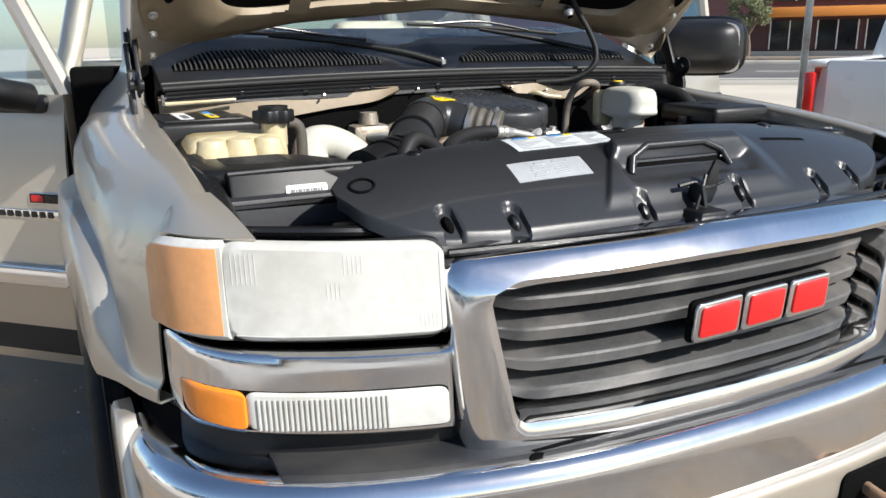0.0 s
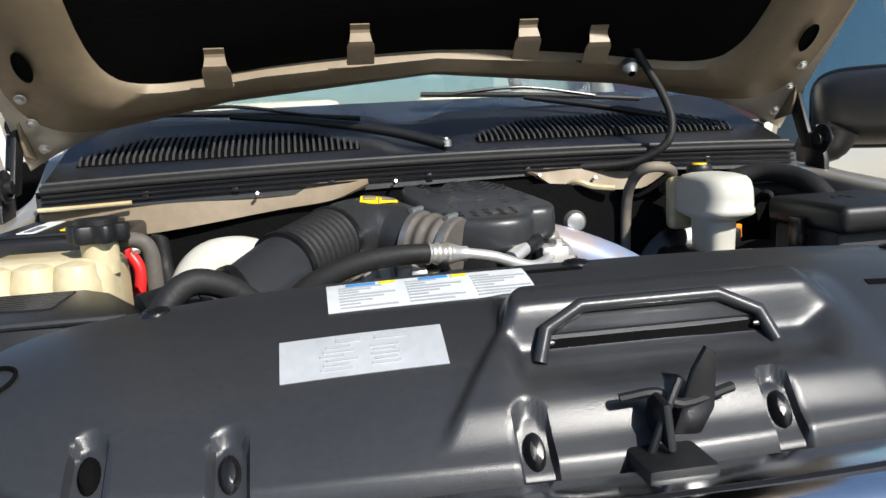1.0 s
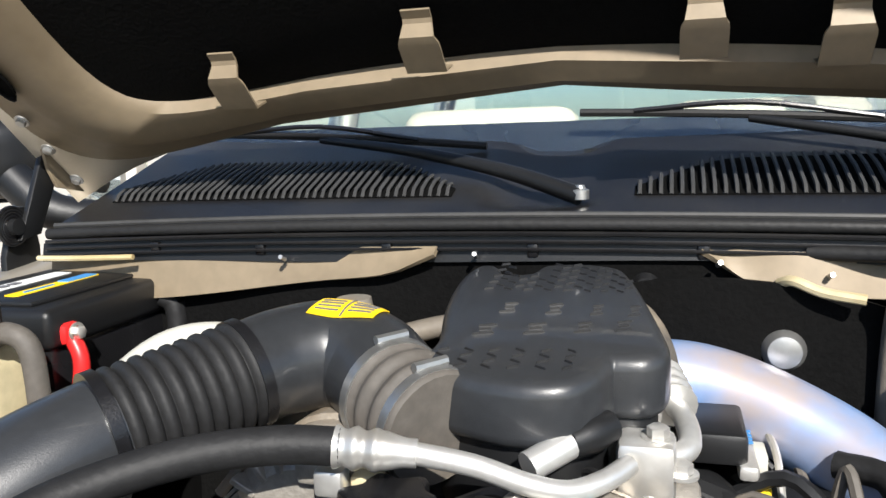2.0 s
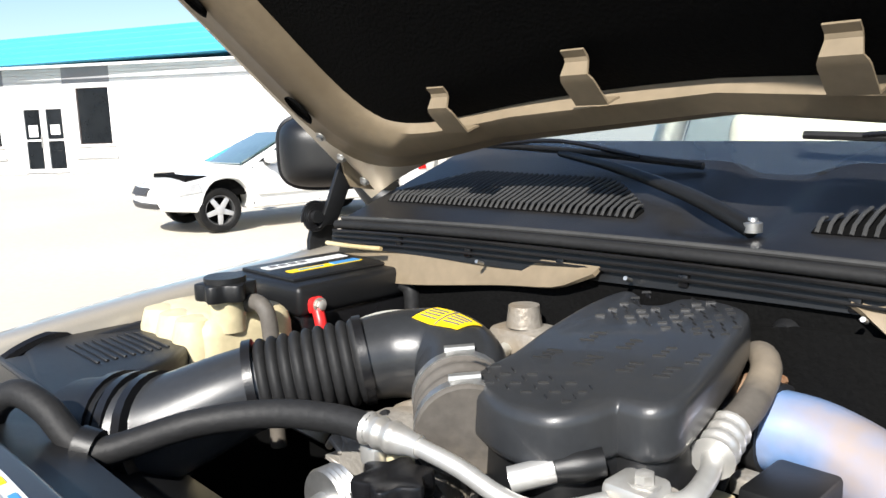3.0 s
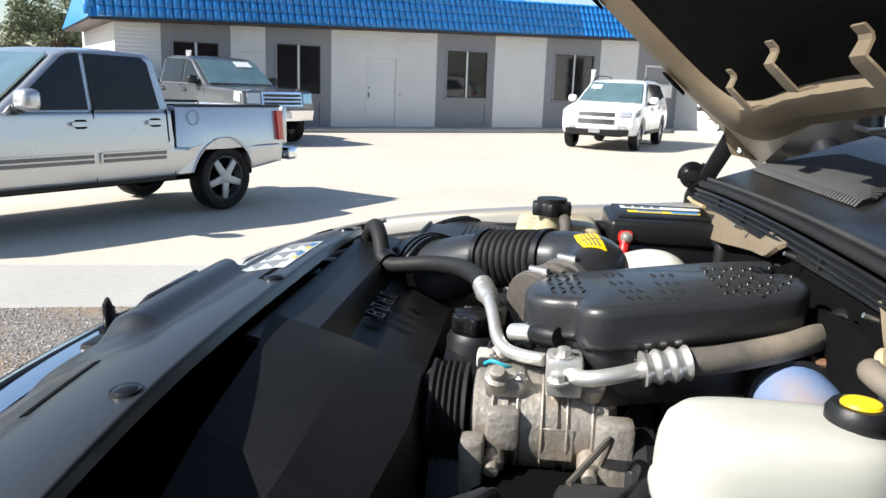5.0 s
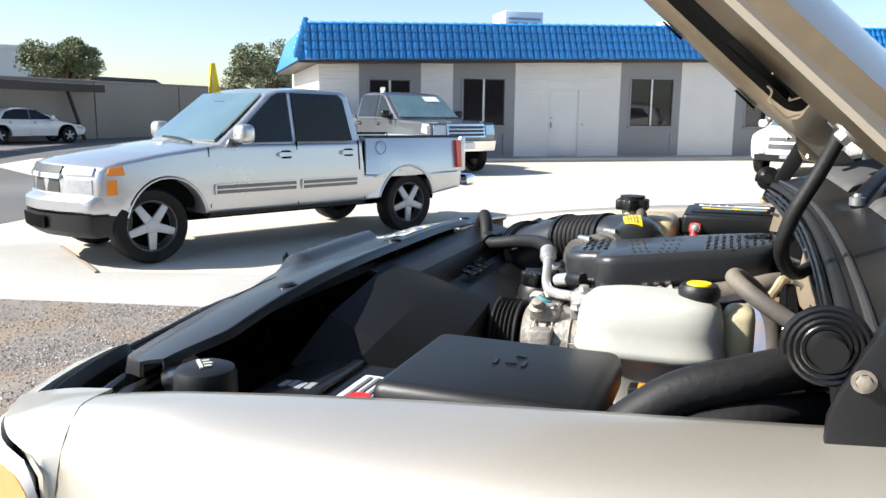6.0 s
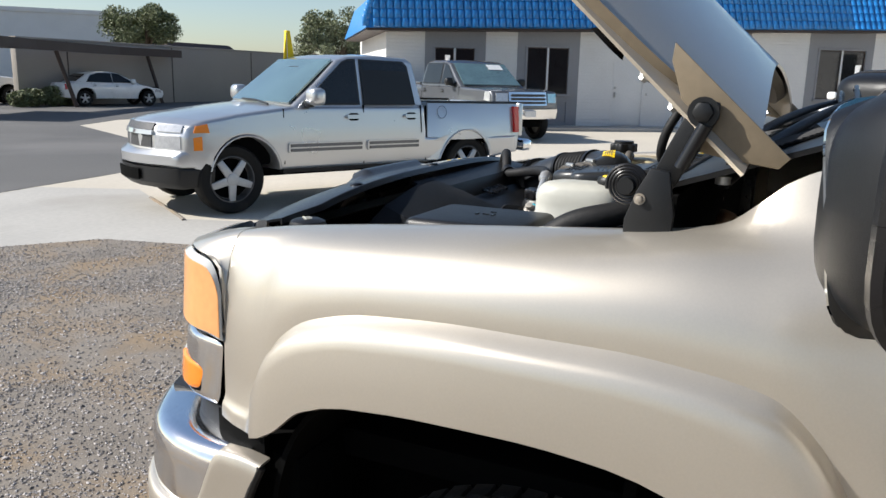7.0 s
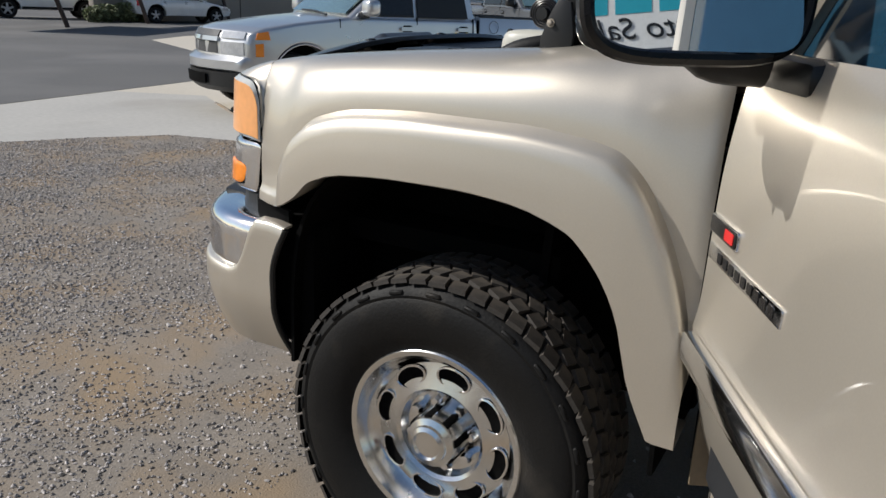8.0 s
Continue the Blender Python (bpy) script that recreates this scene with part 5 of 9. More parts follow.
def cover_z(x, y):
    v = (y - 0.512) / (0.778 - 0.512)
    v = max(0.0, min(1.0, v))
    z = 1.098 + 0.124 * (1 - (1 - v) ** 2) - 0.050 * abs(x / 0.66) ** 3.0
    left = -0.174 + 0.75 * (y - 0.542)
    inside = smoothstep(left, left + 0.016, x) * (1 - smoothstep(0.225, 0.275, x))
    hood_ = smoothstep(0.618, 0.634, y) * (1 - smoothstep(0.645, 0.700, y)) * (1 - smoothstep(0.205, 0.24, x)) * smoothstep(-0.10, -0.08, x)
    ramp = smoothstep(0.535, 0.56, y) * (1 - smoothstep(0.66, 0.70, y))
    dent = max(cup_dent(x, y, cx, cy) for cx, cy in CUPS)
    return z + 0.010 * inside * ramp + 0.018 * hood_ - 0.016 * inside * smoothstep(0.56, 0.60, y) * (1 - smoothstep(0.615, 0.630, y)) * (1 - smoothstep(0.19, 0.23, x)) * smoothstep(-0.10, -0.08, x) - dent


def cover_point(u, v):
    x = lerp(-0.590, 0.655, u)
    y = lerp(cover_front(x), cover_back(x), v)
    z = cover_z(x, y)
    if v < 0.04:
        z -= 0.02 * (0.04 - v) / 0.04
    if v > 0.97:
        z -= 0.012 * (v - 0.97) / 0.03
    return Vector((x, y, z))


rcover = part("radiator_cover", sheet(cover_point, 360, 110, 0.005), COVER, truck, "satin black plastic radiator cover")


def on_cover(x, y, lift=0.0):
    return Vector((x, y, cover_z(x, y) + lift))


def cover_frame(x, y, lift=0.0012):
    return frame_of(on_cover(x, y, lift), on_cover(x + 0.02, y) - on_cover(x - 0.02, y), on_cover(x, y + 0.02) - on_cover(x, y - 0.02))


# handle opening: dark well, raised arch over it
hm = frame_of((-0.068, 0.616, 1.161), (1, 0.0, 0.0), (0, 0.42, 0.90)) @ Matrix.Diagonal((1, 0.50, 1, 1))
well = bmesh.new()
join(well, prism([(0.004, -0.004), (0.226, -0.004), (0.216, 0.052), (0.014, 0.052)], -0.03, 0.0035, "z", 0.002), hm)
part("handle_well", well, DARK, rcover, "dark handle opening")
grip = bmesh.new()
join(grip, prism([(0.016, 0.046), (0.214, 0.046), (0.204, 0.066), (0.170, 0.086), (0.055, 0.086), (0.028, 0.062)], -0.01, 0.0075, "z", 0.003), hm)
part("grip", grip, COVER, rcover, "recessed finger grip")
arch_pts = [(0.0, -0.004), (0.010, 0.055), (0.046, 0.094), (0.180, 0.094), (0.219, 0.055), (0.230, -0.004)]
part("handle", tube([hm @ Vector((x, y, 0.010)) for x, y in arch_pts], 0.0068, 10, 1, smooth=False), COVER, rcover, "moulded pull handle")
part("handle_lip", tube([hm @ Vector((x, y, 0.003)) for x, y in ((-0.003, -0.004), (0.115, -0.006), (0.233, -0.004))], 0.0045, 8, 3), COVER, rcover)
for px in (0.012, 0.216):
    part("grip_bolt", lathe([(0, 0.007), (0.005, 0.006), (0.006, 0.0)], 12, m=hm @ Matrix.Translation((px, 0.03, 0.004))), BLACK_SHINY, rcover)
# retainer pins in the hollows along the front edge
for x, y in CUPS:
    m = cover_frame(x, y, 0.001)
    part("pin", lathe([(0, 0.010), (0.006, 0.009), (0.0095, 0.004), (0.0105, -0.006)], 16, m=m @ Matrix.Translation((0, -0.010, 0)) @ Matrix.Diagonal((0.9, 1.7, 1, 1))), BLACK_SHINY if x != CUPS[0][0] else DARK, rcover)
part("cover_port", lathe([(0, -0.004), (0.017, -0.003), (0.019, 0.002), (0.022, 0.0)], 24, m=cover_frame(-0.546, 0.672, 0.002)), DARK, rcover, "round dark port")
for x, y in ((0.02, 0.757), (-0.42, 0.75), (0.40, 0.75)):
    part("cover_clip", lathe([(0, 0.003), (0.009, 0.002), (0.012, 0.0), (0.014, 0.0005), (0.015, -0.002)], 20, m=cover_frame(x, y, 0.002)), BLACK_SHINY, rcover)

# stickers that follow the cover's curve
def cover_piece(x, y, w, h, lift=0.0014, thick=0.0008, skew=0.0):
    return sheet(lambda u, v: on_cover(x + w * u + skew * v, y + h * v, lift), max(2, int(w / 0.012)), max(2, int(h / 0.008)), thick)


def cover_bars(parent, material, rows, lift=0.0024, name="print_line"):
    bm = bmesh.new()
    for x, y, w, h in rows:
        join(bm, cover_piece(x, y, w, h, lift))
    ob = part(name, bm, material, parent)
    ob["kind"] = "stuff"
    return ob


lab = part("caution_label", cover_piece(-0.296, 0.607, 0.147, 0.046), SILVER_LABEL, rcover, "silver foil caution label")
X, Y = -0.296, 0.607
cover_bars(lab, FADED_PRINT, [(X + 0.050, Y + 0.036, 0.022, 0.004), (X + 0.085, Y + 0.036, 0.03, 0.004)] + [(X + 0.035 + 0.003 * (i % 3), Y + 0.006 + 0.0048 * i, 0.028 - 0.006 * (i % 2), 0.0022) for i in range(6)]
           + [(X + 0.080 + 0.003 * (i % 2), Y + 0.008 + 0.0048 * i, 0.026 - 0.006 * (i % 2), 0.0022) for i in range(5)])
lab = part("emission_label", cover_piece(-0.250, 0.688, 0.207, 0.064), PAPER_GREY, rcover, "faded white emission label with fine print")
X, Y = -0.250, 0.688
cover_bars(lab, FADED_PRINT, [(X + 0.012 + 0.068 * c, Y + 0.004 + 0.0064 * r, 0.056 - 0.012 * ((r * 3 + c) % 4), 0.0022) for r in range(8) for c in range(3)])
cover_bars(lab, BLUE_PRINT, [(X + 0.020 + 0.075 * i, Y + 0.054, 0.030, 0.006) for i in range(2)])
cover_bars(lab, YELLOW, [(X + 0.054 + 0.075 * i, Y + 0.054, 0.016, 0.006) for i in range(2)])
# near-black strips on the surface, coloured as shaded slots
for x0, x1, y in ((0.30, 0.42, 0.66), (-0.05, 0.02, 0.735)):
    cover_bars(rcover, DARK, [(x0, y, x1 - x0, 0.008)], 0.0012, "cover_slot")

# hood latch at the middle
latch = part("hood_latch", rbox(-0.022, 0.038, 0.478, 0.530, 1.085, 1.112, 0.006), BLACK, truck, "black hood latch with safety lever")
part("lever", prism([(0.022, 1.115), (0.040, 1.168), (0.052, 1.188), (0.062, 1.180), (0.060, 1.135), (0.046, 1.11)], 0.530, 0.538, "y", 0.003), BLACK_SHINY, latch)
part("lever", prism([(0.50, 1.115), (0.51, 1.150), (0.54, 1.155), (0.548, 1.12)], 0.004, 0.012, "x", 0.003), BLACK_SHINY, latch)
part("hook", tube([(-0.020, 0.540, 1.148), (0.01, 0.535, 1.152), (0.03, 0.53, 1.142), (0.080, 0.54, 1.148)], 0.0045, 8, 4), BLACK, latch)
part("rod", tube([(-0.01, 0.51, 1.10), (0.008, 0.515, 1.14), (0.025, 0.525, 1.165)], 0.0035, 8, 3), BLACK, latch)
# trim between the cover and the grille
part("splash_tray", rbox(-0.76, -0.47, 0.66, 0.86, 1.055, 1.085, 0.01), BLACK, truck, "black splash tray behind the lamp")
part("upper_tie_bar", sheet(lambda u, v: Vector((lerp(-0.50, 0.50, u), lerp(lamp_y(abs(lerp(-0.5, 0.5, u))) + 0.015, 0.535, v), 1.094 - 0.012 * math.sin(math.pi * v) + 0.005 * v)), 40, 6, 0.02), BLACK, truck, "black tie bar behind the grille")
part("tie_bar_rib", tube([(-0.48, 0.50, 1.098), (-0.2, 0.462, 1.10), (0, 0.455, 1.10), (0.2, 0.462, 1.10), (0.48, 0.50, 1.098)], 0.006, 8, 5), BLACK_SHINY, truck)
for s in (1, -1):
    part("lamp_housing", sided(rbox(0.50, 0.70, 0.60, 0.66, 1.00, 1.095, 0.01), s), BLACK, truck)
    part("lamp_rail", sided(tube([(0.50, 0.615, 1.11), (0.62, 0.635, 1.118), (0.75, 0.69, 1.122)], 0.008, 8, 4), s), BLACK_SHINY, truck)
    part("lamp_rail", sided(tube([(0.50, 0.64, 1.10), (0.62, 0.66, 1.105), (0.74, 0.71, 1.108)], 0.007, 8, 4), s), BLACK, truck)
    part("apron", sided(sheet(lambda u, v: Vector((0.755 - 0.03 * v, lerp(0.66, 1.56, u), lerp(crest_z(lerp(0.66, 1.5, u)) - 0.04, 1.0, v))), 14, 4, 0.01), s), BLACK if s > 0 else GOLD_SHADED, truck, "inner fender")
    part("apron_rail", sided(tube([(0.742, 0.68, 1.105), (0.735, 0.95, 1.155), (0.732, 1.2, 1.18), (0.73, 1.45, 1.20)], 0.018, 10, 4), s), BLACK, truck)

# fan shroud behind the radiator, two levels
shroud = part("fan_shroud", sheet(lambda u, v: Vector((lerp(-0.50, 0.18, u), lerp(0.778, 0.905, v), 1.195 - 0.03 * v - 0.24 * max(0, v - 0.55) / 0.45 + 0.0)), 10, 12, 0.008), BLACK, truck, "black fan shroud with raised lettering")
part("shroud_step", prism([(0.79, 1.15), (0.90, 1.13), (0.965, 1.095), (0.965, 0.86), (0.86, 0.86), (0.82, 1.0)], -0.46, 0.10, "x", 0.008), BLACK, shroud)
bars(shroud, BLACK_SHINY, frame_of((-0.20, 0.862, 1.147), (0.94, 0.0, 0.0), (0, 1, -0.25)), [(0.036 * i + dx, dy, w, h) for i in range(4) for dx, dy, w, h in ((0, 0, 0.003, 0.030), (0.014, 0.004 * (i % 3), 0.003, 0.026), (0, 0.026, 0.018, 0.003), (0.0, 0.012 * (i % 2), 0.018, 0.003))], "raised_letter", 0.004)["kind"] = "stuff"
duct = bmesh.new()
rows = [[(0.10, 0.78, 1.198), (0.20, 0.80, 1.19), (0.36, 0.80, 1.16), (0.46, 0.79, 1.11)],
        [(0.10, 0.88, 1.172), (0.22, 0.90, 1.165), (0.37, 0.885, 1.13), (0.46, 0.85, 1.08)],
        [(0.09, 0.975, 1.135), (0.22, 0.98, 1.12), (0.36, 0.955, 1.085), (0.45, 0.90, 1.05)],
        [(0.09, 0.985, 0.86), (0.22, 0.99, 0.86), (0.36, 0.965, 0.86), (0.45, 0.91, 0.86)]]
VV = [[duct.verts.new(p) for p in r] for r in rows]
for a, b in zip(VV, VV[1:]):
    for j in range(3):
        duct.faces.new((a[j], a[j + 1], b[j + 1], b[j]))
bmesh.ops.solidify(duct, geom=duct.faces[:], thickness=0.008)
part("shroud_duct", duct, GREY_PLASTIC, shroud, "angular grey duct", sharp=15)
part("fan_ring", lathe([(0.25, 0.0), (0.262, 0.0), (0.262, 0.05), (0.25, 0.05)], 40, m=Matrix.Translation((-0.08, 0.99, 0.86)) @ Matrix.Rotation(radians(-90), 4, "X")), BLACK, shroud)

# washer filler and second battery beside the driver's lamp
filler = part("washer_filler", lathe([(0, 1.180), (0.024, 1.180), (0.033, 1.176), (0.036, 1.168), (0.036, 1.146), (0.031, 1.14)], 28, m=Matrix.Translation((0.680, 0.812, 0))), BLACK, truck, "black washer filler cap with pale symbol")
bars(filler, MILKY, frame_of((0.680, 0.812, 1.1805), (0.7, 0.7, 0), (-0.7, 0.7, 0)), [(-0.016, -0.008, 0.032, 0.004), (-0.012, -0.002, 0.005, 0.008), (-0.002, -0.002, 0.005, 0.010), (0.008, -0.002, 0.005, 0.008)], "symbol", 0.001)
part("filler_neck", tube([(0.680, 0.812, 1.145), (0.684, 0.822, 1.08), (0.69, 0.84, 0.95)], 0.026, 14, 3), YELLOWED, filler)
bat2 = part("battery", rbox(0.42, 0.63, 0.80, 1.02, 0.90, 1.112, 0.008), BLACK, truck, "second black battery low beside the fuse box")
m = frame_of((0.47, 0.915, 1.1125), (1, 0, 0), (0, 1, 0))
l2 = part("battery_label", plate(m, 0.12, 0.06), PAPER, bat2, "white label")
bars(l2, PRINT, m, [(0.01, 0.01 + 0.012 * i, 0.09 - 0.02 * (i % 2), 0.005) for i in range(4)], thick=0.0016)
part("label_dot", lathe([(0, 0.0025), (0.016, 0.0025), (0.016, 0)], 20, m=m @ Matrix.Translation((0.085, 0.030, 0.0012))), RED_PAINT, l2, "round red sticker")
bars(l2, YELLOW, m, [(0.125, 0.0, 0.03, 0.05)], thick=0.0014)
bars(bat2, SILVER_LABEL, frame_of((0.55, 0.815, 1.1125), (0, 1, 0), (-1, 0, 0)), [(0.01 + 0.012 * i, 0.004 * (i % 2), 0.009, 0.022) for i in range(6)])
part("battery_lid_rib", rbox(0.43, 0.62, 0.878, 0.895, 1.107, 1.120, 0.003), BLACK_SHINY, bat2)
part("grommet", lathe([(0.012, 0), (0.026, 0.0), (0.03, 0.012), (0.026, 0.024), (0.012, 0.024)], 20, m=Matrix.Translation((0.60, 0.725, 1.13)) @ Matrix.Rotation(radians(90), 4, "X")), STEEL, truck)

# fuse box by the driver's fender
fuse = part("fuse_box", rbox(0.562, 0.755, 1.056, 1.270, 1.17, 1.217, 0.014, 3), BLACK, truck, "black plastic fuse box with a moulded lid")
part("fuse_tray", rbox(0.575, 0.745, 1.085, 1.265, 1.02, 1.172, 0.01), GREY_PLASTIC, fuse)
bars(fuse, BLACK_SHINY, frame_of((0.66, 1.15, 1.2172), (0, 1, 0), (-1, 0, 0)), [(0.0, 0.0, 0.004, 0.014), (0.012, 0.006, 0.012, 0.003), (0.03, 0.0, 0.004, 0.014), (0.018, 0.03, 0.01, 0.004)], "raised_mark", 0.001)
part("fuse_latch", rbox(0.548, 0.566, 1.15, 1.18, 1.13, 1.19, 0.004), BLACK_SHINY, fuse)
part("fuse_harness", tube([(0.62, 1.28, 1.08), (0.62, 1.34, 1.10), (0.58, 1.42, 1.08), (0.50, 1.46, 1.0)], 0.02, 10, 4), RUBBER, fuse)


# brake fluid tank: milky, long, domed, with a black yellow-topped cap
def tank_ring(k, z, bm, cx=0.467, cy=1.287, hx=0.052, hy=0.087, p=0.62):
    return [bm.verts.new((cx + hx * k * math.copysign(abs(math.cos(a)) ** p, math.cos(a)), cy + hy * k * math.copysign(abs(math.sin(a)) ** p, math.sin(a)), z)) for a in [2 * math.pi * i / 36 for i in range(36)]]


bm = bmesh.new()
rings = [tank_ring(k, z, bm) for k, z in ((0.50, 1.06), (0.56, 1.178), (0.93, 1.190), (1.0, 1.195), (1.0, 1.202), (0.972, 1.205), (0.968, 1.224), (0.95, 1.238), (0.90, 1.251), (0.80, 1.259), (0.55, 1.2635), (0.3, 1.265))]
for a, b in zip(rings, rings[1:]):
    for i in range(36):
        bm.faces.new((a[i], a[(i + 1) % 36], b[(i + 1) % 36], b[i]))
bm.faces.new(rings[-1])
bm.faces.new(rings[0][::-1])
tank = part("brake_fluid_tank", bm, MILKY, truck, "milky white brake fluid tank", sharp=60)
cp = part("tank_cap", lathe([(0.018, 1.258), (0.022, 1.260), (0.0235, 1.264), (0.0235, 1.272), (0.020, 1.277), (0, 1.277)], 28, m=Matrix.Translation((0.467, 1.340, 0))), BLACK, tank, "black cap with yellow disc")
part("cap_disc", lathe([(0, 1.2790), (0.013, 1.2790), (0.015, 1.276)], 24, m=Matrix.Translation((0.467, 1.340, 0))), YELLOW, cp)
part("tank_bracket", rbox(0.42, 0.50, 1.20, 1.38, 0.95, 1.12, 0.01), BLACK, tank)
part("rear_chamber", rbox(0.425, 0.475, 1.368, 1.403, 1.15, 1.252, 0.012, 3), YELLOWED, tank)
part("level_sensor", rbox(0.485, 0.515, 1.27, 1.305, 1.13, 1.16, 0.004), BLACK, tank)
part("sensor_clip", rbox(0.51, 0.522, 1.282, 1.294, 1.140, 1.166, 0.002), AMBER, tank, "orange clip")
part("master_cylinder", tube([(0.50, 1.2, 1.0), (0.50, 1.48, 1.02)], 0.045, 16, 1), DUSTY_METAL, truck)
part("brake_booster", lathe([(0, 0.0), (0.09, 0.0), (0.13, 0.03), (0.135, 0.06), (0.12, 0.09)], 32, m=Matrix.Translation((0.50, 1.40, 1.03)) @ Matrix.Rotation(radians(-90), 4, "X")), BLACK_SHINY, truck, "black brake booster drum")

# air filter box on the passenger's side
abox = bmesh.new()
join(abox, prism([(-0.725, 0.905), (-0.79, 0.96), (-0.79, 1.055), (-0.775, 1.078), (-0.57, 1.078), (-0.53, 1.04), (-0.455, 0.90), (-0.475, 0.862), (-0.51, 0.862)], 1.14, 1.180, "z", 0.010, 3))
airbox = part("air_filter_box", abox, BLACK, truck, "black air filter box with a bar-code label")
part("box_base", prism([(-0.74, 0.835), (-0.79, 0.90), (-0.79, 1.08), (-0.57, 1.08), (-0.44, 0.89), (-0.47, 0.835)], 0.92, 1.14, "z", 0.012), GREY_PLASTIC, airbox)
part("box_seam", tube([(-0.79, 0.92, 1.14), (-0.735, 0.84, 1.125), (-0.49, 0.838, 1.125), (-0.455, 0.89, 1.14)], 0.007, 8, 1, smooth=False), BLACK_SHINY, airbox)
for i in range(9):
    part("lid_rib", rbox(-0.70, -0.58, 0.955 + 0.012 * i, 0.960 + 0.012 * i, 1.179, 1.1825, 0.001, 1), BLACK, airbox)
m = frame_of((-0.635, 0.815, 1.118), (1, 0.12, 0), (0, 0.55, 1))
part("label_ramp", prism([(0.842, 1.10), (0.872, 1.178), (0.93, 1.178), (0.93, 1.10)], -0.715, -0.475, "x", 0.006), BLACK, airbox)
part("lid_edge", tube([(-0.715, 0.873, 1.178), (-0.60, 0.871, 1.180), (-0.475, 0.870, 1.180)], 0.0045, 8, 2), GREY_PLASTIC, airbox)
m = frame_of((-0.620, 0.8445, 1.113), (1, 0.0, 0), (0, 0.36, 0.93))
lb = part("barcode_label", plate(m, 0.075, 0.042), PAPER, airbox, "white bar-code label")
bars(lb, PRINT, m, [(0.008 + 0.0045 * i, 0.018, 0.0022 + 0.0012 * (i % 3 == 0), 0.016) for i in range(13)] + [(0.02, 0.008, 0.035, 0.004)], thick=0.0016)
part("box_latch", tube([(-0.775, 1.0, 1.172), (-0.768, 0.95, 1.180), (-0.752, 0.89, 1.165), (-0.735, 0.84, 1.13), (-0.73, 0.825, 1.10)], 0.011, 8, 4), BLACK_SHINY, airbox)
part("intake_snorkel", prism([(-0.74, 0.67), (-0.76, 0.82), (-0.50, 0.83), (-0.48, 0.68)], 1.02, 1.085, "z", 0.02), BLACK, airbox)
part("front_tray", rbox(-0.75, -0.50, 0.655, 0.72, 1.075, 1.098, 0.008), BLACK_SHINY, truck)
part("tray_clip", rbox(-0.59, -0.55, 0.66, 0.70, 1.095, 1.115, 0.004), BLACK, truck)

# intake duct: outlet, cone, bellows, elbow, grey coupling, clamp
part("duct_collar", tube([(-0.455, 0.895, 1.135), (-0.385, 0.925, 1.148)], 0.066, 28, 1), BLACK, airbox)
for k in range(3):
    c0 = lerp(Vector((-0.405, 0.917, 1.144)), Vector((-0.362, 0.938, 1.152)), k / 2)
    part("collar_ring", tube([c0, c0 + Vector((0.010, 0.005, 0.002))], 0.071 - 0.002 * k, 28, 1), BLACK_SHINY, airbox)
intake = part("intake_duct", tube([(-0.385, 0.925, 1.148), (-0.352, 0.955, 1.160), (-0.320, 1.000, 1.182), (-0.296, 1.040, 1.198)], lambda t: lerp(0.066, 0.046, t ** 0.7), 28, 6), COVER, truck, "black plastic intake duct with bellows")
BEL_A, BEL_B = Vector((-0.298, 1.036, 1.197)), Vector((-0.236, 1.128, 1.214))
part("bellows", tube([lerp(BEL_A, BEL_B, k / 180) for k in range(181)],
                     lambda t: 0.0435 + 0.0065 * abs(math.sin(math.pi * 8.5 * t)) ** 0.6, 28, 1, smooth=False), RUBBER, intake, "ribbed rubber bellows")
bdir = (BEL_B - BEL_A).normalized()
for c0 in (BEL_A - bdir * 0.012, BEL_B):
    part("duct_band", tube([c0, c0 + bdir * 0.010], 0.0515, 28, 1), BLACK_SHINY, intake)
ELBOW_PTS = [(-0.237, 1.127, 1.214), (-0.214, 1.168, 1.217), (-0.178, 1.198, 1.217), (-0.140, 1.194, 1.210), (-0.110, 1.168, 1.200), (-0.092, 1.148, 1.195)]
part("elbow", tube(ELBOW_PTS, lambda t: 0.0465 + 0.006 * math.sin(math.pi * t), 28, 6), COVER, intake, "smooth black intake elbow")
CPL_A, CPL_B = Vector((-0.104, 1.158, 1.198)), Vector((-0.045, 1.108, 1.186))
part("coupling", tube([lerp(CPL_A, CPL_B, k / 60) for k in range(61)], lambda t: 0.0485 + 0.0022 * math.sin(2 * math.pi * 3.5 * t), 28, 1, smooth=False), RUBBER_GREY, intake, "weathered grey rubber coupling")
for f in (0.06, 0.86):
    c = lerp(CPL_A, CPL_B, f)
    d = (CPL_B - CPL_A).normalized()
    cl = part("hose_clamp", tube([c - d * 0.005, c + d * 0.005], 0.0512, 30, 1), STEEL, intake, "steel hose clamp")
    part("clamp_screw", tube([c + Vector((-0.010, -0.012, 0.051)), c + Vector((0.010, 0.012, 0.052))], 0.0045, 8, 1), STEEL, cl)
ELBOW = smooth_path(ELBOW_PTS, 8)


def on_elbow(x, y, lift):
    best = 0.0
    for i, p in enumerate(ELBOW):
        r = 0.0465 + 0.006 * math.sin(math.pi * i / (len(ELBOW) - 1))
        d2 = (x - p.x) ** 2 + (y - p.y) ** 2
        if d2 < r * r:
            best = max(best, p.z + math.sqrt(r * r - d2))
    return Vector((x, y, max(best, 1.225) + lift))


def label_bit(u0, u1, v0, v1, lift):
    return sheet(lambda u, v: on_elbow(-0.186 + 0.060 * lerp(u0, u1, u) + 0.004 * lerp(v0, v1, v), 1.166 + 0.012 * lerp(u0, u1, u) + 0.034 * lerp(v0, v1, v), lift), 8, 6, 0.001)


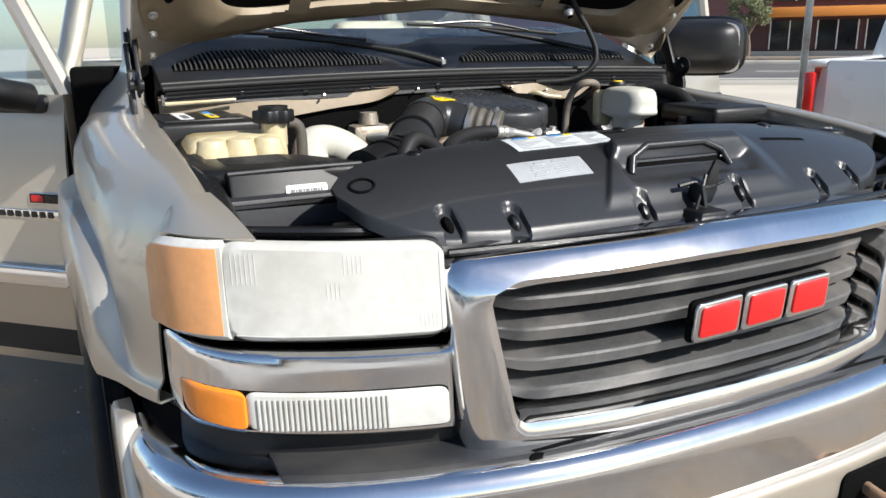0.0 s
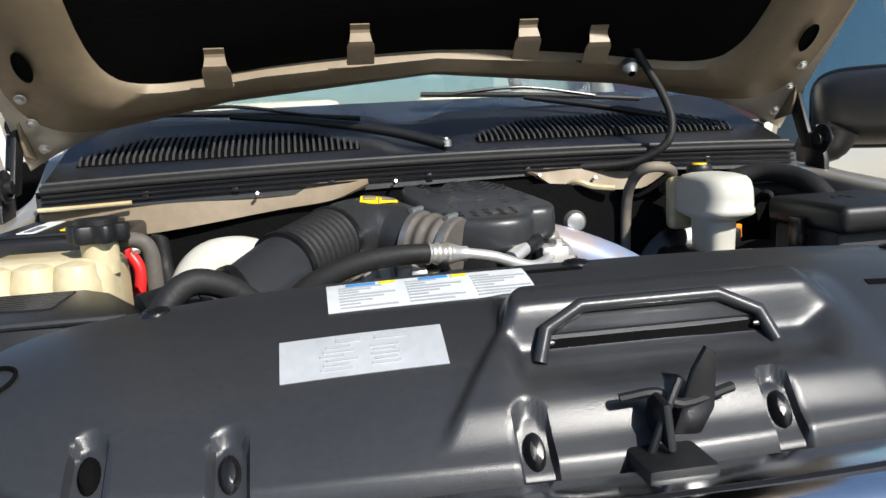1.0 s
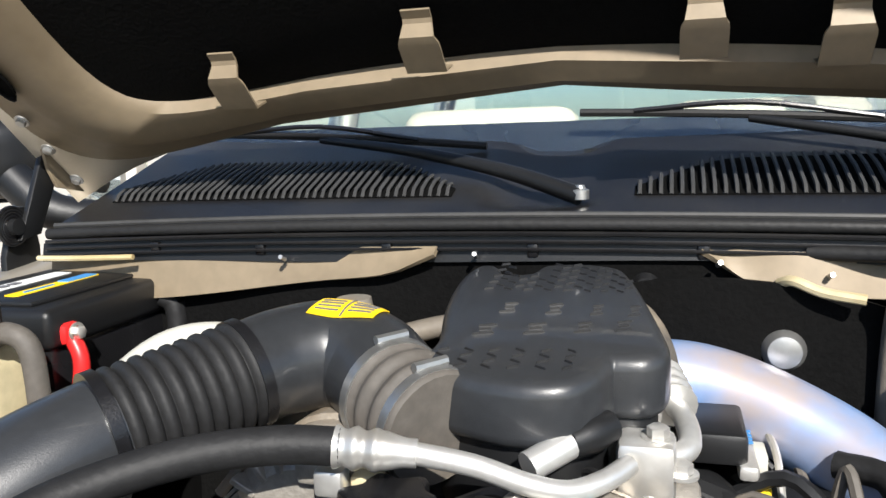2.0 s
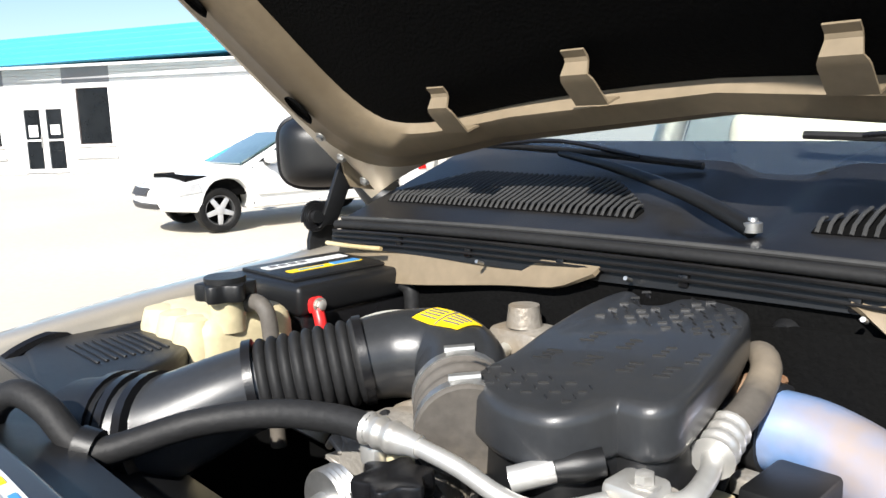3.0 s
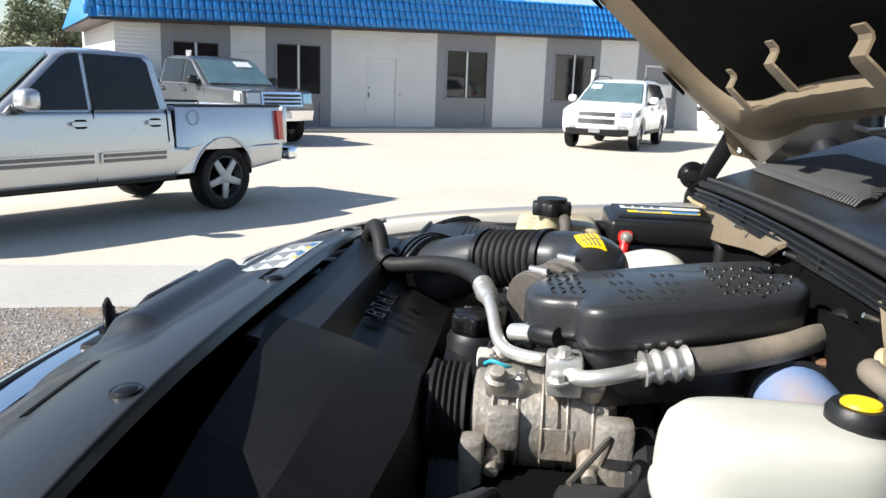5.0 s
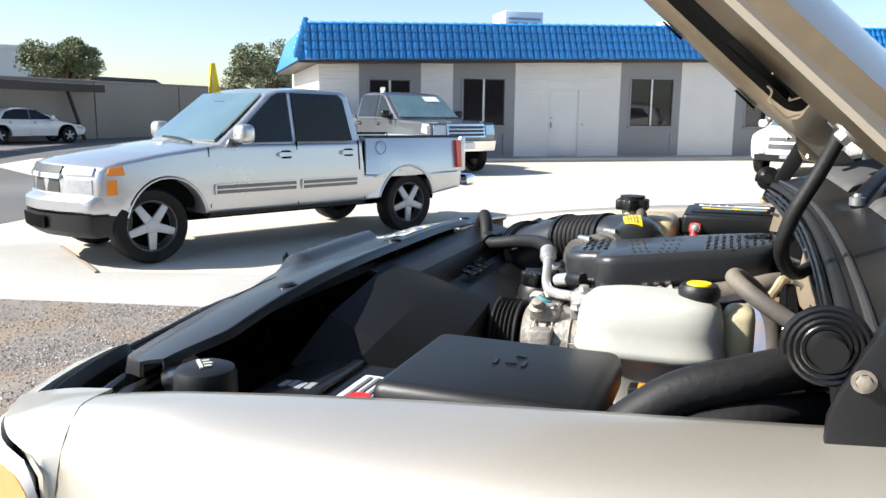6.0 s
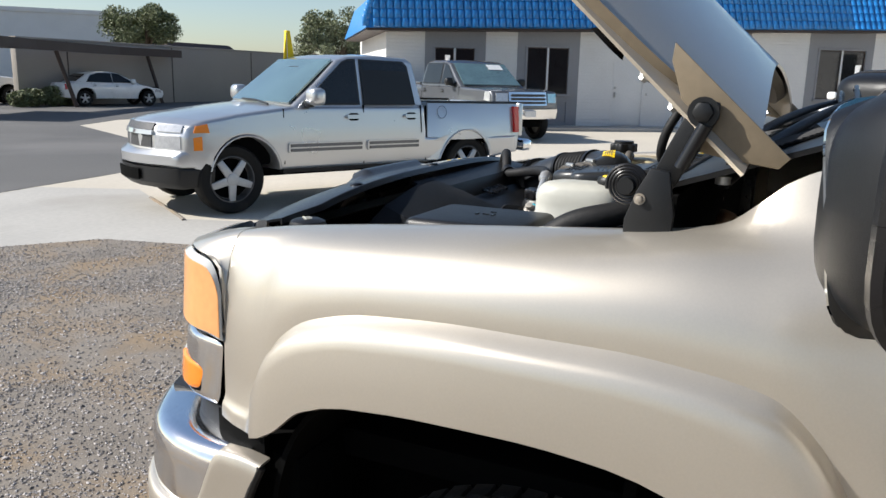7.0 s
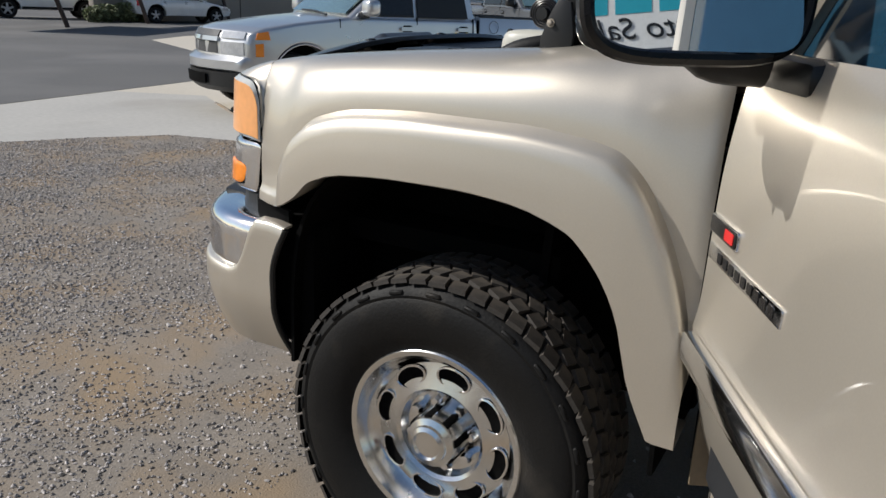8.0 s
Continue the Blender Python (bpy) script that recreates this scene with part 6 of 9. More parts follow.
yl = part("warning_label", label_bit(0, 1, 0, 1, 0.002), YELLOW, intake, "yellow warning label")
bm = label_bit(0.49, 0.515, 0, 1, 0.0032)
for c in range(2):
    for r in range(4):
        join(bm, label_bit(0.07 + 0.5 * c, 0.42 + 0.5 * c, 0.2 + 0.17 * r, 0.25 + 0.17 * r, 0.0032))
part("print_line", bm, PRINT, yl)["kind"] = "stuff"


# engine cover with tread-pattern ribs
CO = [(-0.045, 1.118), (0.010, 1.098), (0.060, 1.105), (0.088, 1.135), (0.098, 1.165), (0.105, 1.168), (0.135, 1.172), (0.155, 1.195), (0.153, 1.235), (0.125, 1.36),
      (0.105, 1.43), (0.085, 1.470), (0.035, 1.488), (-0.010, 1.478), (-0.022, 1.442), (-0.048, 1.438), (-0.062, 1.472), (-0.090, 1.470), (-0.098, 1.40), (-0.088, 1.30), (-0.072, 1.215), (-0.070, 1.15)]
co = [(p.x, p.y) for p in smooth_path([(x, y, 0) for x, y in CO + CO[:1]], 3)[:-1]]


def seat_cover(bm):
    """The cover leans back on the engine, its rear edge higher than its front."""
    for v in bm.verts:
        x, y = v.co.x, v.co.y
        v.co.y = 1.098 + (y - 1.098) * 0.89
        v.co.x = x if x < 0.05 else 0.05 + (x - 0.05) * 0.78
        v.co.z += 0.10 * (v.co.y - 1.24)
    return bm


ecover = part("engine_cover", seat_cover(prism(co, 1.190, 1.246, "z", 0.013, 4)), COVER, truck, "black plastic engine cover with raised tread ribs", sharp=60)
part("cover_skirt", seat_cover(prism([(lerp(0.03, x, 0.90), lerp(1.29, y, 0.93)) for x, y in co], 1.12, 1.191, "z", 0.004)), BLACK, ecover)
tread = bmesh.new()


def rib(x, y, l, w, a):
    tmp = bmesh.new()
    bmesh.ops.create_cube(tmp, size=1)
    for v in tmp.verts:
        if v.co.z > 0:
            v.co.x *= 0.8
            v.co.y *= 0.5
    join(tread, tmp, Matrix.Translation((x, y, 1.2465)) @ Matrix.Rotation(radians(a), 4, "Z") @ Matrix.Diagonal((l * 0.75, w * 0.55, 0.0026, 1)))


for i in range(9):
    for j in range(9):
        x, y = -0.075 + 0.021 * i + 0.010 * (j % 2), 1.365 + 0.0135 * j
        if -0.085 + 0.02 < x < 0.155 - 1.05 * max(0, y - 1.37) and not (-0.04 < x < 0.0 and y > 1.425) and y < 1.475:
            rib(x, y, 0.016, 0.0035, 35 if (i + j) % 2 else -35)
for i in range(6):
    for j in range(4):
        x, y = -0.055 + 0.022 * i, 1.128 + 0.0135 * j + 0.002 * i
        if x < 0.07 and y > 1.112 + 0.2 * max(0, x - 0.05):
            rib(x, y, 0.016, 0.0035, 35 if (i + j) % 2 else -35)
for i in range(4):
    for j, (dy, l) in enumerate(((0, 0.03), (0.012, 0.018), (0.024, 0.026))):
        rib(-0.03 + 0.045 * i, 1.215 + dy + 0.008 * i, l, 0.003, 20)
        rib(-0.02 + 0.045 * i, 1.285 + dy * 1.1, l * 0.8, 0.003, 20)
tagged(part("tread_ribs", seat_cover(tread), COWL, ecover), kind="stuff")
part("oil_cap", lathe([(0.02, 0), (0.026, 0.004), (0.028, 0.02), (0.022, 0.034), (0, 0.036)], 20, m=Matrix.Translation((0.085, 1.225, 1.12)) @ Matrix.Scale(0.8, 4)), RUSTY, truck, "tan oil cap")

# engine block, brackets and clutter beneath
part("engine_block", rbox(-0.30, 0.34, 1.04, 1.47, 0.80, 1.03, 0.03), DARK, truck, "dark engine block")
part("intake_manifold", rbox(-0.22, -0.10, 1.28, 1.46, 1.03, 1.12, 0.03), DUSTY_METAL, truck, "dusty cast intake manifold")
part("valve_cover", rbox(0.16, 0.36, 1.14, 1.46, 0.98, 1.045, 0.025), GREY_PLASTIC, truck)
random.seed(4)
for i in range(26):
    x, y = random.uniform(-0.30, 0.36), random.uniform(1.06, 1.47)
    z = random.uniform(1.02, 1.06)
    s = random.uniform(0.012, 0.035)
    part("bracket", moved(rbox(-s, s, -s * random.uniform(0.4, 1), s, -0.012, 0.02, 0.004, 1), Matrix.Translation((x, y, z)) @ Matrix.Rotation(random.uniform(0, 3), 4, "Z")), random.choice([DUSTY_METAL, GREY_PLASTIC, STEEL, RUSTY, BLACK]), truck)
for i in range(16):
    p = Vector((random.uniform(-0.28, 0.34), random.uniform(1.08, 1.44), 1.06))
    q = p + Vector((random.uniform(-0.15, 0.15), random.uniform(-0.1, 0.12), random.uniform(-0.02, 0.03)))
    part("wire", tube([p, lerp(p, q, 0.4) + Vector((0, 0.02, 0.04)), q], random.choice([0.004, 0.006, 0.008]), 7, 5), random.choice([RUBBER, BLACK, RUBBER_GREY]), truck)

# air-conditioning compressor
CM = Matrix.Translation((0.075, 0.985, 1.075)) @ Matrix.Rotation(radians(-90), 4, "X")
comp = part("compressor", lathe([(0, 0.055), (0.055, 0.055), (0.062, 0.062), (0.062, 0.10), (0.058, 0.104), (0.058, 0.112), (0.064, 0.116), (0.064, 0.16), (0.060, 0.164), (0.060, 0.172), (0.064, 0.176), (0.062, 0.22), (0.045, 0.232), (0, 0.234)], 36, m=CM), DUSTY_METAL, truck, "dusty cast aluminium compressor")
part("pulley", lathe([(0, 0.0), (0.025, 0.0), (0.03, -0.008), (0.05, -0.006), (0.056, 0.0), (0.066, 0.002)] + [(0.066 - 0.005 * (i % 2), 0.006 + 0.004 * i) for i in range(10)] + [(0.066, 0.048), (0.03, 0.05)], 40, m=CM), RUBBER, comp, "black grooved belt pulley")
for a, dz in ((55, 0.085), (125, 0.085), (55, 0.20), (125, 0.20), (-20, 0.2), (-20, 0.085)):
    p = CM @ Vector((0.066 * math.cos(radians(-a)), 0.066 * math.sin(radians(-a)), dz))
    part("lug", lathe([(0.015, -0.02), (0.015, 0.02), (0.009, 0.022), (0.009, 0.032), (0, 0.033)], 10, m=Matrix.Translation(p) @ Matrix.Rotation(radians(90 - a), 4, "Y")), DUSTY_METAL, comp)
for i in range(5):
    part("rib", lathe([(0.0655, 0.0), (0.0672, 0.002), (0.0655, 0.004)], 36, m=CM @ Matrix.Translation((0, 0, 0.08 + 0.03 * i))), DUSTY_METAL, comp)
part("manifold_block", rbox(0.092, 0.138, 1.128, 1.172, 1.128, 1.178, 0.007), ALU_TUBE, comp, "pale hose manifold block")
for p in ((0.124, 1.148, 1.176), (0.142, 1.142, 1.150)):
    bolt(comp, p, (0, 0, 1), 0.009, 0.012, ALU_TUBE)
part("mount", rbox(0.125, 0.16, 1.19, 1.235, 0.93, 1.11, 0.008), DUSTY_METAL, comp)
part("mount", rbox(0.135, 0.17, 1.03, 1.06, 0.93, 1.08, 0.008), DUSTY_METAL, comp)

# hoses
hose = part("suction_hose", tube([(-0.430, 0.785, 1.15), (-0.420, 0.795, 1.20), (-0.392, 0.812, 1.224), (-0.355, 0.828, 1.212), (-0.322, 0.842, 1.182), (-0.298, 0.862, 1.174), (-0.262, 0.935, 1.189), (-0.205, 0.990, 1.199), (-0.145, 1.022, 1.201), (-0.100, 1.036, 1.198)], 0.0145, 16, 7), RUBBER, truck, "thick black air-conditioning hose")
part("crimp", tube([lerp(Vector((-0.104, 1.035, 1.198)), Vector((-0.045, 1.048, 1.192)), k / 30) for k in range(31)], lambda t: 0.0148 - 0.004 * smoothstep(0.55, 0.9, t) + 0.0014 * math.cos(2 * math.pi * 4 * t) * (t < 0.6), 16, 1, smooth=False), ALU_TUBE, hose)
part("hose_tube", tube([(-0.05, 1.047, 1.193), (-0.005, 1.056, 1.183), (0.035, 1.064, 1.168), (0.062, 1.076, 1.160), (0.085, 1.098, 1.160), (0.103, 1.125, 1.163)], 0.0085, 14, 6), ALU_TUBE, hose, "bare aluminium hose tube")
part("hose_clip", tube([(-0.318, 0.844, 1.180), (-0.304, 0.856, 1.175)], 0.020, 14, 1), BLACK, hose)
part("service_port", tube([(0.030, 1.085, 1.172), (0.058, 1.112, 1.182)], 0.012, 14, 1), ALU_TUBE, hose)
part("port_cap", tube([(0.058, 1.112, 1.182), (0.088, 1.142, 1.188)], lambda t: 0.0125 + 0.003 * (0.5 - 0.5 * math.cos(6.28 * 3 * t)), 14, 4), BLACK, hose)
hose = part("discharge_hose", tube([(0.124, 1.285, 1.180), (0.124, 1.33, 1.188), (0.110, 1.40, 1.202), (0.090, 1.440, 1.210), (0.055, 1.475, 1.205), (0.0, 1.485, 1.19)], 0.0165, 16, 7), RUBBER_GREY, truck, "weathered rubber air-conditioning hose")
part("hose_tube", tube([(0.128, 1.150, 1.158), (0.148, 1.175, 1.160), (0.146, 1.215, 1.168), (0.134, 1.245, 1.174)], 0.0098, 14, 6), ALU_TUBE, hose)
part("crimp", tube([lerp(Vector((0.137, 1.238, 1.173)), Vector((0.126, 1.290, 1.181)), k / 30) for k in range(31)], lambda t: 0.019 + 0.0022 * math.cos(2 * math.pi * 3 * t), 16, 1, smooth=False), ALU_TUBE, hose, "ribbed metal crimp")

part("casting_pad", rbox(0.055, 0.125, 1.055, 1.105, 1.118, 1.143, 0.006), DUSTY_METAL, comp)
part("casting_pad", rbox(0.060, 0.120, 1.175, 1.215, 1.110, 1.140, 0.006), DUSTY_METAL, comp)
part("casting_pad", rbox(0.118, 0.148, 1.06, 1.10, 1.06, 1.11, 0.006), DUSTY_METAL, comp)
part("maker_plate", rbox(0.1375, 0.1395, 1.125, 1.165, 1.05, 1.09, 0.0005, 1), DUSTY_METAL, comp)
for p in ((0.062, 1.062, 1.142), (0.118, 1.098, 1.142), (0.066, 1.208, 1.139)):
    bolt(comp, p, (0, 0, 1), 0.006, 0.008, STEEL)
# plugs, leads and small hoses between the compressor and the alternator
plug = part("wiring_plug", rbox(0.030, 0.062, 1.040, 1.062, 1.128, 1.150, 0.004), MILKY, truck, "white wiring plug")
part("plug_collar", rbox(0.062, 0.074, 1.043, 1.059, 1.131, 1.147, 0.003), GREY_PLASTIC, plug)
part("wiring_plug", rbox(0.022, 0.048, 1.068, 1.092, 1.118, 1.138, 0.004), GREY_PLASTIC, truck, "grey wiring plug")
part("wiring_plug", rbox(0.095, 0.120, 1.30, 1.325, 1.078, 1.100, 0.004), YELLOWED, truck, "tan wiring plug")
part("wiring_plug", rbox(0.062, 0.088, 1.335, 1.365, 1.112, 1.135, 0.005), RUSTY, truck, "brown sensor plug")
part("wiring_plug", rbox(0.100, 0.128, 1.345, 1.375, 1.088, 1.108, 0.004), DUSTY_METAL, truck, "dusty metal fitting")
part("wiring_plug", rbox(0.000, 0.028, 1.325, 1.352, 1.075, 1.098, 0.004), DUSTY_METAL, truck, "dusty metal fitting")
for pts, r_, mm in (([(0.07, 1.05, 1.14), (0.085, 1.062, 1.150), (0.088, 1.078, 1.146), (0.074, 1.090, 1.138)], 0.0025, TEAL),
                    ([(0.04, 1.055, 1.145), (0.012, 1.060, 1.152), (-0.01, 1.085, 1.140), (-0.02, 1.12, 1.11)], 0.0045, RUBBER),
                    ([(0.035, 1.085, 1.135), (0.005, 1.092, 1.146), (-0.03, 1.10, 1.130)], 0.0045, RUBBER_GREY),
                    ([(0.06, 1.07, 1.140), (0.080, 1.10, 1.158), (0.066, 1.13, 1.150), (0.03, 1.14, 1.11)], 0.004, RUBBER),
                    ([(0.10, 1.325, 1.09), (0.10, 1.345, 1.112), (0.085, 1.37, 1.10), (0.06, 1.40, 1.06)], 0.004, RUBBER),
                    ([(0.125, 1.36, 1.10), (0.15, 1.385, 1.118), (0.19, 1.392, 1.105), (0.225, 1.372, 1.07)], 0.0055, RUBBER),
                    ([(0.185, 1.395, 1.105), (0.215, 1.385, 1.115), (0.236, 1.35, 1.095), (0.240, 1.30, 1.05)], 0.004, ALU_TUBE),
                    ([(0.20, 1.40, 1.11), (0.24, 1.40, 1.10), (0.262, 1.36, 1.07), (0.27, 1.30, 1.03)], 0.006, RUBBER_GREY),
                    ([(0.015, 1.262, 1.085), (0.06, 1.255, 1.092), (0.114, 1.250, 1.078), (0.197, 1.246, 1.05), (0.26, 1.24, 1.0)], 0.016, RUBBER),
                    ([(0.02, 1.300, 1.085), (0.07, 1.290, 1.092), (0.12, 1.282, 1.080), (0.21, 1.270, 1.05), (0.28, 1.26, 1.0)], 0.019, BLACK),
                    ([(-0.16, 1.10, 1.178), (-0.13, 1.088, 1.165), (-0.09, 1.078, 1.150), (-0.04, 1.075, 1.12)], 0.007, RUBBER),
                    ([(-0.23, 1.075, 1.13), (-0.20, 1.082, 1.165), (-0.175, 1.10, 1.172), (-0.15, 1.115, 1.16)], 0.005, RUBBER_GREY)):
    part("lead", tube(pts, r_, 8, 6), mm, truck)
for k, (x, y, z) in enumerate(((-0.115, 1.05, 1.165), (-0.09, 1.062, 1.158), (-0.135, 1.062, 1.168))):
    part("alternator_lug", rbox(x - 0.012, x + 0.012, y - 0.010, y + 0.010, z - 0.012, z + 0.010, 0.004), (ALU_TUBE, YELLOWED, DUSTY_METAL)[k], truck)

# alternator and power steering tank
ALT = Matrix.Translation((-0.150, 1.035, 1.112)) @ Matrix.Rotation(radians(-90), 4, "X")
alt = part("alternator", lathe([(0, 0.03), (0.05, 0.03), (0.068, 0.045), (0.07, 0.08), (0.066, 0.085), (0.066, 0.10), (0.07, 0.105), (0.068, 0.14), (0.04, 0.155), (0, 0.156)], 32, m=ALT), DUSTY_METAL, truck, "cast aluminium alternator")
for k in range(18):
    a = 2 * math.pi * k / 18
    tmp = rbox(-0.003, 0.003, -0.012, 0.012, -0.012, 0.012, 0.001, 1)
    part("fin", moved(tmp, ALT @ Matrix.Rotation(a, 4, "Z") @ Matrix.Translation((0, 0.060, 0.04))), DUSTY_METAL, alt)
part("pulley", lathe([(0, -0.012), (0.012, -0.012), (0.014, 0.0), (0.034, 0.0)] + [(0.036 - 0.003 * (i % 2), 0.003 + 0.003 * i) for i in range(8)] + [(0.02, 0.03)], 32, m=Matrix.Translation((-0.140, 1.005, 1.118)) @ Matrix.Rotation(radians(-90), 4, "X")), STEEL, alt, "worn steel pulley")
ps = part("power_steering_tank", lathe([(0.0, 1.02), (0.036, 1.02), (0.042, 1.05), (0.042, 1.135), (0.036, 1.145), (0, 1.146)], 24, m=Matrix.Translation((-0.063, 1.030, -0.004))), BLACK, truck, "black power steering tank")
bm = bmesh.new()
knob = [((0.034 + 0.005 * math.cos(6 * a)) * math.cos(a), (0.034 + 0.005 * math.cos(6 * a)) * math.sin(a)) for a in [2 * math.pi * i / 48 for i in range(48)]]
join(bm, prism([(-0.063 + x, 1.030 + y) for x, y in knob], 1.143, 1.168, "z", 0.004))
part("knob", bm, BLACK_SHINY, ps, "fluted black cap")

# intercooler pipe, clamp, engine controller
pipe = part("intercooler_pipe", tube([(0.105, 1.415, 1.140), (0.165, 1.42, 1.135), (0.235, 1.405, 1.115), (0.32, 1.365, 1.075), (0.38, 1.29, 1.02), (0.40, 1.18, 0.96), (0.40, 1.05, 0.90)], 0.0455, 26, 7), PIPE, truck, "polished aluminium intercooler pipe with reflected sky blue in its colour")
part("pipe_boot", tube([(0.045, 1.425, 1.140), (0.108, 1.416, 1.140)], 0.049, 26, 1), RUBBER, pipe)
part("pipe_clamp", tube([(0.094, 1.418, 1.140), (0.120, 1.416, 1.1395)], 0.0515, 28, 1), RUBBER, pipe)
part("pipe_band", tube([(0.080, 1.420, 1.140), (0.092, 1.418, 1.140)], 0.055, 28, 1), RUSTY, pipe, "rusty clamp band")
part("clamp_bolt", tube([(0.105, 1.435, 1.185), (0.12, 1.475, 1.19)], 0.006, 8, 1), RUSTY, pipe)
part("turbo_housing", tube([(-0.02, 1.46, 1.10), (0.03, 1.50, 1.12), (0.09, 1.51, 1.11), (0.14, 1.49, 1.06)], 0.05, 18, 5), RUSTY, truck, "rusty turbo housing")
ecm = part("control_module", rbox(0.140, 0.205, 1.280, 1.372, 1.100, 1.132, 0.006), BLACK, truck, "black control module on a bracket")
part("module_bracket", rbox(0.196, 0.215, 1.275, 1.405, 1.088, 1.104, 0.005), ALU_TUBE, ecm)
part("connector", rbox(0.205, 0.228, 1.325, 1.365, 1.075, 1.095, 0.003), MILKY, ecm)
bars(ecm, BLUE_PRINT, frame_of((0.214, 1.33, 1.1045), (0, 1, 0), (-1, 0, 0)), [(0.01 * i, 0, 0.006, 0.012) for i in range(4)])
part("yellow_clip", rbox(0.215, 0.228, 1.292, 1.302, 1.060, 1.075, 0.002), YELLOW, ecm)
part("control_module", rbox(0.225, 0.32, 1.30, 1.40, 1.035, 1.058, 0.006), BLACK, truck, "flat black fuse relay")
part("module_harness", tube([(0.29, 1.33, 1.09), (0.33, 1.30, 1.09), (0.335, 1.24, 1.06), (0.31, 1.15, 1.03)], 0.014, 10, 5), RUBBER, truck)
for pts, r, mm in (([(0.02, 1.30, 1.06), (0.09, 1.275, 1.075), (0.17, 1.26, 1.06), (0.22, 1.24, 1.0)], 0.014, RUBBER), ([(0.06, 1.33, 1.05), (0.15, 1.31, 1.07), (0.2, 1.25, 1.05), (0.26, 1.15, 1.0)], 0.02, BLACK),
                   ([(0.10, 1.44, 1.08), (0.14, 1.40, 1.10), (0.16, 1.37, 1.085)], 0.014, RUBBER_GREY), ([(0.30, 1.12, 1.02), (0.36, 1.2, 1.05), (0.40, 1.32, 1.08), (0.44, 1.44, 1.1)], 0.016, RUBBER)):
    part("hose", tube(pts, r, 12, 6), mm, truck)

# driver's corner: big heater hoses, tubes over the booster
part("loom_tube", tube([(0.71, 1.22, 1.13), (0.71, 1.275, 1.178), (0.70, 1.33, 1.222), (0.685, 1.385, 1.240), (0.65, 1.435, 1.246), (0.58, 1.470, 1.225)], 0.020, 14, 6), RUBBER, truck, "thick black wiring loom")
part("loom_tube", tube([(0.73, 1.29, 1.14), (0.715, 1.34, 1.185), (0.69, 1.40, 1.205), (0.63, 1.46, 1.20)], 0.020, 14, 6), RUBBER, truck)
part("cable", tube([(0.66, 1.40, 1.10), (0.655, 1.395, 1.19), (0.645, 1.41, 1.205), (0.64, 1.44, 1.18)], 0.006, 8, 6), RUBBER, truck)
part("vacuum_tube", tube([(0.355, 1.435, 1.05), (0.358, 1.430, 1.195), (0.362, 1.410, 1.245), (0.374, 1.384, 1.270), (0.405, 1.378, 1.274), (0.440, 1.400, 1.262), (0.455, 1.44, 1.24), (0.46, 1.48, 1.22)], 0.0105, 12, 6), RUBBER_GREY, truck, "grey-brown vacuum hose")

# coolant tank: three swellings, black cap, side hose
tank2 = part("coolant_tank", join(rbox(-0.745, -0.545, 1.088, 1.245, 0.98, 1.216, 0.030, 3), rbox(-0.80, -0.735, 1.095, 1.225, 0.98, 1.180, 0.024, 3)), YELLOWED, truck, "yellowed plastic coolant tank")
for dx in (-0.70, -0.645, -0.59):
    part("tank_bulge", lathe([(0, 0), (0.028, 0.002), (0.034, 0.02), (0.034, 0.20), (0.026, 0.226), (0, 0.232)], 18, m=Matrix.Translation((dx, 1.100, 0.985))), YELLOWED, tank2)
part("tank_neck", tube([(-0.565, 1.139, 1.19), (-0.565, 1.139, 1.238)], 0.026, 20, 1), YELLOWED, tank2)
cap = bmesh.new()
join(cap, prism([(-0.565 + x * 1.12, 1.139 + y * 1.12) for x, y in knob], 1.236, 1.262, "z", 0.004))
lathe([(0.030, 1.262), (0.030, 1.270), (0.0, 1.270)], 24, bm=cap, m=Matrix.Translation((-0.565, 1.139, 0)))
part("tank_cap", cap, BLACK, tank2, "black fluted cap")
part("overflow_hose", tube([(-0.55, 1.165, 1.225), (-0.525, 1.165, 1.232), (-0.503, 1.168, 1.215), (-0.50, 1.17, 1.15), (-0.50, 1.17, 1.02)], 0.012, 12, 6), RUBBER_GREY, tank2)

# battery behind it
bat = part("battery", rbox(-0.770, -0.570, 1.265, 1.525, 1.05, 1.185, 0.006), BLACK_SHINY, truck, "black battery with red terminal cover and labels")
part("battery_lid", rbox(-0.777, -0.563, 1.258, 1.532, 1.182, 1.232, 0.010, 3), BLACK, bat)
part("lid_step", rbox(-0.765, -0.60, 1.275, 1.485, 1.231, 1.238, 0.003), BLACK, bat)
m = frame_of((-0.70, 1.29, 1.2382), (0, 1, 0), (-1, 0, 0))
bl = part("battery_label", plate(m, 0.17, 0.03), PAPER, bat, "white strip label")
bars(bl, PRINT, m, [(0.01 + 0.02 * i, 0.008, 0.014, 0.012) for i in range(4)], thick=0.0014)
m = frame_of((-0.645, 1.30, 1.2382), (0, 1, 0), (-1, 0, 0))
bl = part("battery_label", plate(m, 0.15, 0.022), YELLOW, bat, "yellow and blue strip label")
bars(bl, BLUE_PRINT, m, [(0.09, 0.002, 0.055, 0.018), (0.02, 0.006, 0.05, 0.004)], thick=0.0014)
rc = part("terminal_cover", rbox(-0.578, -0.555, 1.275, 1.305, 1.185, 1.212, 0.008), RED_PAINT, bat, "red battery terminal cover")
bolt(rc, (-0.553, 1.29, 1.20), (1, 0, 0), 0.008, 0.01, ALU_TUBE)
part("cable", tube([(-0.56, 1.29, 1.195), (-0.545, 1.285, 1.16), (-0.56, 1.28, 1.08)], 0.010, 10, 5), RED_PAINT, bat)
